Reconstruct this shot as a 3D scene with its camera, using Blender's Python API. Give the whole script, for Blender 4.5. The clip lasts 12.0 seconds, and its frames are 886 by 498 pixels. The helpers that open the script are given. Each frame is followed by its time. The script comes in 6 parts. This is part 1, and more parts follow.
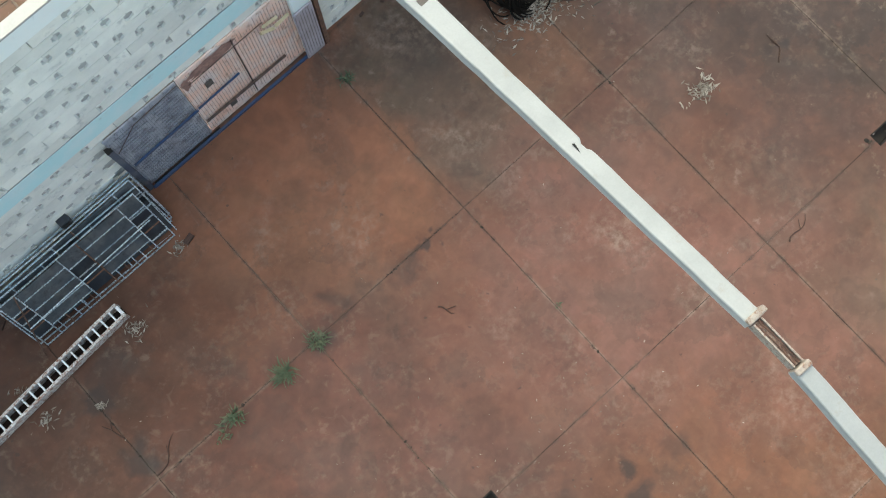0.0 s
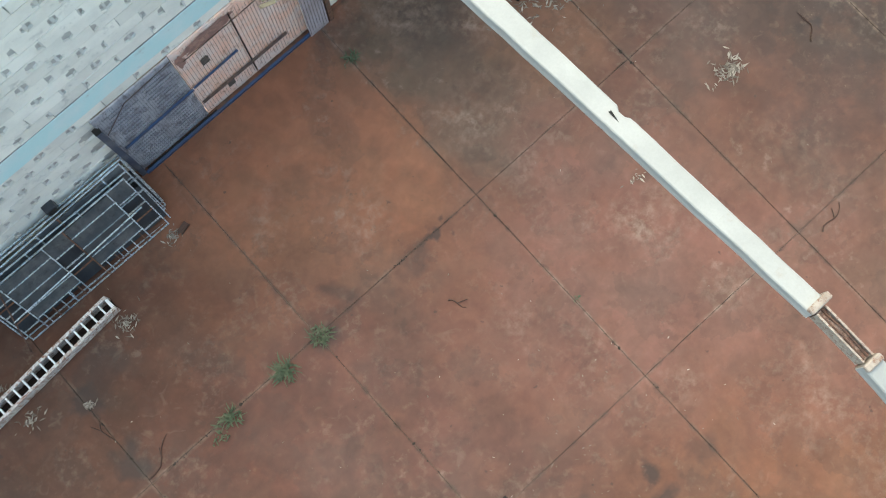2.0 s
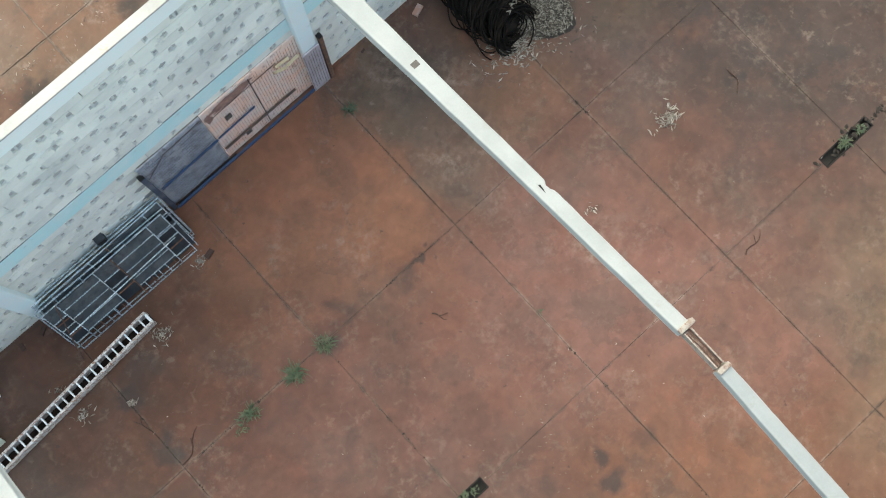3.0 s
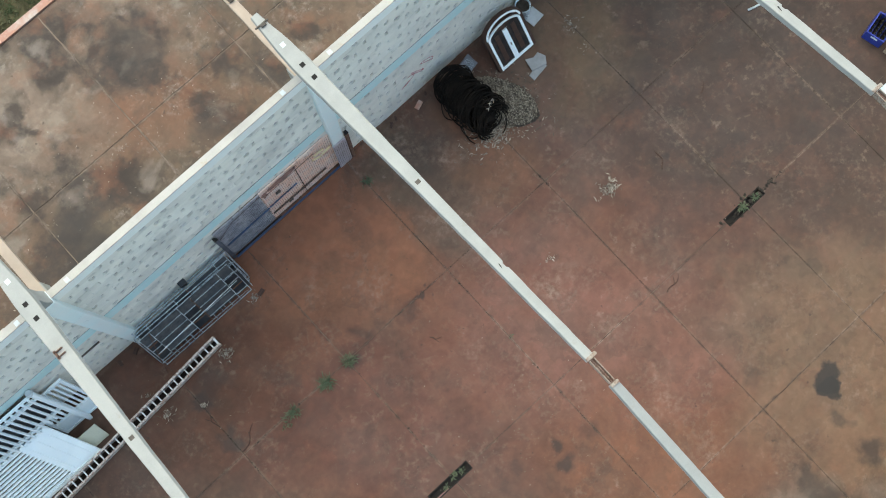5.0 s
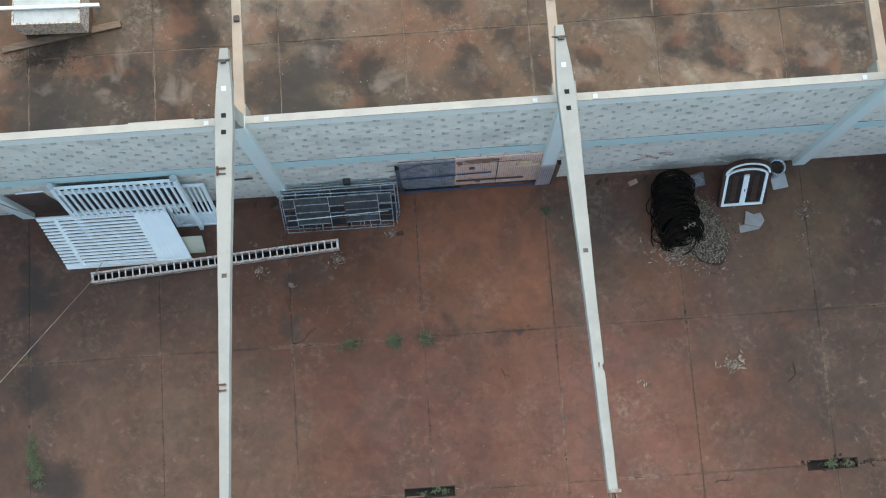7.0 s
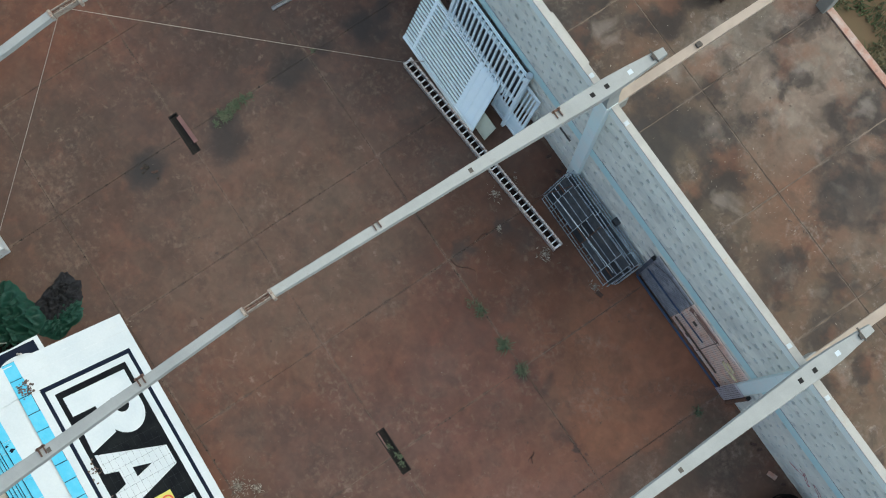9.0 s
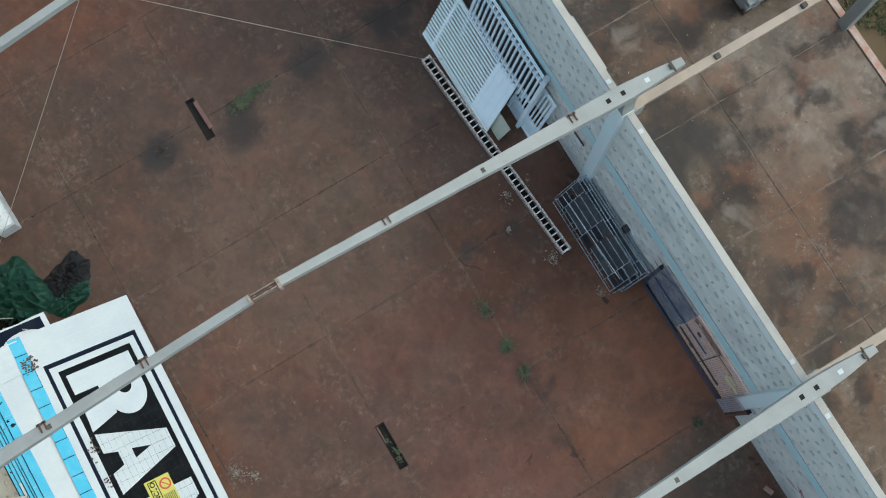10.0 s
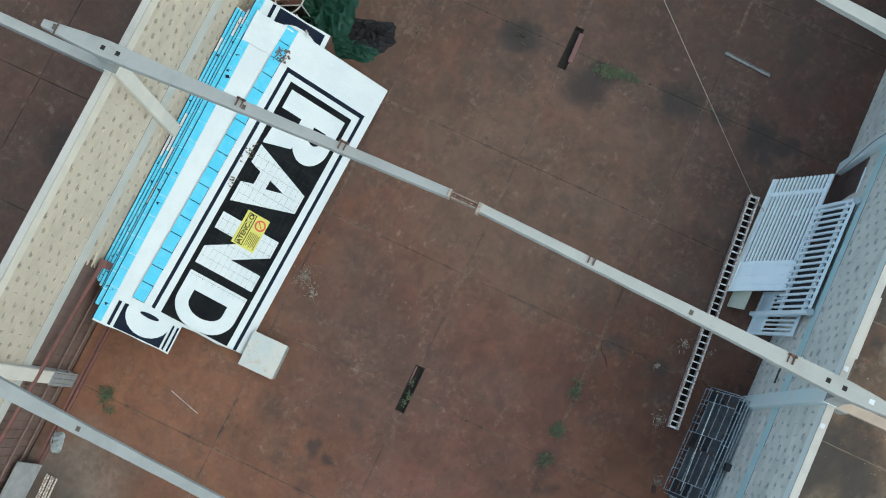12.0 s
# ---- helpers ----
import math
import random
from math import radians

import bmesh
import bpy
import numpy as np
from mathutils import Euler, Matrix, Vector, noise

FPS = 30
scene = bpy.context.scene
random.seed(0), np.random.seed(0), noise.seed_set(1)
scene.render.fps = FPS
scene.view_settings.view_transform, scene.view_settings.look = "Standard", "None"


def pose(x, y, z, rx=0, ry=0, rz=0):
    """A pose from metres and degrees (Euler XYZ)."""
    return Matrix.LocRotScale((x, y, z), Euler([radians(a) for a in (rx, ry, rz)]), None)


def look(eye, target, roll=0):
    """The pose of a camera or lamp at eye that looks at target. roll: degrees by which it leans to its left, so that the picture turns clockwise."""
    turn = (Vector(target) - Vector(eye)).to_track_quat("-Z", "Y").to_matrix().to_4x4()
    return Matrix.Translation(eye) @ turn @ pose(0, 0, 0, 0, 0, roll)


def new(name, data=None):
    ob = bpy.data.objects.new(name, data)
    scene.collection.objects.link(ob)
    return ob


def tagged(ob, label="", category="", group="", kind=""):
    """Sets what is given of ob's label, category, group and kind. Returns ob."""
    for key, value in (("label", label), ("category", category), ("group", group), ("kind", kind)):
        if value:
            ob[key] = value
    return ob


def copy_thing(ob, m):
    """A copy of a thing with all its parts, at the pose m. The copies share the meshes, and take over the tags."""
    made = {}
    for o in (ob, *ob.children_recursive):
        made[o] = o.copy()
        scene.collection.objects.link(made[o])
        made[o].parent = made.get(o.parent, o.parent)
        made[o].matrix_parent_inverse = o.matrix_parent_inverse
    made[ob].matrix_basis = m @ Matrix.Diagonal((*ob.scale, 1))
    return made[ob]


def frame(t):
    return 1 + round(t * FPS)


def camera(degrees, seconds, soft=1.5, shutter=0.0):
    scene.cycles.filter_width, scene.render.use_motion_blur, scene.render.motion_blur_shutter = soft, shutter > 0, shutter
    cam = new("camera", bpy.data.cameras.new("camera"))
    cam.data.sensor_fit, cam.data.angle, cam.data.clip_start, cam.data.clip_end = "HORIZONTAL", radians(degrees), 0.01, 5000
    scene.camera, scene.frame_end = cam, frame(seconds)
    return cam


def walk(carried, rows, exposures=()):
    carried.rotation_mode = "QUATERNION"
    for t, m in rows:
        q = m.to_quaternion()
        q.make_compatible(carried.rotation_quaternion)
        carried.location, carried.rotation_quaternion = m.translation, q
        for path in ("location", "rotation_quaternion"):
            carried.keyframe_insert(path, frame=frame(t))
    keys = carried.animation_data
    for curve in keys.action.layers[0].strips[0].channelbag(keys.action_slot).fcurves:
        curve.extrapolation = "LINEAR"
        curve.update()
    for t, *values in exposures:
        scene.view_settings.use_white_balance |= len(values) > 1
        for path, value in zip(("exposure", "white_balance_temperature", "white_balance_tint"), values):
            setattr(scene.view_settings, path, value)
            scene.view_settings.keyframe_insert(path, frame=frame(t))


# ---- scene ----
# ---- camera ----
cam = camera(43.4, 12.0, 1.1)
# seconds, x, y, z, heading, tilt from straight down, roll
ROWS = [
    (0, -2.05, -4.924, 13.771, 50.49, 9.71, -2.83),
    (0.5, -2.065, -4.885, 12.881, 50.44, 9.72, -2.84),
    (1, -2.091, -4.799, 12.104, 50.57, 9.76, -2.85),
    (1.5, -2.149, -4.774, 12.069, 50.48, 9.73, -2.87),
    (2, -2.132, -4.82, 12.927, 50.61, 9.71, -2.86),
    (2.5, -2.093, -4.93, 14.193, 50.64, 9.67, -2.85),
    (3, -2.033, -5.049, 15.446, 50.32, 9.63, -2.83),
    (4.8, -2.023, -5.239, 20.053, 50.29, 9.65, -2.7),
    (5, -2.032, -5.229, 20.519, 50.13, 9.67, -2.7),
    (5.5, -2.026, -5.203, 21.11, 50.13, 9.7, -2.72),
    (5.6, -2.025, -5.19, 21.118, 50.15, 9.71, -2.74),
    (5.7, -2.024, -5.177, 21.125, 50.68, 9.72, -2.77),
    (5.8, -2.023, -5.164, 21.133, 52.08, 9.73, -2.79),
    (5.9, -2.022, -5.151, 21.14, 54.28, 9.74, -2.81),
    (6, -2.022, -5.139, 21.147, 57.15, 9.75, -2.84),
    (6.5, -2.063, -5.043, 21.139, 72.82, 9.87, -2.98),
    (7, -2.084, -4.934, 21.127, 88.99, 9.97, -3.02),
    (7.5, -2.086, -4.854, 21.212, 104.93, 10.01, -3.01),
    (7.7, -2.093, -4.841, 21.234, 111.18, 10.02, -3.0),
    (8.0, -2.096, -4.82, 21.234, 120.68, 9.97, -2.98),
    (8.3, -2.1, -4.799, 21.234, 130.28, 9.92, -2.96),
    (8.6, -2.104, -4.779, 21.234, 139.58, 9.87, -2.93),
    (8.8, -2.106, -4.765, 21.235, 145.08, 9.84, -2.92),
    (9.0, -2.108, -4.751, 21.235, 148.78, 9.8, -2.9),
    (9.15, -2.11, -4.741, 21.235, 150.28, 9.78, -2.89),
    (9.3, -2.112, -4.73, 21.235, 150.69, 9.75, -2.88),
    (9.5, -2.097, -4.708, 21.298, 150.94, 9.73, -2.87),
    (9.8, -2.095, -4.724, 21.279, 151.09, 9.72, -2.86),
    (10, -2.094, -4.735, 21.267, 151.72, 9.71, -2.85),
    (10.1, -2.098, -4.737, 21.264, 153.02, 9.7, -2.84),
    (10.2, -2.102, -4.739, 21.261, 155.32, 9.69, -2.82),
    (10.3, -2.107, -4.742, 21.259, 158.42, 9.67, -2.81),
    (10.5, -2.116, -4.746, 21.254, 164.84, 9.65, -2.78),
    (11, -2.162, -4.736, 21.273, 180.73, 9.47, -2.8),
    (11.5, -2.216, -4.741, 21.337, 196.83, 9.24, -2.81),
    (11.65, -2.221, -4.74, 21.318, 201.53, 9.23, -2.83),
    (11.75, -2.225, -4.739, 21.305, 204.33, 9.22, -2.84),
    (11.85, -2.228, -4.738, 21.292, 206.33, 9.22, -2.86),
    (11.95, -2.231, -4.737, 21.28, 207.63, 9.21, -2.87),
    (12, -2.233, -4.737, 21.274, 208.02, 9.21, -2.87),
]
walk(cam, [(t, pose(x, y, z, tilt, 0, head - 90) @ pose(0, 0, 0, 0, 0, roll)) for t, x, y, z, head, tilt, roll in ROWS],
     exposures=[(0.0, 1.63, 7050, -4), (1.0, 1.74, 7050, -4), (2.0, 1.81, 7050, -4), (3.0, 1.75, 7000, -4), (5.0, 1.46, 6900, -4), (5.5, 1.40, 6850, -4), (7.0, 1.26, 6650, -3), (7.5, 1.22, 6600, -3), (9.5, 0.87, 6450, -5), (10.5, 0.74, 6300, -6), (11.0, 0.70, 6250, -7), (11.5, 0.80, 6250, -8), (12.0, 0.92, 6300, -7)])

# ---- light: a bright overcast evening sky with a faint warm glow from the north ----
SUN_EL, SUN_ROT = 62.0, 15.0
world = bpy.data.worlds.new("world")
scene.world = world
world.use_nodes = True
wn = world.node_tree
sky = wn.nodes.new("ShaderNodeTexSky")
sky.sky_type = "NISHITA"
sky.sun_disc = False
sky.sun_elevation, sky.sun_rotation = radians(SUN_EL), radians(SUN_ROT)
sky.air_density, sky.dust_density = 1.0, 2.5
wn.links.new(sky.outputs[0], wn.nodes["Background"].inputs[0])
wn.nodes["Background"].inputs[1].default_value = 0.15
sun_data = bpy.data.lights.new("sun", "SUN")
sun_data.energy, sun_data.angle, sun_data.color = 0.8, radians(90), (1.0, 0.86, 0.72)
sun = new("sun", sun_data)
a, e = radians(SUN_ROT), radians(SUN_EL)
sun.matrix_basis = look((0, 0, 30), Vector((0, 0, 30)) - Vector((math.sin(a) * math.cos(e), math.cos(a) * math.cos(e), math.sin(e))))


# ---- materials ----
def nodes_of(name):
    m = bpy.data.materials.new(name)
    m.use_nodes = True
    return m, m.node_tree, m.node_tree.nodes["Principled BSDF"]


def add(nt, kind, **props):
    n = nt.nodes.new("ShaderNode" + kind)
    for k, v in props.items():
        if k == "op":
            n.operation = v
        elif k == "blend":
            n.data_type, n.blend_type = "RGBA", v
    return n


def noise_tex(nt, co, scale, detail=5.0, rough=0.6, stretch=None):
    if stretch:
        mp = add(nt, "Mapping")
        mp.inputs["Scale"].default_value = stretch
        nt.links.new(co, mp.inputs["Vector"])
        co = mp.outputs[0]
    n = add(nt, "TexNoise")
    n.inputs["Scale"].default_value, n.inputs["Detail"].default_value, n.inputs["Roughness"].default_value = scale, detail, rough
    nt.links.new(co, n.inputs["Vector"])
    return n.outputs["Fac"]


def swirl_tex(nt, co, scale, detail, distortion):
    """Noise drawn out into curls."""
    n = add(nt, "TexNoise")
    n.inputs["Scale"].default_value, n.inputs["Detail"].default_value, n.inputs["Distortion"].default_value = scale, detail, distortion
    nt.links.new(co, n.inputs["Vector"])
    return n.outputs["Fac"]


def ramp(nt, fac, lo, hi, a=0.0, b=1.0):
    n = add(nt, "MapRange")
    n.inputs[1].default_value, n.inputs[2].default_value, n.inputs[3].default_value, n.inputs[4].default_value = lo, hi, a, b
    nt.links.new(fac, n.inputs[0])
    return n.outputs[0]


def math_node(nt, op, a, b):
    n = add(nt, "Math", op=op)
    for i, v in enumerate((a, b)):
        if isinstance(v, (int, float)):
            n.inputs[i].default_value = v
        else:
            nt.links.new(v, n.inputs[i])
    return n.outputs[0]


def mix(nt, fac, a, b, blend="MIX"):
    n = add(nt, "Mix", blend=blend)
    for sock, v in ((n.inputs[0], fac), (n.inputs[6], a), (n.inputs[7], b)):
        if isinstance(v, (int, float)):
            sock.default_value = v
        elif isinstance(v, tuple):
            sock.default_value = (*v, 1.0)
        else:
            nt.links.new(v, sock)
    return n.outputs[2]


def position(nt):
    return add(nt, "NewGeometry").outputs["Position"]


def bump(nt, bsdf, height, strength=0.3, dist=0.01):
    n = add(nt, "Bump")
    n.inputs["Strength"].default_value, n.inputs["Distance"].default_value = strength, dist
    nt.links.new(height, n.inputs["Height"])
    nt.links.new(n.outputs[0], bsdf.inputs["Normal"])


def surface(name, base, worn, scale=3.0, rough=0.7, metal=0.0, spec=0.4, spread=(0.42, 0.65), fine=40.0, relief=0.25, vary=0.0, dirt=None, dirt_at=(0.58, 0.72), stretch=None):
    """A weathered surface: base colour, large worn patches, fine grain, optional dirt, and a change from piece to piece."""
    m, nt, b = nodes_of(name)
    co = position(nt)
    big = noise_tex(nt, co, scale, 6.0, 0.65, stretch)
    small = noise_tex(nt, co, fine, 4.0, 0.7)
    c = mix(nt, ramp(nt, big, *spread), base, worn)
    c = mix(nt, 0.35, c, mix(nt, small, (0.35, 0.35, 0.35), (0.65, 0.65, 0.65)), "OVERLAY")
    if dirt:
        d = noise_tex(nt, co, scale * 2.7 + 0.3, 8.0, 0.75)
        c = mix(nt, ramp(nt, d, *dirt_at), c, dirt)
    if vary:
        r = add(nt, "ObjectInfo").outputs["Random"]
        c = mix(nt, 1.0, c, mix(nt, r, (1 - vary,) * 3, (1 + vary,) * 3), "MULTIPLY")
    nt.links.new(c, b.inputs["Base Color"])
    nt.links.new(ramp(nt, small, 0.3, 0.7, rough - 0.08, min(1.0, rough + 0.08)), b.inputs["Roughness"])
    b.inputs["Metallic"].default_value = metal
    b.inputs["Specular IOR Level"].default_value = spec
    bump(nt, b, small, relief, 0.004)
    return m


def stained_floor(name, base, second, pale, dark, spots, pale_amount=0.62, grid=None, crisp=0.0, tones=(), worn=(), scuffs=()):
    """Power-floated concrete: two soft tones, pale scuffs, dark film, and single stains (x, y, radius, strength)."""
    m, nt, b = nodes_of(name)
    co = position(nt)
    big = noise_tex(nt, co, 0.36, 6.0, 0.62)
    mid = noise_tex(nt, co, 1.3, 6.0, 0.62)
    small = noise_tex(nt, co, 9.0, 5.0, 0.62)
    grain = noise_tex(nt, co, 90.0, 3.0, 0.7)
    c = mix(nt, ramp(nt, big, 0.42, 0.58), base, second)
    sway = add(nt, "VectorMath", op="SCALE")
    slow = add(nt, "TexNoise")
    slow.inputs["Scale"].default_value, slow.inputs["Detail"].default_value = 0.8, 6.0
    nt.links.new(co, slow.inputs["Vector"])
    nt.links.new(slow.outputs["Color"], sway.inputs[0])
    sway.inputs["Scale"].default_value = 2.4
    drift = add(nt, "VectorMath", op="ADD")
    nt.links.new(co, drift.inputs[0])
    nt.links.new(sway.outputs[0], drift.inputs[1])
    for x, y, r, k, tone in tones:
        d = add(nt, "VectorMath", op="DISTANCE")
        nt.links.new(drift.outputs[0], d.inputs[0])
        d.inputs[1].default_value = (x + 1.2, y + 1.2, 1.2)
        c = mix(nt, ramp(nt, d.outputs["Value"], r * 0.55, r * 1.2, k, 0.0), c, tone)
    c = mix(nt, ramp(nt, mid, 0.48, 0.74, 0.0, 0.42), c, dark)
    film = ramp(nt, noise_tex(nt, co, 1.9, 6.0, 0.62), 0.48, 0.66, 0.0, 0.24)
    c = mix(nt, film, c, second)
    rub = ramp(nt, noise_tex(nt, co, 2.7, 6.0, 0.64), 0.52, 0.72, 0.0, 0.26)
    c = mix(nt, rub, c, (base[0] * 1.5, base[1] * 1.55, base[2] * 1.65))
    scuff = math_node(nt, "MULTIPLY", ramp(nt, small, pale_amount - 0.10, pale_amount + 0.10), ramp(nt, noise_tex(nt, co, 1.1, 6.0, 0.7), 0.50, 0.64))
    c = mix(nt, math_node(nt, "MULTIPLY", scuff, 0.4), c, pale)
    # thin scratches, curling and broken, only in trodden patches
    curl = add(nt, "TexNoise")
    curl.inputs["Scale"].default_value, curl.inputs["Detail"].default_value, curl.inputs["Distortion"].default_value = 3.1, 3.0, 1.6
    nt.links.new(co, curl.inputs["Vector"])
    ridge = ramp(nt, math_node(nt, "ABSOLUTE", math_node(nt, "SUBTRACT", curl.outputs["Fac"], 0.5), 0.0), 0.0, 0.012, 1.0, 0.0)
    broken = math_node(nt, "MULTIPLY", ramp(nt, noise_tex(nt, co, 5.5, 4.0, 0.7), 0.52, 0.62), ramp(nt, noise_tex(nt, co, 0.55, 4.0, 0.6), 0.46, 0.58))
    c = mix(nt, math_node(nt, "MULTIPLY", math_node(nt, "MULTIPLY", ridge, broken), 0.12), c, pale)
    for scale, at, k, tone in ((0.42, 0.53, 0.22, second), (0.75, 0.56, 0.22, dark), (1.1, 0.57, 0.20, dark), (0.6, 0.60, 0.14, (base[0] * 1.35, base[1] * 1.4, base[2] * 1.5))):
        n = noise_tex(nt, co, scale, 7.0, 0.62)
        shore = math_node(nt, "MULTIPLY", ramp(nt, n, at, at + 0.012), ramp(nt, n, at + 0.02, at + 0.13, 1.0, 0.15))
        c = mix(nt, math_node(nt, "MULTIPLY", shore, k), c, tone)
    rubs = math_node(nt, "MULTIPLY", ramp(nt, noise_tex(nt, co, 3.4, 6.0, 0.64), 0.60, 0.68), ramp(nt, noise_tex(nt, co, 0.45, 3.0, 0.6), 0.44, 0.60))
    c = mix(nt, math_node(nt, "MULTIPLY", rubs, 0.42), c, pale)
    # trowel mottling: value and hue wander over a hand's width to an arm's length
    hue = ramp(nt, swirl_tex(nt, co, 1.5, 4.0, 1.0), 0.42, 0.62, 0.0, 0.20)
    c = mix(nt, hue, c, mix(nt, 1.0, c, (0.82, 1.16, 1.20), "MULTIPLY"))
    c = mix(nt, 1.0, c, mix(nt, ramp(nt, swirl_tex(nt, co, 2.6, 3.0, 0.5), 0.36, 0.64), (0.86, 0.86, 0.865), (1.13, 1.13, 1.14)), "MULTIPLY")
    c = mix(nt, 1.0, c, mix(nt, ramp(nt, swirl_tex(nt, co, 8.5, 3.0, 0.5), 0.34, 0.66), (0.95, 0.945, 0.94), (1.05, 1.05, 1.055)), "MULTIPLY")
    # short chalky smears left by the float
    smear = math_node(nt, "MULTIPLY", ramp(nt, swirl_tex(nt, co, 6.0, 3.0, 0.8), 0.60, 0.76), ramp(nt, noise_tex(nt, co, 0.9, 3.0, 0.6), 0.44, 0.60, 0.12, 1.0))
    c = mix(nt, math_node(nt, "MULTIPLY", smear, 0.24), c, pale)
    fleck = ramp(nt, noise_tex(nt, co, 6.5, 3.0, 0.55), 0.70, 0.735, 0.0, 0.6)
    c = mix(nt, fleck, c, dark)
    if crisp:
        blot = math_node(nt, "MULTIPLY", ramp(nt, swirl_tex(nt, co, 0.62, 6.0, 0.3), 0.49, 0.58), ramp(nt, noise_tex(nt, co, 5.0, 4.0, 0.6), 0.3, 0.6, 0.55, 1.0))
        c = mix(nt, math_node(nt, "MULTIPLY", blot, crisp), c, dark)
        blot = math_node(nt, "MULTIPLY", ramp(nt, swirl_tex(nt, co, 1.3, 6.0, 0.3), 0.55, 0.63), 0.80)
        c = mix(nt, blot, c, dark)
        bleach = math_node(nt, "MULTIPLY", ramp(nt, swirl_tex(nt, co, 1.5, 6.0, 0.35), 0.57, 0.70), 0.28)
        c = mix(nt, bleach, c, pale)
        warm = ramp(nt, noise_tex(nt, co, 1.2, 4.0, 0.6), 0.52, 0.66, 0.0, 0.32)
        c = mix(nt, warm, c, (0.19, 0.074, 0.036))
    if grid:
        axes = add(nt, "SeparateXYZ")
        nt.links.new(co, axes.inputs[0])
        near = None
        for k, (step, off) in enumerate(((grid[0], grid[1]), (grid[2], grid[3]))):
            line = math_node(nt, "PINGPONG", math_node(nt, "SUBTRACT", axes.outputs[k], off), step / 2)
            edge = ramp(nt, line, 0.012, 0.045, 1.0, 0.0)
            thin = ramp(nt, line, 0.008, 0.026, 1.0, 0.0)
            slim = thin if k == 0 else math_node(nt, "MAXIMUM", slim, thin)
            wide = ramp(nt, line, 0.0, 0.16, 1.0, 0.0)
            soot = wide if k == 0 else math_node(nt, "MAXIMUM", soot, wide)
            near = edge if near is None else math_node(nt, "MAXIMUM", near, edge)
        dust = math_node(nt, "MULTIPLY", near, math_node(nt, "MULTIPLY", ramp(nt, noise_tex(nt, co, 0.8, 3.0, 0.6), 0.46, 0.62), ramp(nt, small, 0.38, 0.6)))
        grime = ramp(nt, math_node(nt, "MULTIPLY", soot, noise_tex(nt, co, 3.3, 7.0, 0.72)), 0.42, 0.58, 0.0, 0.75)
        c = mix(nt, grime, c, dark)
        c = mix(nt, math_node(nt, "MULTIPLY", dust, 0.40), c, pale)
        for x, y, r in worn:
            d = add(nt, "VectorMath", op="DISTANCE")
            nt.links.new(co, d.inputs[0])
            d.inputs[1].default_value = (x, y, 0.0)
            chalk = math_node(nt, "MULTIPLY", math_node(nt, "MULTIPLY", slim, ramp(nt, small, 0.40, 0.58)), ramp(nt, d.outputs["Value"], r * 0.5, r, 0.55, 0.0))
            c = mix(nt, chalk, c, pale)
    specks = ramp(nt, noise_tex(nt, co, 23.0, 2.0, 0.5), 0.755, 0.78)
    c = mix(nt, math_node(nt, "MULTIPLY", specks, 0.4), c, pale)
    c = mix(nt, 0.18, c, mix(nt, grain, (0.35, 0.35, 0.35), (0.65, 0.65, 0.65)), "OVERLAY")
    warp = add(nt, "VectorMath", op="SCALE")
    wob = add(nt, "TexNoise")
    wob.inputs["Scale"].default_value, wob.inputs["Detail"].default_value = 2.6, 6.0
    nt.links.new(co, wob.inputs["Vector"])
    nt.links.new(wob.outputs["Color"], warp.inputs[0])
    warp.inputs["Scale"].default_value = 0.7
    moved = add(nt, "VectorMath", op="ADD")
    nt.links.new(co, moved.inputs[0])
    nt.links.new(warp.outputs[0], moved.inputs[1])
    for x, y, r, k in spots:
        d = add(nt, "VectorMath", op="DISTANCE")
        nt.links.new(moved.outputs[0], d.inputs[0])
        d.inputs[1].default_value = (x + 0.35, y + 0.35, 0.35)
        c = mix(nt, ramp(nt, d.outputs["Value"], r * (0.75 if k > 0.84 else 0.45), r * (0.98 if k > 0.84 else 1.1), k, 0.0), c, (0.022, 0.020, 0.019))
    grit = math_node(nt, "MULTIPLY", ramp(nt, small, 0.40, 0.62), ramp(nt, noise_tex(nt, co, 2.4, 6.0, 0.7), 0.40, 0.60))
    for x, y, r, k in scuffs:
        d = add(nt, "VectorMath", op="DISTANCE")
        nt.links.new(moved.outputs[0], d.inputs[0])
        d.inputs[1].default_value = (x + 0.35, y + 0.35, 0.35)
        c = mix(nt, math_node(nt, "MULTIPLY", grit, ramp(nt, d.outputs["Value"], r * 0.3, r * 1.1, k, 0.0)), c, pale)
    nt.links.new(c, b.inputs["Base Color"])
    nt.links.new(ramp(nt, mid, 0.3, 0.75, 0.5, 0.8), b.inputs["Roughness"])
    b.inputs["Specular IOR Level"].default_value = 0.3
    bump(nt, b, small, 0.16, 0.004)
    return m


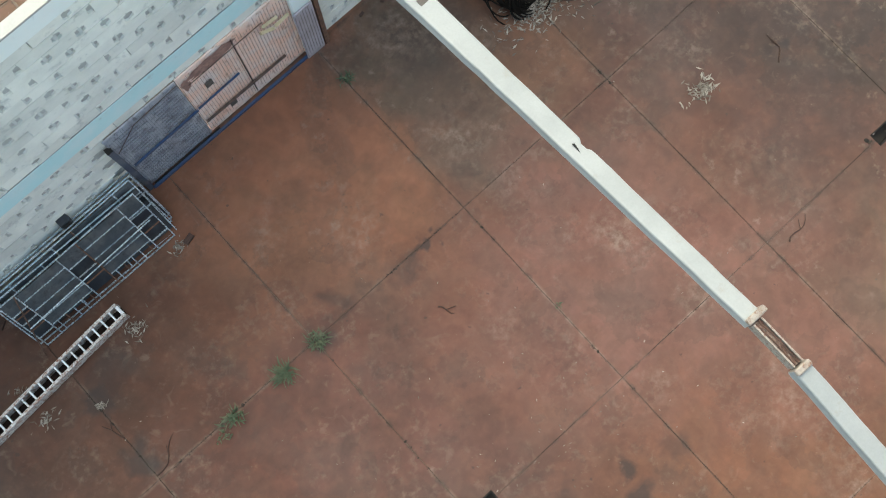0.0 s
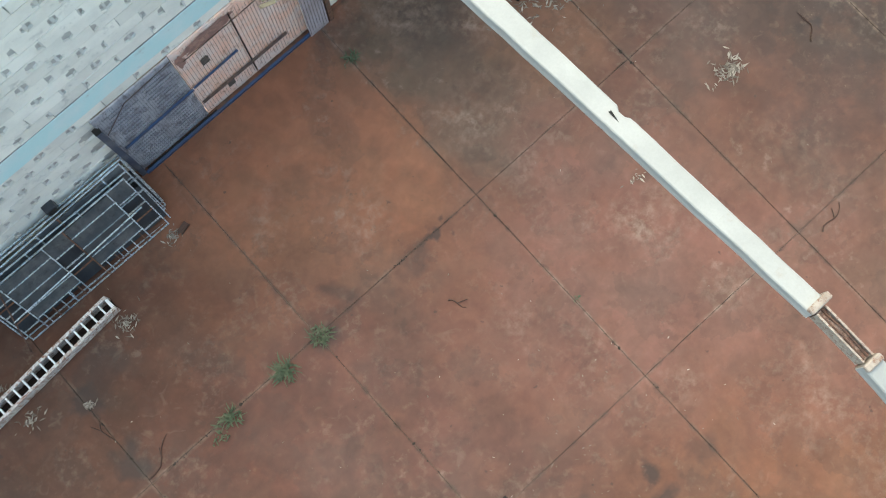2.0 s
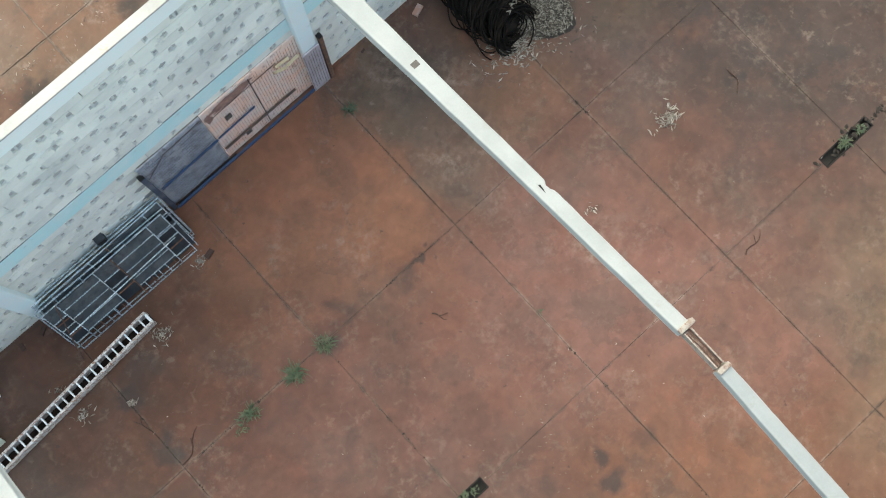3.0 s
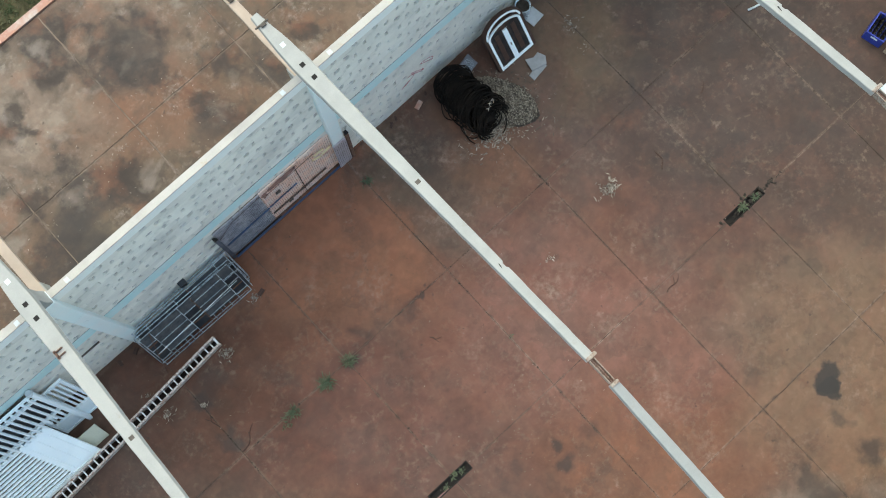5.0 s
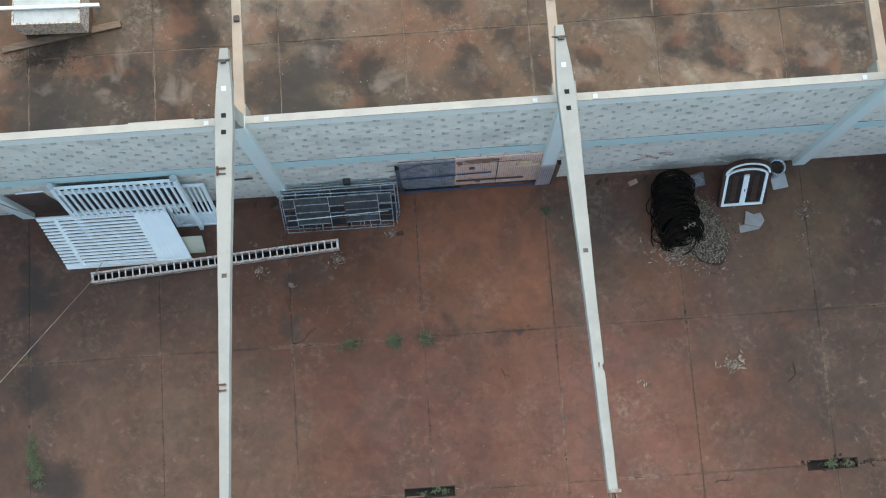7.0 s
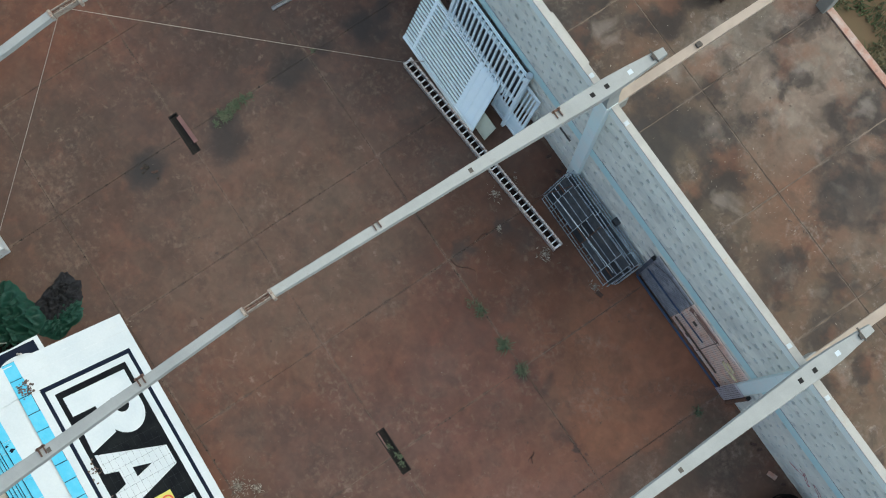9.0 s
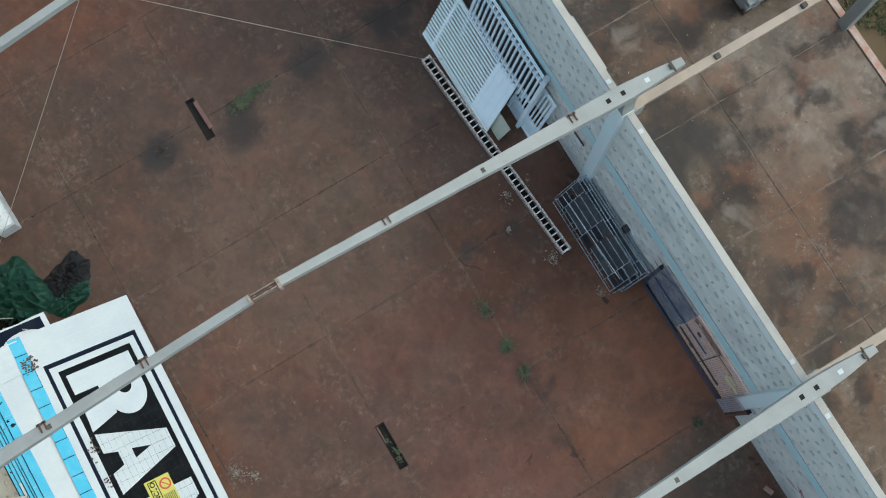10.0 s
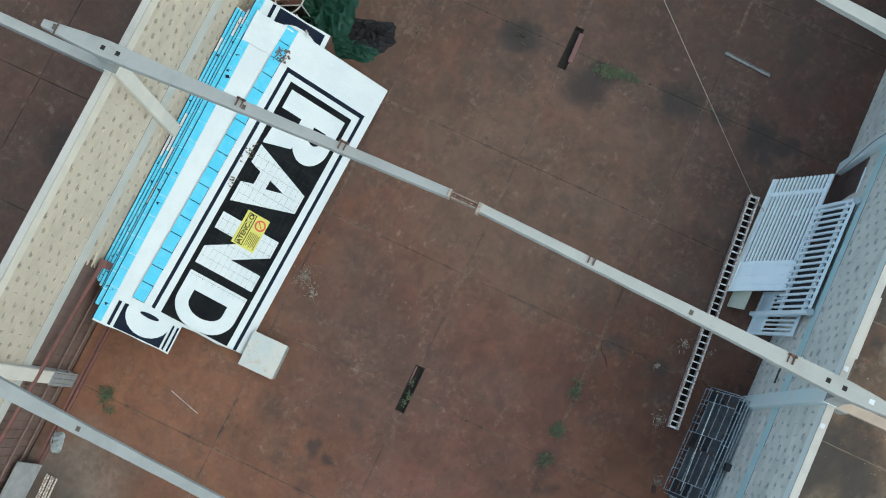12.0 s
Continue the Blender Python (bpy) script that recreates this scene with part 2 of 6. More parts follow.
FLOOR_SPOTS = [(3.72, -9.06, 0.31, 0.9), (3.66, -9.2, 0.27, 0.9), (-0.80, -6.90, 0.22, 0.7), (-0.74, -6.60, 0.12, 0.7), (-1.49, -6.46, 0.2, 0.35), (-0.1, -6.75, 0.2, 0.35), (3.41, -10.49, 0.30, 0.7), (3.45, -9.72, 0.18, 0.5),
               (2.23, -10.06, 0.25, 0.55), (2.15, -10.5, 0.4, 0.6), (2.75, -8.16, 0.2, 0.3), (-9.85, -6.75, 0.42, 0.84), (-9.80, -6.9, 0.34, 0.7), (-9.85, -5.0, 0.30, 0.7), (-9.45, -5.2, 0.50, 0.8), (-9.92, -3.35, 0.46, 0.8), (-9.95, -2.6, 0.26, 0.6), (-9.9, -1.65, 0.48, 0.84), (-9.95, -1.1, 0.3, 0.7),
               (-12.3, -10.0, 0.5, 0.7), (1.15, -1.0, 0.75, 0.5), (-1.08, -2.93, 0.24, 0.42), (-1.97, -2.72, 0.2, 0.4), (-2.45, -2.97, 0.22, 0.6), (-0.76, -2.92, 0.09, 0.7), (-0.52, -2.91, 0.07, 0.7),
               (-5.0, -2.55, 0.24, 0.6), (-4.95, -1.66, 0.20, 0.6), (-4.65, -1.4, 0.35, 0.35), (-1.0, -8.0, 0.35, 0.3), (5.04, -2.68, 0.2, 0.6), (4.4, -4.03, 0.12, 0.6), (2.0, -11.2, 0.7, 0.5)]
# broad areas of another tone, some painted lighter or darker for light and shade: x, y, radius, strength, colour
FLOOR_TONES = [(-4.4, -1.7, 2.4, 0.85, (0.068, 0.026, 0.013)), (-3.4, -4.2, 2.2, 0.75, (0.092, 0.033, 0.022)), (3.2, -2.2, 2.4, 0.65, (0.098, 0.044, 0.031)), (4.6, -2.3, 1.7, 0.7, (0.086, 0.054, 0.044)), (7.8, -2.4, 3.6, 0.92, (0.036, 0.026, 0.021)), (4.9, -1.3, 1.3, 0.75, (0.125, 0.080, 0.045)), (-8.2, -1.2, 1.7, 0.65, (0.036, 0.023, 0.016)), (-9.0, -4.2, 3.6, 0.7, (0.060, 0.038, 0.030)), (-12.5, -3.0, 3.0, 0.8, (0.045, 0.029, 0.023)),
               (4.6, -4.6, 1.6, 0.7, (0.072, 0.034, 0.025)), (-7.0, -5.4, 2.8, 0.75, (0.106, 0.065, 0.044)), (4.3, -9.2, 2.8, 0.8, (0.140, 0.088, 0.055)), (7.4, -6.2, 2.6, 0.85, (0.046, 0.029, 0.022)), (8.2, -8.8, 2.4, 0.7, (0.075, 0.050, 0.036)), (6.2, -4.1, 2.5, 0.9, (0.047, 0.032, 0.026)), (-2.4, -7.0, 2.2, 0.65, (0.074, 0.041, 0.032)), (-1.2, -0.9, 2.2, 0.85, (0.205, 0.082, 0.042)), (0.6, -7.3, 2.0, 0.6, (0.135, 0.055, 0.029)), (0.6, -4.6, 2.0, 0.65, (0.158, 0.071, 0.054)), (1.8, -6.3, 1.8, 0.6, (0.156, 0.071, 0.052)),
               (-1.0, -10.2, 2.6, 0.85, (0.168, 0.074, 0.041)), (1.7, -11.0, 1.2, 0.8, (0.15, 0.125, 0.103)), (-2.6, -4.7, 1.3, 0.45, (0.110, 0.052, 0.039)), (0.9, -1.8, 1.0, 0.6, (0.085, 0.062, 0.045)), (0.9, -0.9, 0.9, 0.70, (0.092, 0.067, 0.043)), (1.9, -1.5, 1.1, 0.7, (0.15, 0.070, 0.038)), (-10.5, -9.3, 3.0, 0.8, (0.056, 0.036, 0.026))]
# joints scoured pale: x, y, radius
WORN = [(6.6, -5.8, 1.3), (7.5, -4.6, 1.2), (5.0, -8.7, 1.1), (1.2, -8.7, 0.8), (1.35, -5.8, 0.6), (0.0, -4.9, 1.0), (5.0, -4.0, 0.5)]
# scoured pale patches: x, y, radius, strength
SCUFFS = [(1.12, -7.43, 0.5, 0.58), (1.5, -7.0, 0.35, 0.50), (1.16, -8.5, 0.45, 0.50), (1.38, -5.7, 0.4, 0.50), (0.5, -2.15, 0.5, 0.54), (1.35, -4.45, 0.55, 0.58), (3.0, -4.9, 0.6, 0.18), (-1.2, -2.2, 0.5, 0.36), (-1.97, -1.37, 0.4, 0.32),
          (0.7, -3.1, 0.45, 0.43), (-0.1, -5.2, 0.35, 0.36), (0.3, -6.2, 0.4, 0.36), (-0.7, -4.3, 0.4, 0.32), (2.3, -3.3, 0.5, 0.11), (0.9, -0.6, 0.45, 0.58), (1.5, -1.2, 0.45, 0.54), (1.3, -10.3, 0.5, 0.43), (-10.6, -8.6, 0.7, 0.43), (-9.2, -8.9, 0.5, 0.29), (5.0, -3.9, 0.4, 0.36), (7.2, -4.4, 0.6, 0.2), (-2.8, -6.9, 0.5, 0.25)]
M_FLOOR = stained_floor("red_concrete_floor", (0.109, 0.0435, 0.0245), (0.084, 0.047, 0.033), (0.23, 0.17, 0.13), (0.044, 0.030, 0.023), FLOOR_SPOTS, 0.59, (2.5, 0.0, 2.89, -2.89), 0.0, FLOOR_TONES, WORN, SCUFFS)
YARD_SPOTS = [(-2.2, 1.4, 0.6, 0.6), (-1.3, 2.2, 0.6, 0.6), (-0.9, 1.1, 0.7, 0.6), (-4.6, 1.2, 1.0, 0.85), (-4.6, 2.4, 0.6, 0.6), (-1.6, 4.4, 0.8, 0.6), (-7.6, 1.0, 1.0, 0.8), (-9.5, 1.5, 1.2, 0.7), (1.2, 1.2, 0.7, 0.5), (-3.0, 0.9, 0.7, 0.5)]
M_YARD = stained_floor("yard_concrete", (0.096, 0.056, 0.034), (0.08, 0.056, 0.037), (0.32, 0.27, 0.23), (0.030, 0.023, 0.019), YARD_SPOTS, 0.55, (2.5, 0.0, 3.02, 0.16), 0.95, [(-4.5, 5.0, 2.0, 0.4, (0.25, 0.20, 0.16)), (-1.2, 5.4, 1.6, 0.35, (0.22, 0.16, 0.12)), (-8.4, 1.1, 2.4, 0.85, (0.036, 0.027, 0.022)), (7.0, 1.8, 1.8, 0.7, (0.05, 0.038, 0.03)), (3.6, 1.2, 1.8, 0.5, (0.23, 0.165, 0.12)), (-2.0, 3.6, 1.2, 0.4, (0.17, 0.07, 0.036))])
M_BACK = stained_floor("back_concrete", (0.085, 0.044, 0.030), (0.072, 0.043, 0.030), (0.24, 0.2, 0.16), (0.04, 0.028, 0.022), [(-4, -14, 0.6, 0.5)], 0.66)
M_BED = surface("joint_soil", (0.040, 0.028, 0.021), (0.15, 0.11, 0.085), 1.1, 0.95)
M_CONC = surface("precast_concrete", (0.306, 0.310, 0.292), (0.258, 0.264, 0.249), 1.6, 0.85, fine=60.0, dirt=(0.24, 0.21, 0.17), dirt_at=(0.6, 0.8), spec=0.2)
M_CONC_W = surface("warm_precast_concrete", (0.37, 0.30, 0.235), (0.30, 0.245, 0.195), 1.6, 0.85, fine=60.0, dirt=(0.3, 0.22, 0.16), dirt_at=(0.6, 0.8))
# M_BLUE made paler: the top band's extra skylight is put into the colour
M_TOPBLUE = surface("skylit_blue_paint", (0.806, 0.848, 0.800), (0.827, 0.827, 0.779), 2.2, 0.75, dirt=(0.42, 0.45, 0.42), dirt_at=(0.62, 0.8))
M_COLUMN = surface("column_blue_paint", (0.689, 0.795, 0.774), (0.742, 0.774, 0.742), 1.4, 0.75, dirt=(0.40, 0.42, 0.41), dirt_at=(0.6, 0.78))
M_BLUE = surface("pale_blue_paint", (0.514, 0.724, 0.709), (0.609, 0.735, 0.714), 2.2, 0.75, dirt=(0.36, 0.38, 0.36), dirt_at=(0.6, 0.78))
M_CAP = surface("cream_cap", (0.4, 0.385, 0.345), (0.335, 0.325, 0.295), 2.0, 0.85, dirt=(0.36, 0.28, 0.2), dirt_at=(0.6, 0.76))
M_BLOCK = surface("whitewashed_block", (0.784, 0.767, 0.683), (0.648, 0.636, 0.570), 1.3, 0.9, vary=0.08, relief=0.5, dirt=(0.40, 0.40, 0.37), dirt_at=(0.57, 0.74))
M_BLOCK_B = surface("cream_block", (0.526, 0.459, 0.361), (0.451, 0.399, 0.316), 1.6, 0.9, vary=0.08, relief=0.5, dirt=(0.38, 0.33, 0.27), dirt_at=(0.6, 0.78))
# paler than M_BAND_B, with the top band's stronger skylight painted in
M_TOP_B = surface("cream_white_paint", (0.607, 0.566, 0.484), (0.541, 0.508, 0.435), 2.2, 0.8, dirt=(0.45, 0.42, 0.37), dirt_at=(0.62, 0.8))
M_COL_B = surface("cream_column_paint", (0.638, 0.605, 0.529), (0.571, 0.538, 0.479), 1.5, 0.8, dirt=(0.42, 0.38, 0.33), dirt_at=(0.6, 0.78))
M_BAND_B = surface("pale_grey_paint", (0.504, 0.504, 0.462), (0.454, 0.454, 0.412), 2.2, 0.8, dirt=(0.36, 0.34, 0.3), dirt_at=(0.6, 0.78))
M_MORTAR = surface("mortar", (0.46, 0.45, 0.41), (0.34, 0.33, 0.30), 5.0, 0.95, relief=0.5)
M_MORTAR_B = surface("warm_mortar", (0.36, 0.32, 0.27), (0.25, 0.22, 0.18), 5.0, 0.95, relief=0.5)
M_LINE = surface("band_shadow_line", (0.17, 0.175, 0.175), (0.30, 0.30, 0.29), 4.0, 0.95)
M_FIN = surface("pale_mortar", (0.62, 0.62, 0.58), (0.5, 0.5, 0.46), 5.0, 0.95, relief=0.4)
M_RUST = surface("rusty_steel", (0.17, 0.085, 0.052), (0.085, 0.048, 0.034), 12.0, 0.85, relief=0.5, dirt=(0.3, 0.22, 0.17))
M_GALV = surface("galvanised_steel", (0.62, 0.72, 0.78), (0.34, 0.42, 0.48), 5.0, 0.28, metal=0.6, dirt=(0.16, 0.13, 0.11), dirt_at=(0.66, 0.76))
M_SHEET_DK = surface("grey_gate_sheet", (0.297, 0.308, 0.341), (0.440, 0.451, 0.484), 3.0, 0.7, dirt=(0.07, 0.06, 0.065), dirt_at=(0.50, 0.66))
M_SHEET_OR = surface("primer_gate_sheet", (0.86, 0.58, 0.45), (0.8, 0.67, 0.6), 3.2, 0.7, spread=(0.40, 0.58), dirt=(0.34, 0.17, 0.11), dirt_at=(0.55, 0.70))
M_GATEBLUE = surface("blue_gate_paint", (0.026, 0.062, 0.135), (0.04, 0.055, 0.09), 6.0, 0.5, dirt=(0.10, 0.07, 0.06))
M_WHITE = surface("white_gloss_paint", (0.84, 0.93, 0.95), (0.79, 0.89, 0.92), 3.0, 0.45, dirt=(0.40, 0.38, 0.35), dirt_at=(0.66, 0.8))
M_OLDWHITE = surface("peeling_white_paint", (0.60, 0.58, 0.54), (0.42, 0.38, 0.34), 9.0, 0.75, dirt=(0.20, 0.085, 0.045), dirt_at=(0.47, 0.60))
M_SIGNW = surface("sign_white", (0.497, 0.543, 0.559), (0.450, 0.504, 0.528), 1.5, 0.5, fine=30, dirt=(0.45, 0.44, 0.42), dirt_at=(0.68, 0.82))
M_SIGNB = surface("sign_blue", (0.053, 0.396, 0.581), (0.097, 0.440, 0.607), 3.0, 0.5, dirt=(0.05, 0.16, 0.25), dirt_at=(0.64, 0.74))
M_SIGNN = surface("sign_navy", (0.007, 0.011, 0.023), (0.012, 0.016, 0.027), 3.0, 0.5, spec=0.03)
M_SIGNK = surface("sign_black", (0.006, 0.007, 0.009), (0.011, 0.013, 0.014), 3.0, 0.55, spec=0.03)
M_YELLOW = surface("yellow_notice", (0.505, 0.474, 0.084), (0.444, 0.421, 0.100), 6.0, 0.5)
M_RED = surface("red_print", (0.5, 0.06, 0.02), (0.4, 0.06, 0.03), 6.0, 0.5)
M_BLACK = surface("black_rubber", (0.008, 0.007, 0.006), (0.020, 0.016, 0.013), 5.0, 0.9, spec=0.08, relief=0.6)
M_DARK = surface("dark_void", (0.012, 0.011, 0.010), (0.02, 0.017, 0.014), 6.0, 0.95)
M_BROWN = surface("maroon_laminate", (0.15, 0.08, 0.072), (0.19, 0.105, 0.093), 4.0, 0.6)
M_WOOD = surface("dark_timber", (0.060, 0.030, 0.020), (0.038, 0.020, 0.014), 7.0, 0.7, stretch=(1, 6, 1))
M_PINE = surface("pale_timber", (0.55, 0.45, 0.28), (0.45, 0.34, 0.2), 6.0, 0.75)
M_GREEN = surface("green_tarpaulin", (0.014, 0.070, 0.046), (0.028, 0.100, 0.072), 3.0, 0.5, relief=0.4)
M_CHAR = surface("charcoal_cloth", (0.022, 0.023, 0.026), (0.04, 0.04, 0.045), 5.0, 0.85, relief=0.6)
M_PAVER = surface("grey_paver", (0.264, 0.286, 0.290), (0.202, 0.216, 0.220), 5.0, 0.9, vary=0.22, relief=0.5)
M_SLAB = surface("broken_cement_sheet", (0.288, 0.296, 0.296), (0.224, 0.232, 0.232), 4.0, 0.85)
M_LEAF = surface("weed_leaf", (0.048, 0.070, 0.036), (0.088, 0.098, 0.056), 9.0, 0.7)
def leaf_mix(name, tones):
    """Dry leaves, each of its own tone."""
    m, nt, b = nodes_of(name)
    r = add(nt, "NewGeometry").outputs["Random Per Island"]
    c = mix(nt, ramp(nt, r, 0.0, 0.5), tones[0], tones[1])
    c = mix(nt, ramp(nt, r, 0.5, 0.95), c, tones[2])
    nt.links.new(mix(nt, 0.3, c, noise_tex(nt, position(nt), 60.0), "OVERLAY"), b.inputs["Base Color"])
    b.inputs["Roughness"].default_value = 0.9
    return m


M_DRY = leaf_mix("dry_leaf", ((0.10, 0.083, 0.066), (0.19, 0.165, 0.135), (0.33, 0.30, 0.25)))
M_HEAPLEAF = leaf_mix("heap_leaf", ((0.028, 0.022, 0.017), (0.085, 0.070, 0.052), (0.32, 0.29, 0.23)))
M_GRASS = surface("rough_grass", (0.055, 0.075, 0.03), (0.10, 0.085, 0.05), 1.2, 0.95, relief=0.8, dirt=(0.16, 0.11, 0.07))
M_EARTH = surface("red_earth_and_grass", (0.075, 0.07, 0.035), (0.17, 0.085, 0.05), 0.12, 0.95, relief=0.8)
M_PINKKERB = surface("weathered_kerb", (0.36, 0.20, 0.15), (0.42, 0.36, 0.32), 3.0, 0.9, dirt=(0.2, 0.13, 0.1))
M_CRATE = surface("blue_crate_plastic", (0.02, 0.04, 0.30), (0.03, 0.06, 0.34), 8.0, 0.45)
M_BOTTLE = surface("brown_bottle_glass", (0.02, 0.018, 0.015), (0.035, 0.03, 0.025), 9.0, 0.2)
M_PANEWIN = surface("dusty_window_glass", (0.02, 0.022, 0.024), (0.05, 0.04, 0.035), 4.0, 0.15)
M_ROPE = surface("pale_rope", (0.33, 0.29, 0.25), (0.26, 0.23, 0.20), 20.0, 0.9)
M_PAINT_RED = surface("red_spray_paint", (0.45, 0.10, 0.12), (0.5, 0.2, 0.2), 14.0, 0.8)


# ---- building helpers ----
def box(bm, x0, x1, y0, y1, z0, z1, m=None):
    vs = [bm.verts.new(Vector(v) if m is None else m @ Vector(v)) for v in
          ((x0, y0, z0), (x1, y0, z0), (x1, y1, z0), (x0, y1, z0), (x0, y0, z1), (x1, y0, z1), (x1, y1, z1), (x0, y1, z1))]
    for f in ((3, 2, 1, 0), (4, 5, 6, 7), (0, 1, 5, 4), (1, 2, 6, 5), (2, 3, 7, 6), (3, 0, 4, 7)):
        bm.faces.new([vs[i] for i in f])


def prism(bm, outline, z0, z1, m=None):
    """A flat outline (counter-clockwise x, y) raised from z0 to z1."""
    m = m or Matrix()
    lo = [bm.verts.new(m @ Vector((x, y, z0))) for x, y in outline]
    hi = [bm.verts.new(m @ Vector((x, y, z1))) for x, y in outline]
    bm.faces.new(hi)
    bm.faces.new(lo[::-1])
    for i in range(len(lo)):
        j = (i + 1) % len(lo)
        bm.faces.new((lo[i], lo[j], hi[j], hi[i]))


def tube(bm, points, radius, sides=6, closed=False, taper=None):
    """A round bar along points."""
    pts = [Vector(p) for p in points]
    n = len(pts)
    rings = []
    for i, p in enumerate(pts):
        d = (pts[(i + 1) % n] - pts[i - 1]) if closed else (pts[min(i + 1, n - 1)] - pts[max(i - 1, 0)])
        d.normalize()
        side = d.cross(Vector((0, 0, 1)) if abs(d.z) < 0.9 else Vector((1, 0, 0))).normalized()
        up = side.cross(d)
        r = radius * (1 if taper is None else 1 + (taper - 1) * i / (n - 1))
        rings.append([bm.verts.new(p + (side * math.cos(k * 2 * math.pi / sides) + up * math.sin(k * 2 * math.pi / sides)) * r) for k in range(sides)])
    for i in range(n if closed else n - 1):
        a, b = rings[i], rings[(i + 1) % n]
        for k in range(sides):
            bm.faces.new((a[k], a[(k + 1) % sides], b[(k + 1) % sides], b[k]))
    if not closed:
        bm.faces.new(rings[0][::-1])
        bm.faces.new(rings[-1])


def soften(bm, width=0.01, segments=2):
    bmesh.ops.bevel(bm, geom=list(bm.edges), offset=width, segments=segments, profile=0.6, affect="EDGES")


def mesh_of(name, bm, material, smooth=False):
    bmesh.ops.recalc_face_normals(bm, faces=bm.faces)
    me = bpy.data.meshes.new(name)
    bm.to_mesh(me)
    bm.free()
    me.materials.append(material)
    if smooth:
        me.polygons.foreach_set("use_smooth", [True] * len(me.polygons))
    return me


def part(name, bm, material, parent=None, label="", smooth=False):
    ob = new(name, mesh_of(name, bm, material, smooth))
    ob.parent = parent
    return tagged(ob, label)


def piece(name, me, parent, m):
    ob = new(name, me)
    ob.parent = parent
    ob.matrix_basis = m
    return ob


def thing(name, label, category, m=None, group="", kind=""):
    ob = new(name)
    ob.empty_display_size = 0.2
    ob.matrix_basis = m or Matrix()
    return tagged(ob, label, category, group, kind)


def boxes(*rows, m=None):
    bm = bmesh.new()
    for r in rows:
        box(bm, *r, m=m)
    return bm


def bar(a, b, w, h=None):
    """A square bar from a to b, w wide and h deep."""
    bm = bmesh.new()
    put_bar(bm, a, b, w, h)
    return bm


def put_bar(bm, a, b, w, h=None):
    a, b = Vector(a), Vector(b)
    d = b - a
    m = Matrix.Translation(a) @ d.to_track_quat("X", "Z").to_matrix().to_4x4()
    h = h or w
    box(bm, 0, d.length, -w / 2, w / 2, -h / 2, h / 2, m)


rnd = random.Random(7)

# ---- ground and floors ----
JX = [-17.5 + 2.5 * i for i in range(13)]
ROWS_Y = [-11.755, -8.68, -5.78, -2.89, 0.065]
PITS = (-10.03, -2.58, 4.92)
PIT_L, PIT_W = 0.47, 0.095
WALL_Y, BACK_Y = 0.05, -11.74
WALL_TOP = 4.93
MID_0, MID_1, TOP_0 = 2.17, 2.52, 4.65

ground = tagged(part("ground", boxes((-900, 900, -900, 900, -0.60, -0.30)), M_EARTH), "red earth and rough grass reaching the horizon", "ground", kind="structure")


def ragged(x0, x1, y0, y1, seed, gap=0.003, chip=0.004, step=0.14):
    """The outline of a slab whose sawn edges have crumbled a little."""
    r = random.Random(seed)
    line = []
    for (ax, ay), (bx, by) in (((x0, y0), (x1, y0)), ((x1, y0), (x1, y1)), ((x1, y1), (x0, y1)), ((x0, y1), (x0, y0))):
        n = max(2, int(math.hypot(bx - ax, by - ay) / step))
        for k in range(n):
            bite = gap + (chip * r.random() ** 3 if k else 0) + (0.010 * r.random() if r.random() < 0.05 else 0)
            x, y = ax + (bx - ax) * k / n, ay + (by - ay) * k / n
            line.append((min(max(x, x0 + bite), x1 - bite), min(max(y, y0 + bite), y1 - bite)))
    return line


bed = [(-17.5, 12.5, -11.76, 0.07, -0.30, -0.10), (-17.5, 12.5, -11.75, -5.78 - PIT_W, -0.10, -0.014), (-17.5, 12.5, -5.78 + PIT_W, 0.06, -0.10, -0.014)]
edges = [-17.5] + [p + d for p in PITS for d in (-PIT_L, PIT_L)] + [12.5]
bed += [(a, b, -5.78 - PIT_W, -5.78 + PIT_W, -0.10, -0.014) for a, b in zip(edges[::2], edges[1::2])]
floor = tagged(part("floor", boxes(*bed), M_BED), "red stained concrete floor divided by straight saw joints", "floor", kind="structure")
for i, x0 in enumerate(JX[:-1]):
    for j in range(4):
        y0, y1 = ROWS_Y[j], ROWS_Y[j + 1]
        bm = bmesh.new()
        x1 = x0 + 2.5
        cut = [p for p in PITS if x0 - 0.6 < p < x1 + 0.6] if j in (1, 2) else []
        spans = []
        edge = x0 + 0.004
        for p in cut:
            a, b = max(p - PIT_L, x0 + 0.004), min(p + PIT_L, x1 - 0.004)
            if b > a:
                if a > edge:
                    spans.append((edge, a, 0))
                spans.append((a, b, PIT_W))
                edge = b
        if edge < x1 - 0.004:
            spans.append((edge, x1 - 0.004, 0))
        if len(spans) == 1:
            prism(bm, ragged(x0, x1, y0, y1, i * 4 + j), -0.12, 0.0)
            spans = []
        for a, b, inset in spans:
            box(bm, a, b, y0 + (inset or 0.004 if j == 2 else 0.004), y1 - (inset or 0.004 if j == 1 else 0.004), -0.12, 0.0)
        part("slab", bm, M_FLOOR, floor)

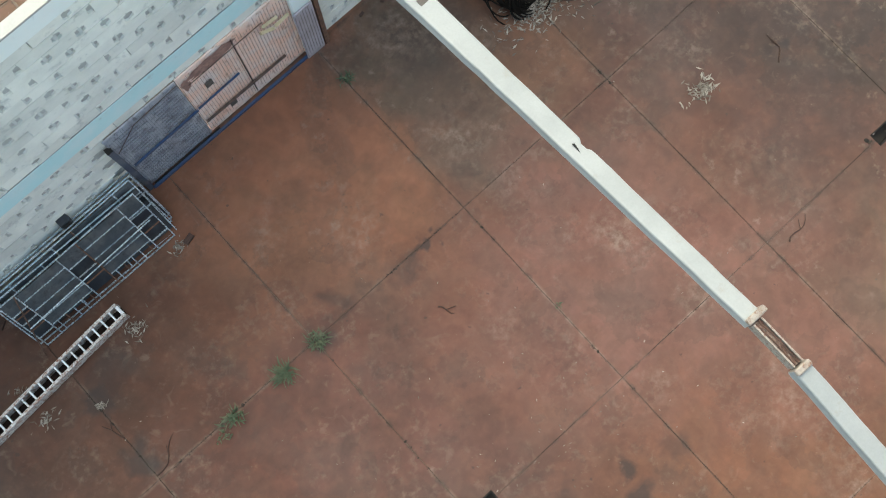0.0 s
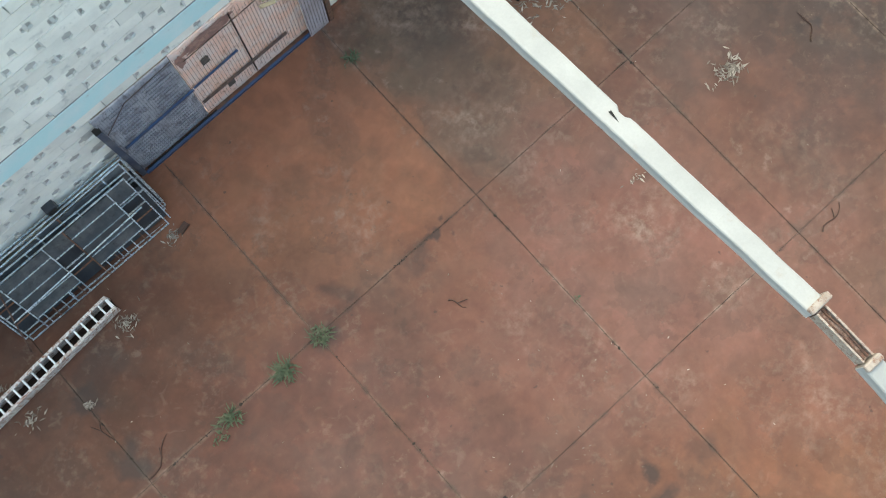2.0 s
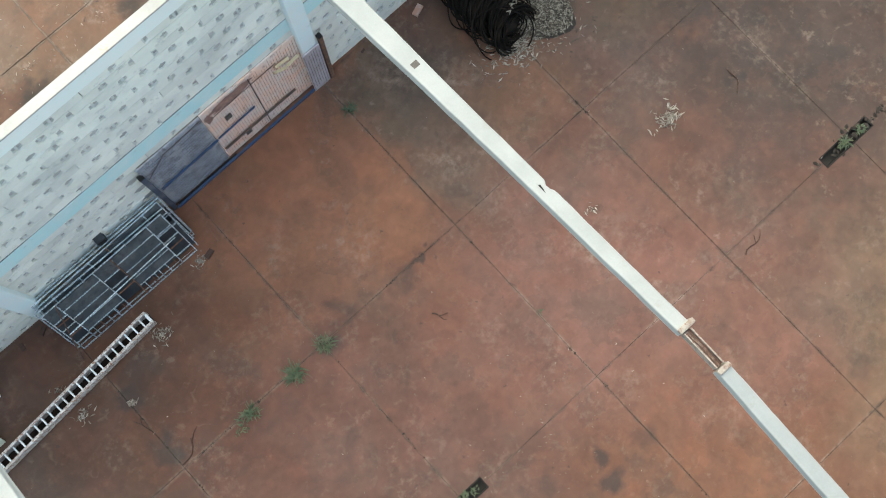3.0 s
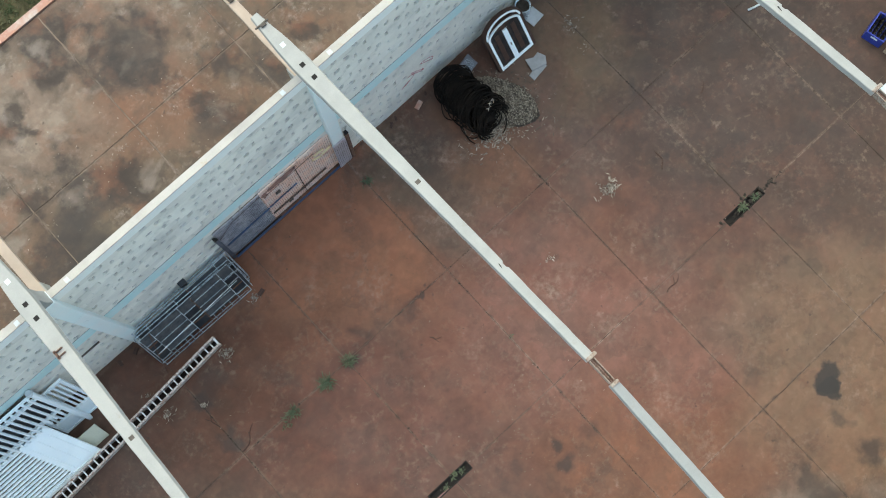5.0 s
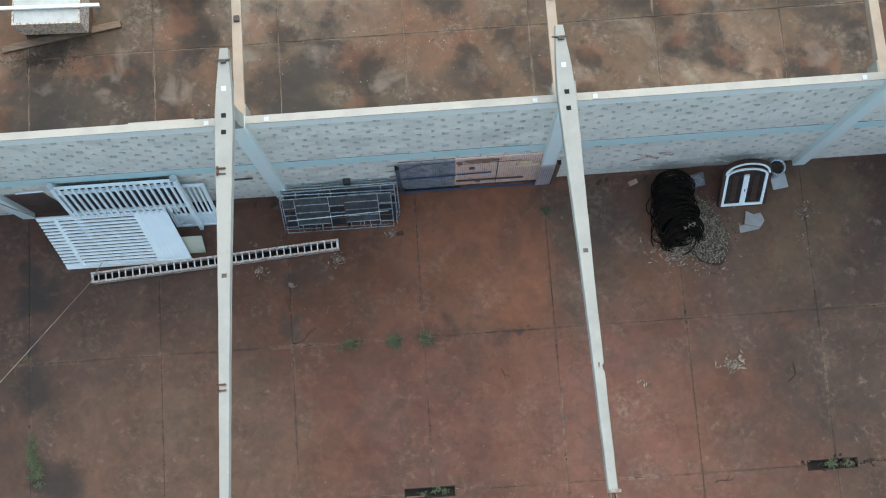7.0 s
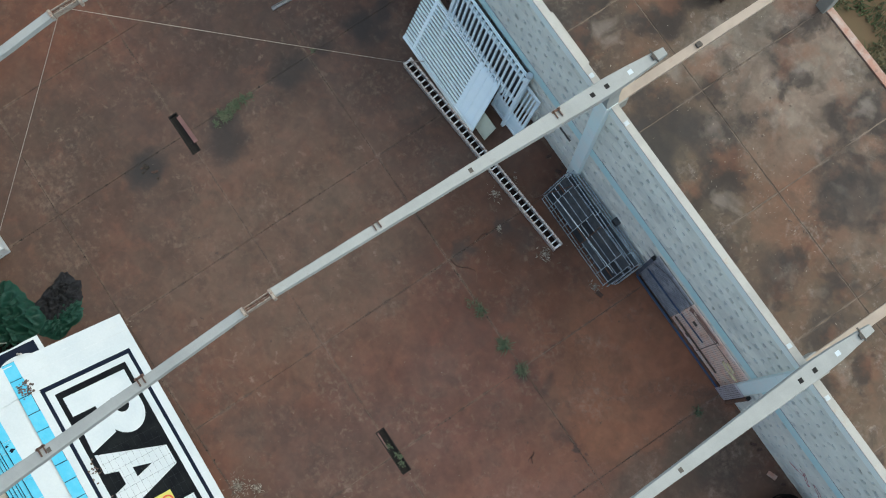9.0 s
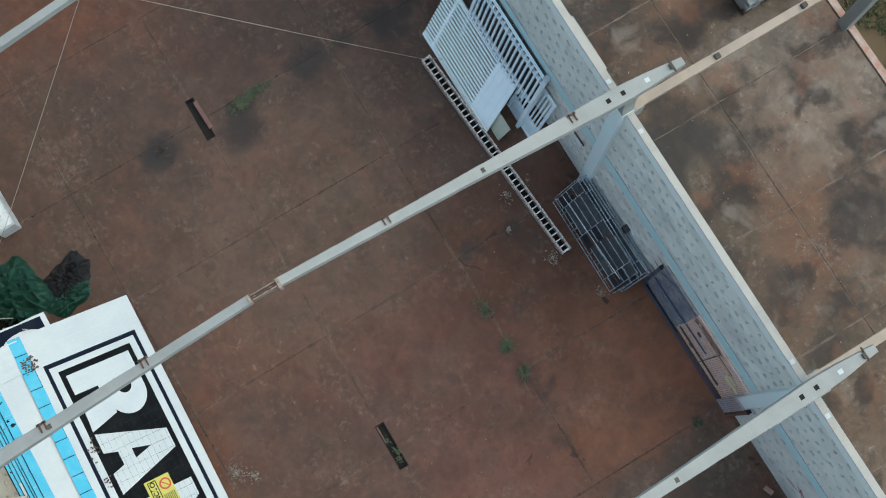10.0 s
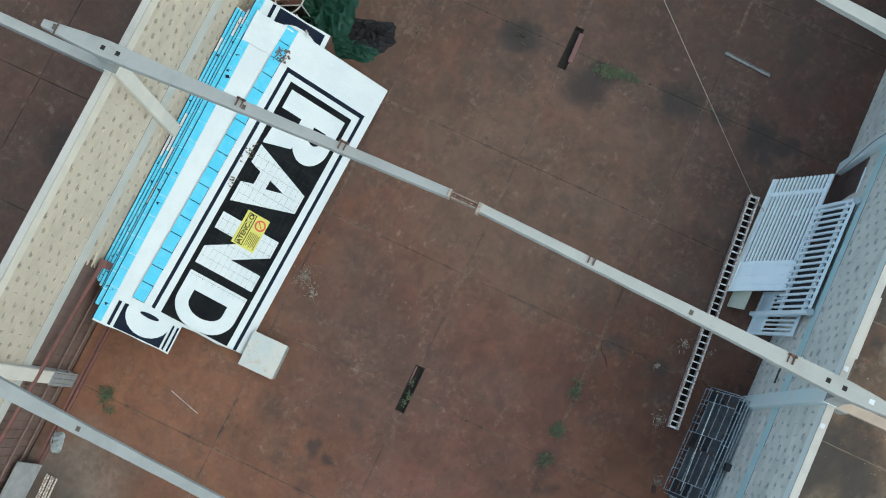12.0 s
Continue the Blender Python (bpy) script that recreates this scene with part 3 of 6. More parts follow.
yard = tagged(part("yard", boxes((-17.5, 12.5, 0.13, 6.2, -0.30, -0.022)), surface("pale_joint_fill", (0.17, 0.135, 0.105), (0.06, 0.045, 0.036), 1.8, 0.95)), "stained outdoor concrete yard with weathered joints", "yard", kind="structure")
for x0 in JX[:-1]:
    for y0, y1 in ((0.14, 3.18), (3.18, 6.2)):
        bm = bmesh.new()
        prism(bm, ragged(x0, x0 + 2.5, y0, y1, x0 * 3 + y0, 0.009, 0.016, 0.10), -0.12, -0.01)
        part("slab", bm, M_YARD, yard)
kerb = tagged(part("kerb", boxes((-17.5, 12.5, 6.21, 6.36, -0.30, 0.03)), M_PINKKERB), "weathered pinkish concrete kerb along the yard", "kerb", kind="structure")
back = tagged(part("back_yard", boxes((-17.5, 12.5, -18.5, -11.86, -0.30, -0.10)), M_BED), "dark brown concrete floor behind the block wall", "yard", kind="structure")
for x0 in JX[:-1]:
    for y0, y1 in ((-18.5, -15.1), (-15.1, -11.87)):
        part("slab", boxes((x0 + 0.006, x0 + 2.494, y0 + 0.006, y1 - 0.006, -0.12, -0.01)), M_BACK, back)

M_DIRT = surface("clotted_dirt", (0.018, 0.015, 0.012), (0.05, 0.038, 0.028), 18.0, 0.95)
# ---- drains: open slots with a dark channel ----
for i, p in enumerate(PITS):
    d = thing("floor_drain", "open rectangular drain slot sunk in the concrete floor", "drain", pose(p, -5.78, 0), "drains along the hall")
    bm = boxes((-PIT_L, PIT_L, -PIT_W, -PIT_W + 0.02, -0.10, -0.004), (-PIT_L, PIT_L, PIT_W - 0.02, PIT_W, -0.10, -0.004),
               (-PIT_L, -PIT_L + 0.02, -PIT_W, PIT_W, -0.10, -0.004), (PIT_L - 0.02, PIT_L, -PIT_W, PIT_W, -0.10, -0.004))
    part("rim", bm, M_DARK, d)
    part("channel", boxes((-PIT_L, PIT_L, -PIT_W, PIT_W, -0.105, -0.098)), M_DARK, d)
    if i == 2:
        bm = bmesh.new()
        r = random.Random(12)
        for _ in range(46):
            u, v, q = r.gauss(0.22, 0.30), r.gauss(0.01, 0.06), r.uniform(0.02, 0.06)
            bmesh.ops.create_icosphere(bm, subdivisions=1, radius=q, matrix=pose(u, v, 0.0, 0, 0, r.uniform(0, 180)) @ Matrix.Diagonal((1, r.uniform(0.4, 0.8), 0.35, 1)))
        tagged(part("clogged_dirt", bm, M_DIRT, d, "black clotted dirt and leaf mould"), kind="stuff")
    if i == 1:
        part("broken_lid", boxes((-0.44, -0.10, -0.072, -0.05, -0.05, -0.002)), M_BROWN, d, "rusty remains of the cover")
    if i == 0:
        bm = bmesh.new()
        box(bm, -0.36, 0.28, 0.0, 0.09, 0.0, 0.012, pose(0, 0.055, 0.002, 14, 0, 2))
        part("lid", bm, M_BROWN, d, "lifted reddish drain cover plate")

# ---- block walls ----
BL, BH = 0.417, 0.192


def block_mesh(notch, seed, blockwork):
    r = random.Random(seed)
    w, h = BL / 2 - 0.003, BH / 2 - 0.0025
    n, t = r.uniform(0.040, 0.066), r.uniform(0.050, 0.074)
    l = n if notch in (1, 3) else 0.004
    q = n if notch in (2, 3) else 0.004
    o = r.uniform(-0.012, 0.012)
    line = [(-w, -h), (w, -h), (w, -t + o), (w - q, -t * 0.7 + o), (w - q * 0.8, t * 0.8 + o), (w, t + o), (w, h), (-w, h), (-w, t + o), (-w + l, t * 0.7 + o), (-w + l, -t * 0.7 + o), (-w, -t + o)]
    bm = bmesh.new()
    prism(bm, line, 0.0, 0.030, pose(0, 0, 0, 90, 0, 0))
    return mesh_of("block", bm, blockwork)


KINDS = (3, 3, 3, 1, 2, 3, 3, 1, 2, 0)
BLOCKS = [block_mesh(k, i, M_BLOCK) for i, k in enumerate(KINDS)]
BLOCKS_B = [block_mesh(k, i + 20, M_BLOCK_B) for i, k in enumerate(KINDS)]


def courses(x0, x1, z0, z1, shift):
    """Centres of whole blocks in running bond between x0 and x1."""
    n = round((z1 - z0) / BH)
    for k in range(n):
        z = z0 + (z1 - z0) * (k + 0.5) / n
        x = x0 + shift + (BL / 2 if k % 2 else 0)
        while x + BL / 2 <= x1 + 0.12:
            yield x + BL / 2, z
            x += BL


def block_wall(name, label, face, sign, bays, near, openings, shapes, blockwork, band, top_band, mortar):
    """A wall of notched blocks between columns: core, two painted bands, cap, blocks and mortar fins. sign: which way the face looks."""
    w = tagged(part(name, boxes((-17.5, 12.5, min(face - sign * 0.026, face - sign * 0.09), max(face - sign * 0.026, face - sign * 0.09), MID_1 - 0.01, WALL_TOP - 0.01)), mortar), label, "wall", kind="structure")
    lo = bmesh.new()
    cuts = sorted(openings)
    x = -17.5
    for a, b, h in cuts + [(12.5, 12.5, 0)]:
        ys = sorted((face - sign * 0.026, face - sign * 0.09))
        if a > x:
            box(lo, x, a, *ys, -0.05, MID_1 - 0.015)
        if b > a:
            box(lo, a, b, *ys, h, MID_1 - 0.015)
        x = b
    part("lower_core", lo, mortar, w)
    ys = sorted((face + sign * 0.012, face - sign * 0.055))
    for a, b in zip(bays[:-1], bays[1:]):
        part("middle_band", boxes((a + 0.125, b - 0.125, *ys, MID_0, MID_1)), band, w, "pale painted concrete band")
        part("top_band", boxes((a + 0.125, b - 0.125, *ys, TOP_0, WALL_TOP - 0.012)), top_band, w, "pale painted concrete tie beam")
        # dark strips paint the shadow line along each band edge
        for z in (MID_0 - 0.011, MID_1 + 0.001, TOP_0 - 0.011):
            part("band_joint", boxes((a + 0.125, b - 0.125, *sorted((face + sign * 0.005, face - sign * 0.05)), z, z + 0.010)), M_LINE, w)
        ycap = sorted((face + sign * 0.02, face - sign * 0.10))
        bm = boxes((a + 0.01, b - 0.01, *ycap, WALL_TOP, WALL_TOP + 0.03))
        part("cap", bm, M_CAP, w, "cream weathered wall cap")
    rest, fins = [], bmesh.new()
    r = random.Random(name)
    count = 0
    turn = pose(0, 0, 0, 0, 0, 0 if sign < 0 else 180)
    for a, b in zip(bays[:-1], bays[1:]):
        for z0, z1 in ((0.0, MID_0 - 0.01), (MID_1 + 0.01, TOP_0)):
            for x, z in courses(a + 0.0, b, z0, z1, 0.0):
                if any(p - 0.02 < x < q + 0.02 and z < h for p, q, h in openings):
                    continue
                m = pose(x, face - sign * 0.030 + sign * r.uniform(-0.004, 0.004), z, 0, r.uniform(-0.6, 0.6), 0) @ turn
                me = r.choice(shapes)
                if near[0] < x < near[1] and count < 300:
                    piece("block", me, w, m)
                    count += 1
                else:
                    rest.append((me, m))
                if r.random() < 0.72:
                    fx = x - BL / 2
                    ys = sorted((face - sign * 0.028, face - sign * 0.004))
                    box(fins, fx - r.uniform(0.010, 0.020), fx + r.uniform(0.010, 0.020), *ys, z - 0.075 * r.uniform(0.6, 1), z + 0.075 * r.uniform(0.6, 1))
    verts, faces = [], []
    for me, m in rest:
        k = len(verts)
        verts += [m @ v.co for v in me.vertices]
        faces += [[k + i for i in p.vertices] for p in me.polygons]
    me = bpy.data.meshes.new("blocks")
    me.from_pydata(verts, [], faces)
    me.materials.append(blockwork)
    ob = new("blocks", me)
    ob.parent = w
    tagged(ob, kind="stuff")
    tagged(part("mortar_fins", fins, M_FIN if sign < 0 else mortar, w), kind="stuff")
    return w


BAYS = [-15.0, -10.0, -5.0, 0.0, 5.0, 10.0]
OPEN_A = (-2.72, -0.12, 1.96)
OPEN_B = (-2.2, 2.9, 2.165)
wall_a = block_wall("wall_north", "whitewashed concrete block wall with two pale blue bands", WALL_Y, -1, BAYS, (-5, 0.1), [OPEN_A], BLOCKS, M_BLOCK, M_BLUE, M_TOPBLUE, M_MORTAR)
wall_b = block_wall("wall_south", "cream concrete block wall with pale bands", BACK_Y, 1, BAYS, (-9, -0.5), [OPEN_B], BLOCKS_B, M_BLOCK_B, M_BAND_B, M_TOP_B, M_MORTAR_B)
for x, nm in ((-17.6, "wall_west"), (12.6, "wall_east")):
    tagged(part(nm, boxes((x - 0.1, x + 0.1, -11.7, 0.24, -0.05, 3.4)), M_BLOCK), "plain block end wall", "wall", kind="structure")

# ---- precast frames: columns, roof beams, outer beams ----
APEX_Y = -5.88


def beam_top(y):
    return 5.70 + 0.168 * (5.6 - abs(y - APEX_Y))


M_JOINT = surface("rusty_joint_steel", (0.17, 0.095, 0.07), (0.34, 0.29, 0.25), 16.0, 0.85, dirt=(0.06, 0.045, 0.04), dirt_at=(0.5, 0.62))
M_ENDBLOCK = surface("stained_joint_concrete", (0.320, 0.280, 0.232), (0.240, 0.192, 0.152), 14.0, 0.9, dirt=(0.17, 0.09, 0.06), dirt_at=(0.5, 0.62))
M_HOLE = surface("shaded_hole", (0.07, 0.06, 0.05), (0.11, 0.095, 0.08), 20.0, 0.95)


def roof_beam(x, seed, chip=0.0, group="precast portal beams"):
    """Two tapering halves with a foot flange. chip: distance from the apex of a broken top edge on the north half."""
    t = thing("roof_beam", "pale precast concrete roof beam with bolt holes, bare of roofing", "beam", pose(x, APEX_Y, 0), group)
    r = random.Random(seed)

    def top(d):
        return 5.70 + 0.168 * (5.6 - d)

    # along the half: distance from apex, half width, depth
    secs = ((0.20, 0.062, 0.12), (2.0, 0.071, 0.13), (3.2, 0.084, 0.14), (4.2, 0.101, 0.15), (5.2, 0.124, 0.17), (5.85, 0.134, 0.18), (6.3, 0.112, 0.15), (6.93, 0.060, 0.10))
    for s in (1, -1):
        bm = bmesh.new()
        rings = []
        stops = sorted([0.20 + 0.1683 * k for k in range(41)] + ([chip - 0.10, chip - 0.07, chip - 0.02, chip + 0.015] if chip and s > 0 else []))
        for d in stops:
            i = max(k for k in range(7) if secs[k][0] <= d + 1e-6)
            (d0, w0, h0), (d1, w1, h1) = secs[i], secs[i + 1]
            f = min(1.0, (d - d0) / (d1 - d0))
            w, h = w0 + (w1 - w0) * f, 0.8 * (h0 + (h1 - h0) * f)
            z, y, c = top(d), s * d, 0.008
            lw, rw = w + r.uniform(-0.003, 0.002), w + r.uniform(-0.003, 0.002)
            if chip and s > 0 and chip - 0.08 < d < chip:
                rw -= 0.020
            lip = 0.005
            line = ((-lw, z - c), (-lw + c, z), (rw - c, z), (rw, z - c), (rw + 0.003, z - h + 0.026), (rw + 0.003 + lip, z - h + 0.016), (rw + 0.003 + lip, z - h),
                    (-lw - 0.003 - lip, z - h), (-lw - 0.003 - lip, z - h + 0.016), (-lw - 0.003, z - h + 0.026))
            rings.append([bm.verts.new((u, y, v)) for u, v in line])
        for p, q in zip(rings[:-1], rings[1:]):
            for k in range(len(p)):
                bm.faces.new((p[k], p[(k + 1) % len(p)], q[(k + 1) % len(p)], q[k]))
        bm.faces.new(rings[0])
        bm.faces.new(rings[-1])
        part("half_beam", bm, M_CONC, t)
        for d in (5.57, 5.83):
            part("bolt_hole", boxes((-0.035, 0.035, s * d - 0.045, s * d + 0.045, top(d) - 0.05, top(d) + 0.004)), M_DARK, t)
        part("bolt_hole", boxes((-0.03, 0.04, s * 3.43 - 0.035, s * 3.43 + 0.035, top(3.43) - 0.05, top(3.43) + 0.004)), M_HOLE, t)
        if s > 0:
            part("pad", boxes((-0.035, 0.035, s * 6.27 - 0.04, s * 6.27 + 0.04, top(6.27) - 0.01, top(6.27) + 0.006)), M_SIGNW, t, "small white pad on the beam")
        z = top(6.7)
        part("stub", boxes((-0.04, 0.04, s * 6.7 - 0.02, s * 6.7 + 0.02, z - 0.03, z + 0.05), (-0.13, 0.10, s * 6.7 + 0.021, s * 6.7 + 0.04, z + 0.0, z + 0.03)), M_HOLE, t)
        z = top(0.2)
        bm = boxes((-0.060, 0.066 + (0.035 if s > 0 else 0.0), s * 0.22 - 0.024, s * 0.22 + 0.024, z - 0.14, z + 0.022))
        soften(bm, 0.008, 1)
        part("end_block", bm, M_ENDBLOCK, t, "rust-stained joint block")
    z = top(0.1)
    for u in (-0.040, 0.030):
        part("joint_plate", boxes((u, u + 0.012, -0.185, 0.185, z - 0.15, z - 0.015)), M_ENDBLOCK, t, "stained steel joint plate")
    part("joint_bar", boxes((-0.033, 0.033, -0.185, 0.185, z - 0.17, z - 0.055)), M_JOINT, t, "rusty steel joint bar")
    bm = bmesh.new()
    for u in (-0.018, 0.012):
        tube(bm, [(u, -0.18, z - 0.045), (u + 0.01, 0.0, z - 0.035), (u, 0.18, z - 0.045)], 0.007, 5)
    part("reinforcing_rod", bm, M_CLAMP, t, "rusty reinforcing rods")
    if chip:
        bm = bmesh.new()
        z = top(chip)
        prism(bm, [(-0.004, chip - 0.07), (0.006, chip - 0.03), (0.014, chip + 0.02), (0.006, chip + 0.012), (0.0, chip + 0.022), (-0.003, chip - 0.02)], z - 0.02, z + 0.014)
        part("crack", bm, M_DARK, t, "dark broken hole in the top face")
    return t


M_CLAMP = surface("dark_rusty_clamp", (0.12, 0.066, 0.046), (0.065, 0.04, 0.032), 20.0, 0.85)
for k, (x, chip) in enumerate(((-5.06, 0.0), (-15.05, 0.0), (-10.08, 0.0), (-0.09, 1.86), (5.04, 1.88), (10.04, 0.0))):
    roof_beam(x, k, chip)

# small fixings on single beams
for x, y, s in ((-5.06, -3.98, 1), (-5.06, -7.75, -1), (-5.06, -9.4, -1), (-5.06, -0.9, 1), (-10.06, -3.98, 1)):
    z = beam_top(y)
    c = thing("beam_clamp", "rusty steel purlin clamp on the concrete beam", "clamp", pose(x, y, z), "purlin clamps")
    for d in (-0.05, 0.03):
        part("plate", boxes((-0.105, 0.03, d, d + 0.018, -0.05, 0.03)), M_CLAMP, c)
    part("bolt", boxes((-0.10, -0.07, -0.07, 0.07, 0.0, 0.03)), M_CLAMP, c)


def column(x, face, s, paint):
    c = thing("column", "pale painted precast column set in the block wall", "column", pose(x, face, 0), "wall columns")
    bm = bmesh.new()
    y0, y1 = sorted((-s * 0.11, s * 0.12))
    box(bm, -0.12, 0.12, y0, y1, -0.05, 5.0)
    soften(bm, 0.012, 1)
    part("shaft", bm, paint, c)
    bm = bmesh.new()
    # tapered neck up to the roof beam
    rings = [[bm.verts.new((u, v * s, z)) for u, v in ((-w, -0.10), (w, -0.10), (w, 0.12), (-w, 0.12))] for w, z in ((0.115, 5.0), (0.075, 5.2), (0.07, 5.50))]
    for p, q in zip(rings[:-1], rings[1:]):
        for k in range(4):
            bm.faces.new((p[k], p[(k + 1) % 4], q[(k + 1) % 4], q[k]))
    bm.faces.new(rings[0])
    bm.faces.new(rings[-1])
    part("neck", bm, M_CONC, c)
    return c


for x in BAYS:
    column(x, WALL_Y, 1, M_COLUMN)
    column(x, BACK_Y, -1, M_COL_B)


def outer_frame(x):
    t = thing("lean_to_beam", "bare warm-toned concrete beam over the yard", "beam", pose(x, 0, 0), "yard beams")
    bm = bmesh.new()
    rings = []
    for y, w, z, h in ((0.15, 0.080, 4.42, 0.24), (3.0, 0.072, 4.32, 0.20), (6.6, 0.062, 4.20, 0.16)):
        rings.append([bm.verts.new((u, y, v)) for u, v in ((-w, z), (w, z), (w, z - 0.08), (w * 0.7, z - h), (-w * 0.7, z - h), (-w, z - 0.08))])
    for p, q in zip(rings[:-1], rings[1:]):
        for k in range(6):
            bm.faces.new((p[k], p[(k + 1) % 6], q[(k + 1) % 6], q[k]))
    bm.faces.new(rings[0])
    bm.faces.new(rings[-1])
    part("beam", bm, M_CONC_W, t)
    for y in (1.95, 3.62, 5.3):
        bm = boxes((-0.04, 0.05, y - 0.05, y + 0.05, 4.22, 4.45 - 0.02 * y))
        soften(bm, 0.012, 1)
        part("stub", bm, M_HOLE, t)
    bm = boxes((-0.12, 0.12, 6.12, 6.36, -0.05, 4.1))
    soften(bm, 0.012, 1)
    part("post", bm, M_CONC, t)
    bm = bmesh.new()
    box(bm, -0.10, 0.10, 0.14, 0.52, 4.0, 4.40)
    part("bracket", bm, M_CONC, t)
    return t


first = outer_frame(-5.05)
for x in (-15.05, -10.05, -0.05, 5.05, 10.05):
    copy_thing(first, pose(x, 0, 0))
tb = thing("lean_to_beam", "bare weathered concrete beam behind the hall", "beam", pose(-5.05, 0, 0), "back beams")
part("beam", boxes((-0.08, 0.08, -18.0, -11.75, 4.1, 4.35)), M_CONC, tb)
for x in (-10.05, -0.05):
    copy_thing(tb, pose(x, 0, 0))
for x in (-0.49, 0.42, -5.46, -4.55, 4.5, 5.45):
    pd = tagged(part("wall_pad", boxes((x - 0.035, x + 0.035, 0.045, 0.115, WALL_TOP + 0.03, WALL_TOP + 0.045)), M_SIGNW), "small white pad on the wall cap", "pad", "wall pads")

# ---- gate in the north wall ----
def sheet_leaf(name, x0, x1, z0, z1, y, material, parent, label="", s=-1, pitch=0.04, groove=None):
    """A flat sheet with narrow pressed ribs on the side that s points to."""
    ob = part(name, boxes((x0, x1, *sorted((y, y - s * 0.02)), z0, z1)), material, parent, label)
    bm = bmesh.new()
    n = int((x1 - x0) / pitch)
    r = random.Random(n)
    for i in range(n):
        x = x0 + (x1 - x0) * (i + 0.5) / n
        box(bm, x - 0.006, x + 0.005, *sorted((y + s * 0.0005, y + s * 0.010)), z0 + 0.01 + r.uniform(0, 0.05), z1 - 0.01 - r.uniform(0, 0.06))
    tagged(part("rib", bm, material, ob), kind="stuff")
    # thin dark lines beside the ribs deepen their shade by colour
    bm = bmesh.new()
    for i in range(n):
        x = x0 + (x1 - x0) * (i + 0.5) / n - 0.0085
        box(bm, x - 0.0022, x + 0.0022, *sorted((y + s * 0.0004, y + s * 0.002)), z0 + 0.02 + r.uniform(0, 0.2), z1 - 0.02 - r.uniform(0, 0.2))
    tagged(part("groove", bm, groove or M_HOLE, ob, "thin dark line painted for the shade beside a rib"), kind="stuff")
    return ob


M_OLDRAIL = surface("dark_rusty_rail", (0.11, 0.075, 0.06), (0.05, 0.04, 0.036), 14.0, 0.85)
M_CLAD = surface("pale_pinkish_sheet", (0.462, 0.418, 0.440), (0.374, 0.319, 0.319), 3.0, 0.7, dirt=(0.24, 0.14, 0.11))
M_GREYGROOVE = surface("dull_grey_groove", (0.14, 0.145, 0.165), (0.22, 0.225, 0.25), 6.0, 0.85)
M_RUSTPATCH = surface("dark_rust_film", (0.27, 0.15, 0.125), (0.40, 0.23, 0.17), 7.0, 0.85, dirt=(0.20, 0.12, 0.10), dirt_at=(0.45, 0.62))


def blotch(bm, cx, cz, rx, rz, y, seed):
    """A thin uneven patch on an upright face."""
    r = random.Random(seed)
    pts = [(cx + rx * math.cos(t) * r.uniform(0.7, 1.1), cz + rz * math.sin(t) * r.uniform(0.7, 1.1)) for t in (0.35 * k for k in range(18))]
    bm.faces.new([bm.verts.new((x, y, z)) for x, z in pts])


gate = thing("sliding_gate", "ribbed sheet gate with blue rails, part grey and part rusty orange", "gate", pose(0, 0, 0))
sheet_leaf("grey_leaf", -2.735, -1.705, 0.0, 1.985, 0.01, M_SHEET_DK, gate, "grey weathered ribbed sheet leaf", -1, 0.032, M_GREYGROOVE)
sheet_leaf("orange_leaf", -1.695, -0.10, 0.0, 1.985, 0.022, M_SHEET_OR, gate, "orange primer and rust stained ribbed sheet leaf", -1, 0.04, M_RUSTPATCH)
bm = bmesh.new()
r = random.Random(3)
for k in range(22):
    z = 0.10 + 0.083 * k
    for a, b in ((-2.68, -2.2), (-2.2, -1.72)):
        box(bm, a + r.uniform(0, 0.12), b - r.uniform(0, 0.12), -0.0018, 0.009, z - 0.0016, z + 0.0016)
tagged(part("cross_wire", bm, M_GREYGROOVE, gate, "fine dark cross wires of the grey leaf"), kind="stuff")
bm = bmesh.new()
blotch(bm, -1.22, 1.80, 0.40, 0.15, 0.0105, 1)
blotch(bm, -1.62, 1.70, 0.06, 0.18, 0.0107, 2)
tagged(part("rust_film", bm, M_RUSTPATCH, gate, "dark rust film on the orange leaf"), kind="stuff")
part("top_wire", bar((-2.70, -0.008, 1.50), (-2.35, -0.008, 1.86), 0.007), M_OLDRAIL, gate)
part("top_wire", bar((-2.35, -0.008, 1.86), (-1.71, -0.008, 1.93), 0.007), M_OLDRAIL, gate)
part("bottom_rail", boxes((-2.72, -0.12, -0.075, -0.042, 0.0, 0.05)), M_GATEBLUE, gate, "blue bottom rail")
# solid dark strip stands for the shade between leaf and rail
part("gap", boxes((-2.68, -1.60, -0.040, -0.012, 0.0, 0.03)), M_DARK, gate, "dark strip painted for the shaded gap behind the rail")
part("middle_rail", bar((-2.68, -0.020, 0.93), (-1.68, -0.020, 0.97), 0.026), M_GATEBLUE, gate, "blue middle rail")
part("middle_rail", bar((-1.67, -0.014, 0.975), (-1.02, -0.010, 1.0), 0.022), M_GATEBLUE, gate, "blue middle rail")
part("middle_rail", bar((-1.68, -0.012, 0.46), (-0.40, -0.012, 0.45), 0.03, 0.022), M_OLDRAIL, gate, "rusty middle rail")
part("upper_rail", bar((-1.6, -0.006, 1.70), (-0.5, -0.002, 1.72), 0.008), M_OLDRAIL, gate, "thin rusty upper rail")
part("seam", boxes((-0.93, -0.918, -0.004, 0.0, 0.10, 1.93)), M_DARK, gate)
M_POST = surface("dull_blue_steel", (0.055, 0.07, 0.10), (0.12, 0.13, 0.15), 5.0, 0.6, dirt=(0.08, 0.07, 0.07))
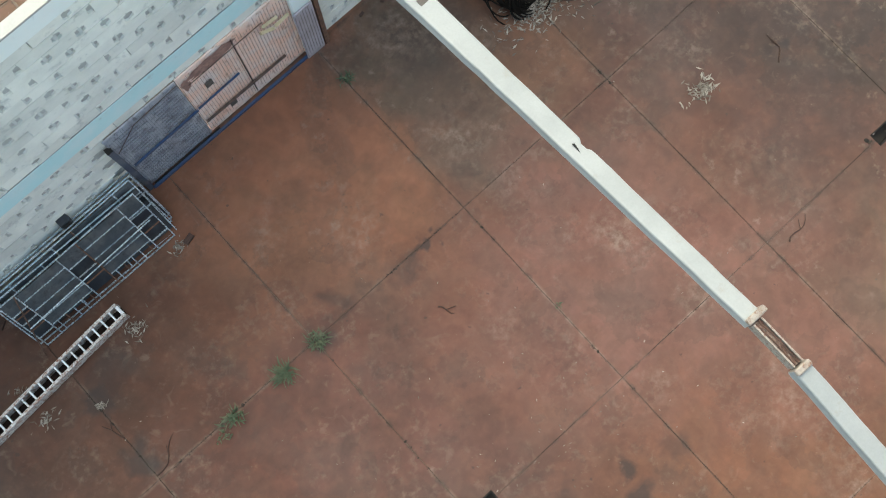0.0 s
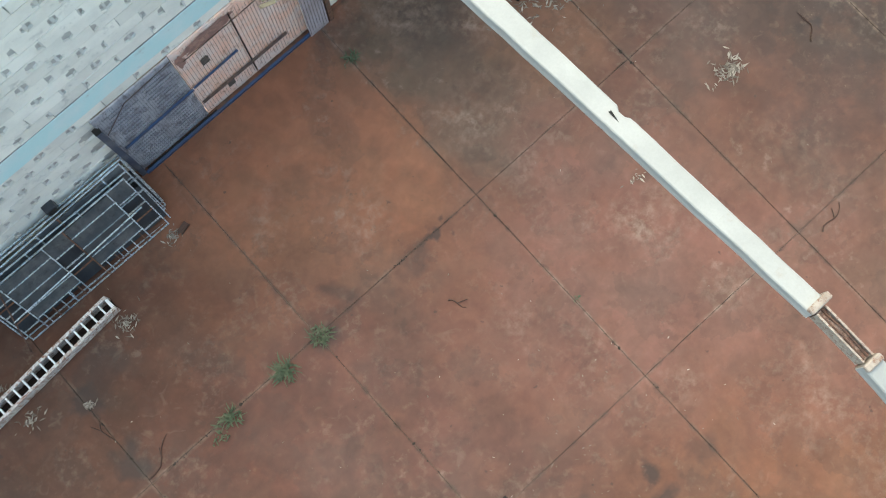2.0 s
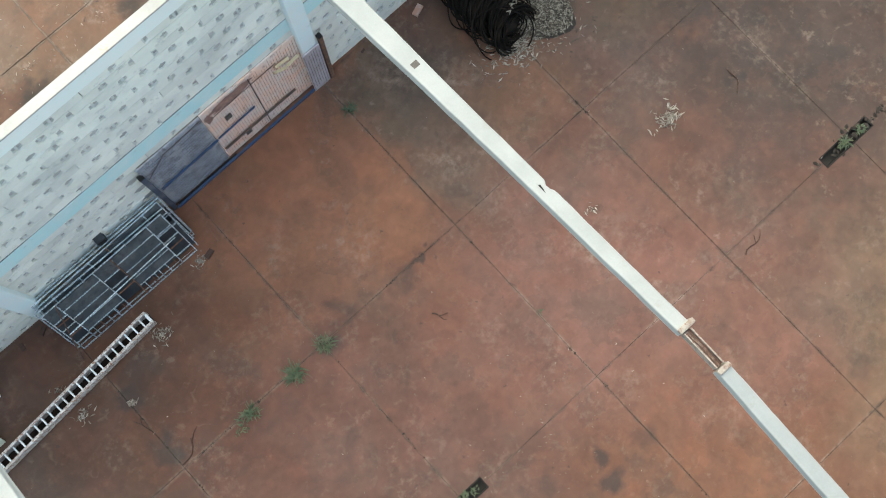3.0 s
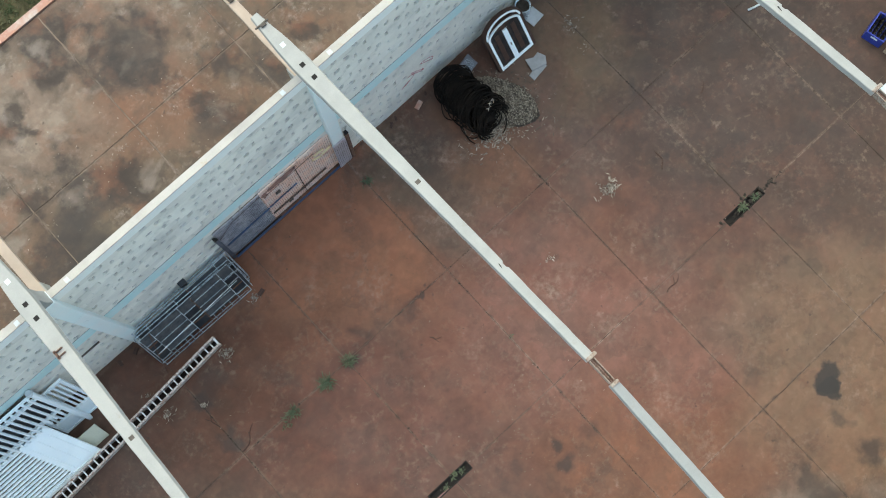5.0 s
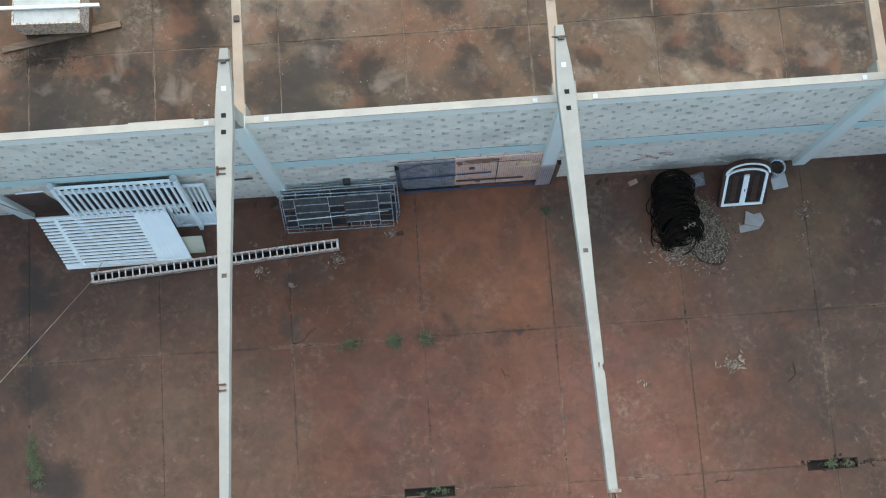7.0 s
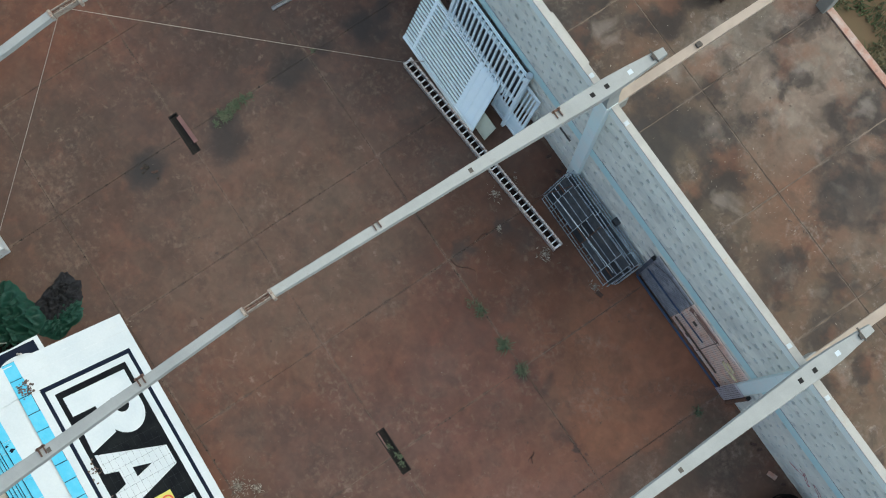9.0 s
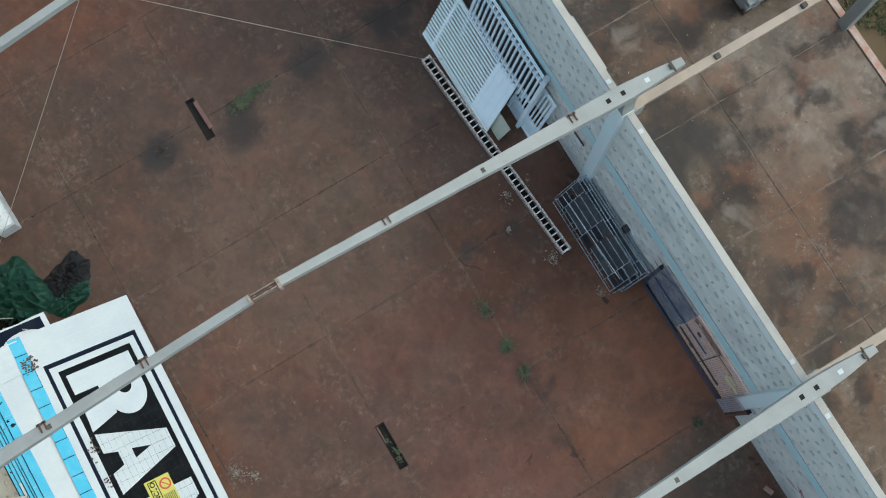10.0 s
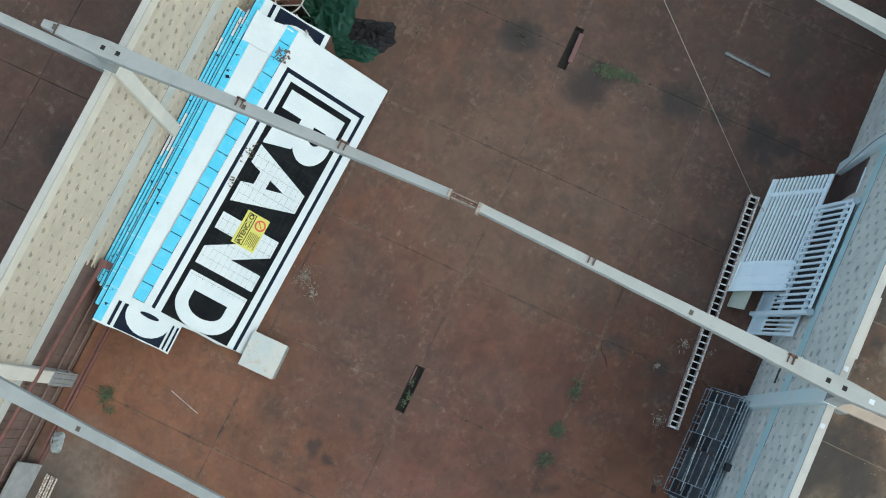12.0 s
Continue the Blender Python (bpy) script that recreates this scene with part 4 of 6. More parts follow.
part("post", boxes((-2.785, -2.715, -0.05, 0.02, 0.0, 1.78)), M_POST, gate, "dull blue gate post")
part("post_cap", boxes((-2.79, -2.71, -0.055, 0.025, 1.781, 1.79)), M_DARK, gate)
for x, z in ((-1.39, 1.34), (-1.27, 0.34)):
    part("plate", boxes((x - 0.05, x + 0.05, -0.008, 0.004, z - 0.07, z + 0.07)), M_HOLE, gate, "small dark plate")
part("sill", boxes((-2.66, -0.14, 0.06, 0.125, -0.02, 0.0)), M_PINKKERB, gate)
for k, (x, z, r) in enumerate(((-0.42, 1.62, 8), (-0.28, 1.48, -9), (-0.50, 1.56, 38))):
    tagged(part("timber_offcut", boxes((-0.11, 0.11, -0.02, 0.02, -0.016, 0.016), m=pose(x, -0.02 - 0.02 * k, z, 20, r, 0)), M_PINE), "pale timber offcut wedged on the gate", "offcut", "timber offcuts")
sh = thing("column_cladding", "pale ribbed sheet round the foot of the column", "cladding", pose(0, 0, 0))
sheet_leaf("sheet", -0.15, 0.13, 0.0, 1.45, -0.09, M_CLAD, sh, "pale pinkish ribbed sheet", -1, 0.04)
part("rusty_post", boxes((0.15, 0.21, -0.10, -0.03, 0.0, 1.60)), M_RUST, sh, "rusty angle post")
part("post_cap", boxes((0.145, 0.215, -0.105, -0.025, 1.601, 1.61)), M_DARK, sh)

# ---- stack of sign panels leaning on the south wall ----
LEAN = math.atan2(1.02, 2.03)


# local axes: x along +X would give a left-handed frame, so y up the slope and x towards -X
def lean_pose(x_right, y_low, z_low, turn=0.0):
    ax = Vector((-1, 0, 0))
    ay = Vector((0, -math.cos(LEAN), math.sin(LEAN)))
    az = ax.cross(ay)
    m = Matrix((ax, ay, az)).transposed().to_4x4()
    return Matrix.Translation((x_right, y_low, z_low)) @ m @ pose(0, 0, 0, 0, 0, turn)


def flat(bm, pts, z):
    """A painted outline; points as (along, up)."""
    bm.faces.new([bm.verts.new((x, y, z)) for x, y in pts])


def paint(name, pts, z, material, parent, label=""):
    bm = bmesh.new()
    for p in pts:
        flat(bm, p, z)
    return part(name, bm, material, parent, label)


def arc(cx, cy, rx, ry, a0, a1, n=14):
    return [(cx + rx * math.cos(radians(a0 + (a1 - a0) * i / n)), cy + ry * math.sin(radians(a0 + (a1 - a0) * i / n))) for i in range(n + 1)]


def rippled_sheet(length, width, thick, seed, worn=0.02):
    """A sheet with a slight sag and ragged ends."""
    r = random.Random(seed)
    bm = bmesh.new()
    nx, ny = 24, 6
    top, low = [], []
    for i in range(nx + 1):
        x = length * i / nx
        tears = [r.uniform(-worn, worn) if i in (0, nx) else 0 for _ in range(ny + 1)]
        top.append([bm.verts.new((x + tears[j], width * j / ny, 0.002 * math.sin(i * 1.1 + seed))) for j in range(ny + 1)])
        low.append([bm.verts.new((x + tears[j], width * j / ny, 0.002 * math.sin(i * 1.1 + seed) - thick)) for j in range(ny + 1)])
    for i in range(nx):
        for j in range(ny):
            bm.faces.new((top[i][j], top[i + 1][j], top[i + 1][j + 1], top[i][j + 1]))
            bm.faces.new((low[i][j], low[i][j + 1], low[i + 1][j + 1], low[i + 1][j]))
    for j in range(ny):
        bm.faces.new((top[0][j], top[0][j + 1], low[0][j + 1], low[0][j]))
        bm.faces.new((top[nx][j], low[nx][j], low[nx][j + 1], top[nx][j + 1]))
    for i in range(nx):
        bm.faces.new((top[i][0], low[i][0], low[i + 1][0], top[i + 1][0]))
        bm.faces.new((top[i][ny], top[i + 1][ny], low[i + 1][ny], low[i][ny]))
    return bm


SL, SW = 5.86, 2.32
sign = thing("sign_panel", "white sheet sign, blue edge, bold white letters on black", "sign", lean_pose(-1.81, -8.90, 0.216, -2.4), "stacked sign panels")
bm = bmesh.new()
box(bm, 0, SL, 0, SW, -0.03, 0.0)
part("sheet", bm, M_SIGNW, sign)


def fx(f):
    """Along the sign from the end with the first letter (0) to the other end (1)."""
    return SL * (1 - f)


def fy(f):
    """Across the sign from the upper edge (0) to the lower edge (1)."""
    return SW * (1 - f)


def rect(a0, a1, b0, b1):
    return [(fx(a1), fy(b1)), (fx(a0), fy(b1)), (fx(a0), fy(b0)), (fx(a1), fy(b0))]


for k in range(17):
    a0 = k / 17
    g = 0.0014
    bm = bmesh.new()
    pts = rect(a0 + g, a0 + 1 / 17 - g, -0.004, 0.096 + 0.004 * math.sin(k * 2.3))
    prism(bm, pts, 0.001, 0.012)
    part("edge_tile", bm, M_SIGNB, sign, "bright blue edge strip")
paint("edge_gap", [rect(0.0, 1.0, -0.002, 0.097)], 0.0008, M_SIGNN, sign, "dark gaps between the edge strips")
paint("outer_border", [rect(0.118, 1.0, 0.160, 0.190), rect(0.118, 1.0, 0.900, 0.930), rect(0.118, 0.133, 0.190, 0.900)], 0.003, M_SIGNN, sign, "navy outline")
paint("black_field", [rect(0.153, 1.0, 0.244, 0.846)], 0.003, M_SIGNK, sign, "black letter field")


def letter(polys, counters, a0, a1):
    """Outlines in a unit cell: u along the reading direction, v from the foot to the head of the letter."""
    def to(p):
        u, v = p
        return (fx(a0 + (a1 - a0) * u), fy(0.285 + (0.808 - 0.285) * v))
    bm = bmesh.new()
    for i, q in enumerate(polys):
        flat(bm, [to(p) for p in q], 0.006 + 0.0008 * i)
    part("letter", bm, M_SIGNW, sign, "bold white painted letter")
    if counters:
        paint("letter_gap", [[to(p) for p in q] for q in counters], 0.009, M_SIGNK, sign)


letter([[(0, 0), (0.34, 0), (0.34, 1), (0, 1)], [(0.34, 0.42), (0.34, 0.36), (0.60, 0.36), (0.92, 0), (1.0, 0), (0.86, 0.44), (0.60, 0.50)],
        [(0.34, 0.40), (0.60, 0.36)] + arc(0.62, 0.70, 0.36, 0.30, -80, 90) + [(0.34, 1.0)], [(0.5, 0.40), (0.62, 0.02), (1.0, 0.0), (0.78, 0.44)]],
       [[(0.34, 0.60)] + arc(0.50, 0.71, 0.13, 0.11, -90, 90, 8) + [(0.34, 0.82)]], 0.174, 0.372)
letter([[(0, 0), (0.36, 1.0), (0.68, 1.0), (1, 0), (0.66, 0), (0.60, 0.20), (0.38, 0.20), (0.32, 0)]], [[(0.42, 0.40), (0.58, 0.40), (0.50, 0.68)]], 0.380, 0.587)
letter([[(0, 0), (0.32, 0), (0.32, 1), (0, 1)], [(0.68, 0), (1, 0), (1, 1), (0.68, 1)], [(0, 1), (0.32, 1), (1, 0), (0.68, 0)]], [], 0.628, 0.811)
letter([[(0, 0), (0.5, 0)] + arc(0.52, 0.42, 0.48, 0.42, -90, 0, 9) + arc(0.52, 0.58, 0.48, 0.42, 0, 90, 9) + [(0.5, 1), (0, 1)]], [[(0.32, 0.20)] + arc(0.52, 0.49, 0.24, 0.29, -90, 90, 12) + [(0.32, 0.78)]], 0.838, 1.0)
# the sheet is made of narrow strips: faint seams across it
bm = bmesh.new()
for k in range(1, 34):
    a = k / 34 + 0.0016 * math.sin(k * 1.9)
    for b0, b1 in ((0.10, 0.158), (0.192, 0.242), (0.848, 0.898), (0.932, 0.998)) if a > 0.13 else ((0.10, 0.998),):
        flat(bm, rect(a, a + (0.0010 if k % 2 else 0.0017), b0, b1), 0.0016)
tagged(part("seam", bm, surface("seam_grey", (0.46, 0.49, 0.50), (0.56, 0.60, 0.62), 4.0), sign), kind="stuff")
# lines scored in the white letters
bm = bmesh.new()
for k in range(11):
    b = 0.31 + 0.048 * k
    if b < 0.81:
        pts = rect(0.375, 0.86, b, b + 0.0011)
        flat(bm, pts, 0.0115)
for k in range(15):
    a = 0.385 + 0.033 * k
    flat(bm, rect(a, a + 0.0006, 0.30, 0.805), 0.0115)
part("scoring", bm, surface("scored_grey", (0.035, 0.038, 0.042), (0.02, 0.023, 0.026), 5.0, spec=0.05), sign)
# worn patches
bm = bmesh.new()
for a, b, n in ((0.095, 0.02, 40), (0.10, 0.07, 34), (0.41, 0.215, 14), (0.53, 0.20, 18), (0.44, 0.19, 10)):
    for _ in range(n):
        u, v, s = a + rnd.gauss(0, 0.012), b + abs(rnd.gauss(0, 0.035)), rnd.uniform(0.008, 0.032)
        ang = rnd.uniform(0, 6.3)
        flat(bm, [(fx(u) + s * math.cos(ang + t) * (1 if i % 2 else 0.5), fy(v) + s * math.sin(ang + t)) for i, t in enumerate((0, 1.3, 2.4, 3.7, 5.0))], 0.0145)
tagged(part("flaking", bm, M_OLDRAIL, sign, "flaked rusty patches"), kind="stuff")
# notice
notice = thing("warning_notice", "yellow warning notice with black heading and red ring", "notice", lean_pose(-1.81, -8.90, 0.216, -2.4) @ Matrix.Translation((-0.07, 0, 0)))
paint("plate", [rect(0.572, 0.688, 0.455, 0.66)], 0.017, M_YELLOW, notice)
paint("heading_box", [rect(0.577, 0.683, 0.475, 0.545)], 0.019, M_SIGNK, notice)
paint("heading_inner", [rect(0.58, 0.68, 0.482, 0.538)], 0.020, M_YELLOW, notice)
cu = bpy.data.curves.new("heading", "FONT")
cu.body, cu.size, cu.align_x, cu.align_y, cu.offset = "ATENÇÃO", 0.125, "CENTER", "CENTER", 0.004
tmp = new("heading", cu)
me = bpy.data.meshes.new_from_object(tmp.evaluated_get(bpy.context.evaluated_depsgraph_get()))
bpy.data.objects.remove(tmp)
me.materials.append(M_SIGNK)
tx = new("heading", me)
tx.parent = notice
tx.matrix_basis = pose(fx(0.63), fy(0.51), 0.0215, 0, 0, 0)
for j in range(7):
    paint("print_bar", [rect(0.630, 0.682 - 0.005 * (j % 3), 0.558 + 0.0135 * j, 0.563 + 0.0135 * j)], 0.0205, M_SIGNK, notice)
bm = bmesh.new()
ring = arc(fx(0.60), fy(0.605), 0.11, 0.11, 0, 360, 20)[:-1]
ring2 = arc(fx(0.60), fy(0.605), 0.078, 0.078, 0, 360, 20)[:-1]
vo = [bm.verts.new((x, y, 0.020)) for x, y in ring]
vi = [bm.verts.new((x, y, 0.020)) for x, y in ring2]
for i in range(20):
    bm.faces.new((vo[i], vo[(i + 1) % 20], vi[(i + 1) % 20], vi[i]))
put_bar(bm, (fx(0.60) - 0.06, fy(0.605) - 0.06, 0.020), (fx(0.60) + 0.06, fy(0.605) + 0.06, 0.020), 0.02, 0.001)
part("ring", bm, M_RED, notice, "red prohibition ring")


def under_sheet(x_right, y_low, z_low, length, width, turn, blue, seed, label="white stacked sign panel with a bright blue edge strip"):
    t = thing("sign_panel", label, "sign", lean_pose(x_right, y_low, z_low, turn), "stacked sign panels")
    part("sheet", rippled_sheet(length, width, 0.025, seed), M_SIGNW, t)
    r = random.Random(seed)
    x = 0.01
    while x < length - 0.1:
        step = min(r.uniform(0.28, 0.45), length - x)
        if r.random() < 0.93:
            bm = boxes((x + 0.004, x + step - 0.004, width - blue, width + 0.004, 0.009, 0.02))
            part("edge_tile", bm, M_SIGNB, t, "bright blue edge strip")
        x += step
    part("edge_fold", boxes((0.0, length, width + 0.005, width + 0.013, -0.03, 0.016)), M_SIGNN, t, "dark strip along the upper sheet edge")
    bm = bmesh.new()
    for _ in range(7):
        u, s = r.uniform(0.1, length - 0.1), r.uniform(0.012, 0.035)
        flat(bm, [(u + s * math.cos(a) * r.uniform(0.5, 1.4), width - blue * r.uniform(0.1, 0.9) + 0.012 * math.sin(a)) for a in (0, 1.2, 2.4, 3.6, 4.9)], 0.0225)
    tagged(part("flaking", bm, M_SIGNN, t, "dark flaked patches"), kind="stuff")
    return t




def on_stack(y, depth):
    """Height of the leaning stack at y, depth below its top sheet."""
    return 0.1 + 0.5025 * (-8.67 - y) - depth


s2 = under_sheet(-1.25, -10.06, on_stack(-10.06, 0.05), 5.95, 1.50, -0.6, 0.15, 3, "white stacked sign panel with part of a painted letter")
paint("navy_field", [[(0.02, 0.20), (0.50, 0.20), (0.50, 1.12), (0.02, 1.12)]], 0.012, M_SIGNN, s2)
paint("border_line", [[(0.02, 0.03), (0.50, 0.03), (0.50, 0.07), (0.02, 0.07)]], 0.012, M_SIGNN, s2)
paint("border_line", [[(0.02, 0.12), (0.50, 0.12), (0.50, 0.16), (0.02, 0.16)]], 0.012, M_SIGNN, s2)
paint("border_line", [[(0.02, 1.18), (0.50, 1.18), (0.50, 1.24), (0.02, 1.24)]], 0.012, M_SIGNN, s2)
paint("letter", [arc(0.44, 0.62, 0.37, 0.43, 0, 360, 24)[:-1]], 0.015, M_SIGNW, s2, "white round letter edge")
paint("letter_gap", [arc(0.47, 0.62, 0.045, 0.19, 0, 360, 20)[:-1]], 0.018, M_SIGNN, s2)
s3 = under_sheet(-1.5, -10.10, on_stack(-10.10, 0.10), 6.52, 1.56, -0.5, 0.14, 4, "white stacked sign panel with navy printed end")
paint("navy_field", [[(6.02, 0.10), (6.48, 0.10), (6.48, 1.10), (6.02, 1.10)]], 0.012, M_SIGNN, s3)
paint("border_line", [[(6.02, 1.18), (6.48, 1.18), (6.48, 1.25), (6.02, 1.25)]], 0.012, M_SIGNN, s3)
paint("letter", [arc(6.12, 0.55, 0.22, 0.40, 0, 360, 20)[:-1]], 0.015, M_SIGNW, s3, "white round letter edge")
for k in range(4):
    y0 = -8.97 - 0.006 * k
    under_sheet(-1.80 - 0.05 * k, y0, on_stack(y0, 0.135 + 0.034 * k), 5.85 - 0.08 * k + 0.05 * math.sin(k * 5), 2.86 + 0.064 * k, -0.25 + 0.07 * k, 0.055 + 0.012 * (k % 2), 15 + k)
flap = tagged(part("loose_sheet", rippled_sheet(0.62, 0.80, 0.02, 11), M_SIGNW), "loose white sheet end bent up from the stack", "sheet")
flap.matrix_basis = lean_pose(-7.08, -10.62, on_stack(-10.62, 0.02), 0.0) @ pose(0, 0, 0, 0, -3, 0)

# ---- metal box by the sign ----
cab = thing("metal_box", "pale grey sheet metal box with a rust-stained lid", "box", pose(-1.97, -8.53, 0, 0, 0, 0.5))
bm = boxes((-0.33, 0.33, -0.34, 0.34, 0.0, 0.36))
soften(bm, 0.012, 1)
part("body", bm, surface("grey_enamel", (0.30, 0.33, 0.34), (0.36, 0.37, 0.36), 3.0, 0.5, dirt=(0.32, 0.22, 0.12), dirt_at=(0.56, 0.74)), cab)
bm = boxes((-0.345, 0.345, -0.355, 0.355, 0.362, 0.39))
soften(bm, 0.008, 1)
part("lid", bm, surface("lid_enamel", (0.40, 0.44, 0.44), (0.47, 0.46, 0.41), 2.5, 0.5, dirt=(0.40, 0.28, 0.16), dirt_at=(0.54, 0.72)), cab)

M_RUNG = surface("chipped_white_rung", (0.74, 0.76, 0.76), (0.62, 0.60, 0.57), 8.0, 0.7, dirt=(0.20, 0.10, 0.06), dirt_at=(0.58, 0.66))
# ---- ladder-like steel lattice lying on the floor ----
lad = thing("steel_ladder", "old white ladder with rust-flaked rails lying on the floor", "ladder", Matrix.Translation((-8.75, -1.335, 0.0)) @ pose(0, 0, 0, 0, 0, math.degrees(math.atan2(0.325, 4.74))))
LEN = math.hypot(4.74, 0.325)
for y, nm in ((-0.085, "rail"), (0.085, "rail")):
    part(nm, boxes((0, LEN, y - 0.018, y + 0.018, 0.0, 0.20)), M_OLDWHITE, lad, "rust-flaked white side rail")
# added near-black plate: paints the shade in the gaps between rungs
part("base", boxes((0, LEN, -0.066, 0.066, 0.0, 0.012)), surface("rung_gap_shade", (0.010, 0.008, 0.007), (0.024, 0.015, 0.012), 9.0, 0.95, spec=0.1), lad, "dark plate added for the shade between the rungs")
nr = 36
for i in range(nr + 1):
    x = LEN * i / nr
    w = 0.045 if i in (0, nr) else 0.010
    z, q = rnd.uniform(0.12, 0.17), rnd.uniform(-0.008, 0.008)
    part("rung", boxes((max(0.0, x - w + q), min(LEN, x + w + q), -0.066, 0.066, z, z + 0.03)), M_RUNG, lad)

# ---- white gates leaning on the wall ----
# dull black of the wall box; also added sheets that paint shade behind bars
M_CHARSHEET = surface("black_box_and_shade", (0.016, 0.020, 0.026), (0.035, 0.04, 0.046), 4.0, 0.5)

def leaning(x0, y_low, y_high, z_high, turn=0.0):
    """Local x along the wall, local y up the slope from the foot."""
    L = math.hypot(y_high - y_low, z_high)
    ay = Vector((0, y_high - y_low, z_high)) / L
    ax = Vector((1, 0, 0))
    m = Matrix((ax, ay, ax.cross(ay))).transposed().to_4x4()
    return Matrix.Translation((x0, y_low, 0.02)) @ m @ pose(0, 0, 0, 0, 0, turn), L


m, L = leaning(-9.24, -1.08, -0.28, 1.02, 0.0)
shear = Matrix(((1, -0.19, 0, 0), (0, 1, 0, 0), (0, 0, 1, 0), (0, 0, 0, 1)))
ga = thing("slatted_gate", "white slatted gate with solid end panel, leaning on another gate", "gate", m, "white gates")
W = 2.40


def gpart(name, rows, parent, label="", sh=shear, bev=0.0):
    bm = boxes(*rows)
    if bev:
        soften(bm, bev, 1)
    bmesh.ops.transform(bm, matrix=sh, verts=bm.verts)
    return part(name, bm, M_WHITE, parent, label)


gpart("bottom_rail", [(0, W, 0.0, 0.07, 0, 0.05)], ga)
gpart("top_rail", [(0, W, L - 0.04, L, 0, 0.04)], ga)
gpart("end_stile", [(0.30, 0.37, 0.07, L - 0.04, 0.0, 0.045)], ga)
gpart("solid_panel", [(W - 0.62, W, 0.07, L - 0.04, 0.0, 0.03)], ga, "solid white board panel")
for u in (0.52, 0.33, 0.13):
    gpart("panel_moulding", [(W - u, W - u + 0.018, 0.16, L - 0.16, 0.03, 0.046)], ga)
ns = 15
for i in range(ns):
    y = 0.10 + (L - 0.17) * i / (ns - 1)
    gpart("slat", [(0.0, W - 0.62, y - 0.0185, y + 0.0185, 0.008, 0.040)], ga)

m, L = leaning(-8.83, -0.49, -0.03, 2.22)
gb = thing("picket_gate", "white picket gate with two capped posts leaning on the wall", "gate", m, "white gates")
W2 = 2.25
for x in (0.02, W2 - 0.08):
    part("post", boxes((x, x + 0.07, 0.05, L + 0.04, -0.02, 0.055)), M_WHITE, gb)
    bm = bmesh.new()
    bmesh.ops.create_cone(bm, cap_ends=True, segments=14, radius1=0.070, radius2=0.055, depth=0.05, matrix=pose(x + 0.035, L + 0.066, 0.02, -90, 0, 0))
    part("post_cap", bm, M_SIGNW, gb, "round cream post cap")
part("rail", boxes((0.09, W2 - 0.08, 1.12, 1.21, 0.0, 0.04)), M_WHITE, gb)
part("rail", boxes((0.09, W2 - 0.08, L - 0.28, L - 0.19, 0.0, 0.04)), M_WHITE, gb)
part("top_rail", boxes((0.09, W2 - 0.08, L - 0.04, L - 0.01, 0.0, 0.05)), M_WHITE, gb)
for i in range(17):
    x = 0.15 + (W2 - 0.32) * i / 16
    part("picket", boxes((x, x + 0.042, 1.00, L - 0.042, 0.041, 0.070)), M_WHITE, gb)
# added dark sheet: paints the shade between the pickets
part("backing_sheet", boxes((0.09, W2 - 0.08, 1.0, L - 0.06, -0.045, -0.04)), M_CHARSHEET, gb, "dark sheet added for the shade behind the pickets")
m, L = leaning(-7.12, -0.40, 0.0, 1.62)
gc = thing("picket_gate", "short white barred gate leaning behind the others", "gate", m, "white gates")
for x in (0.0, 0.82):
    part("stile", boxes((x, x + 0.06, 0.0, L, 0.0, 0.04)), M_WHITE, gc)
for y in (0.0, 0.45, L - 0.06):
    part("rail", boxes((0.06, 0.82, y, y + 0.06, 0.0, 0.04)), M_WHITE, gc)
for i in range(8):
    x = 0.11 + 0.09 * i
    part("picket", boxes((x, x + 0.035, 0.06, L - 0.06, 0.005, 0.03)), M_WHITE, gc)
part("solid_panel", boxes((0.06, 0.82, 0.06, 0.45, 0.005, 0.025)), M_WHITE, gc)
m, L = leaning(-7.0, -0.95, -0.70, 0.35)
bd = tagged(part("board", boxes((0, 0.42, 0, L, 0, 0.02)), surface("yellowed_board", (0.5, 0.52, 0.42), (0.42, 0.44, 0.36), 3.0)), "yellowed white board under the gates", "board")
bd.matrix_basis = m

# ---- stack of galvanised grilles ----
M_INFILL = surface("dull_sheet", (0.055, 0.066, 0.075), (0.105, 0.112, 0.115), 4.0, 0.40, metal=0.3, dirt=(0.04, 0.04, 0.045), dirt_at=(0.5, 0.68))


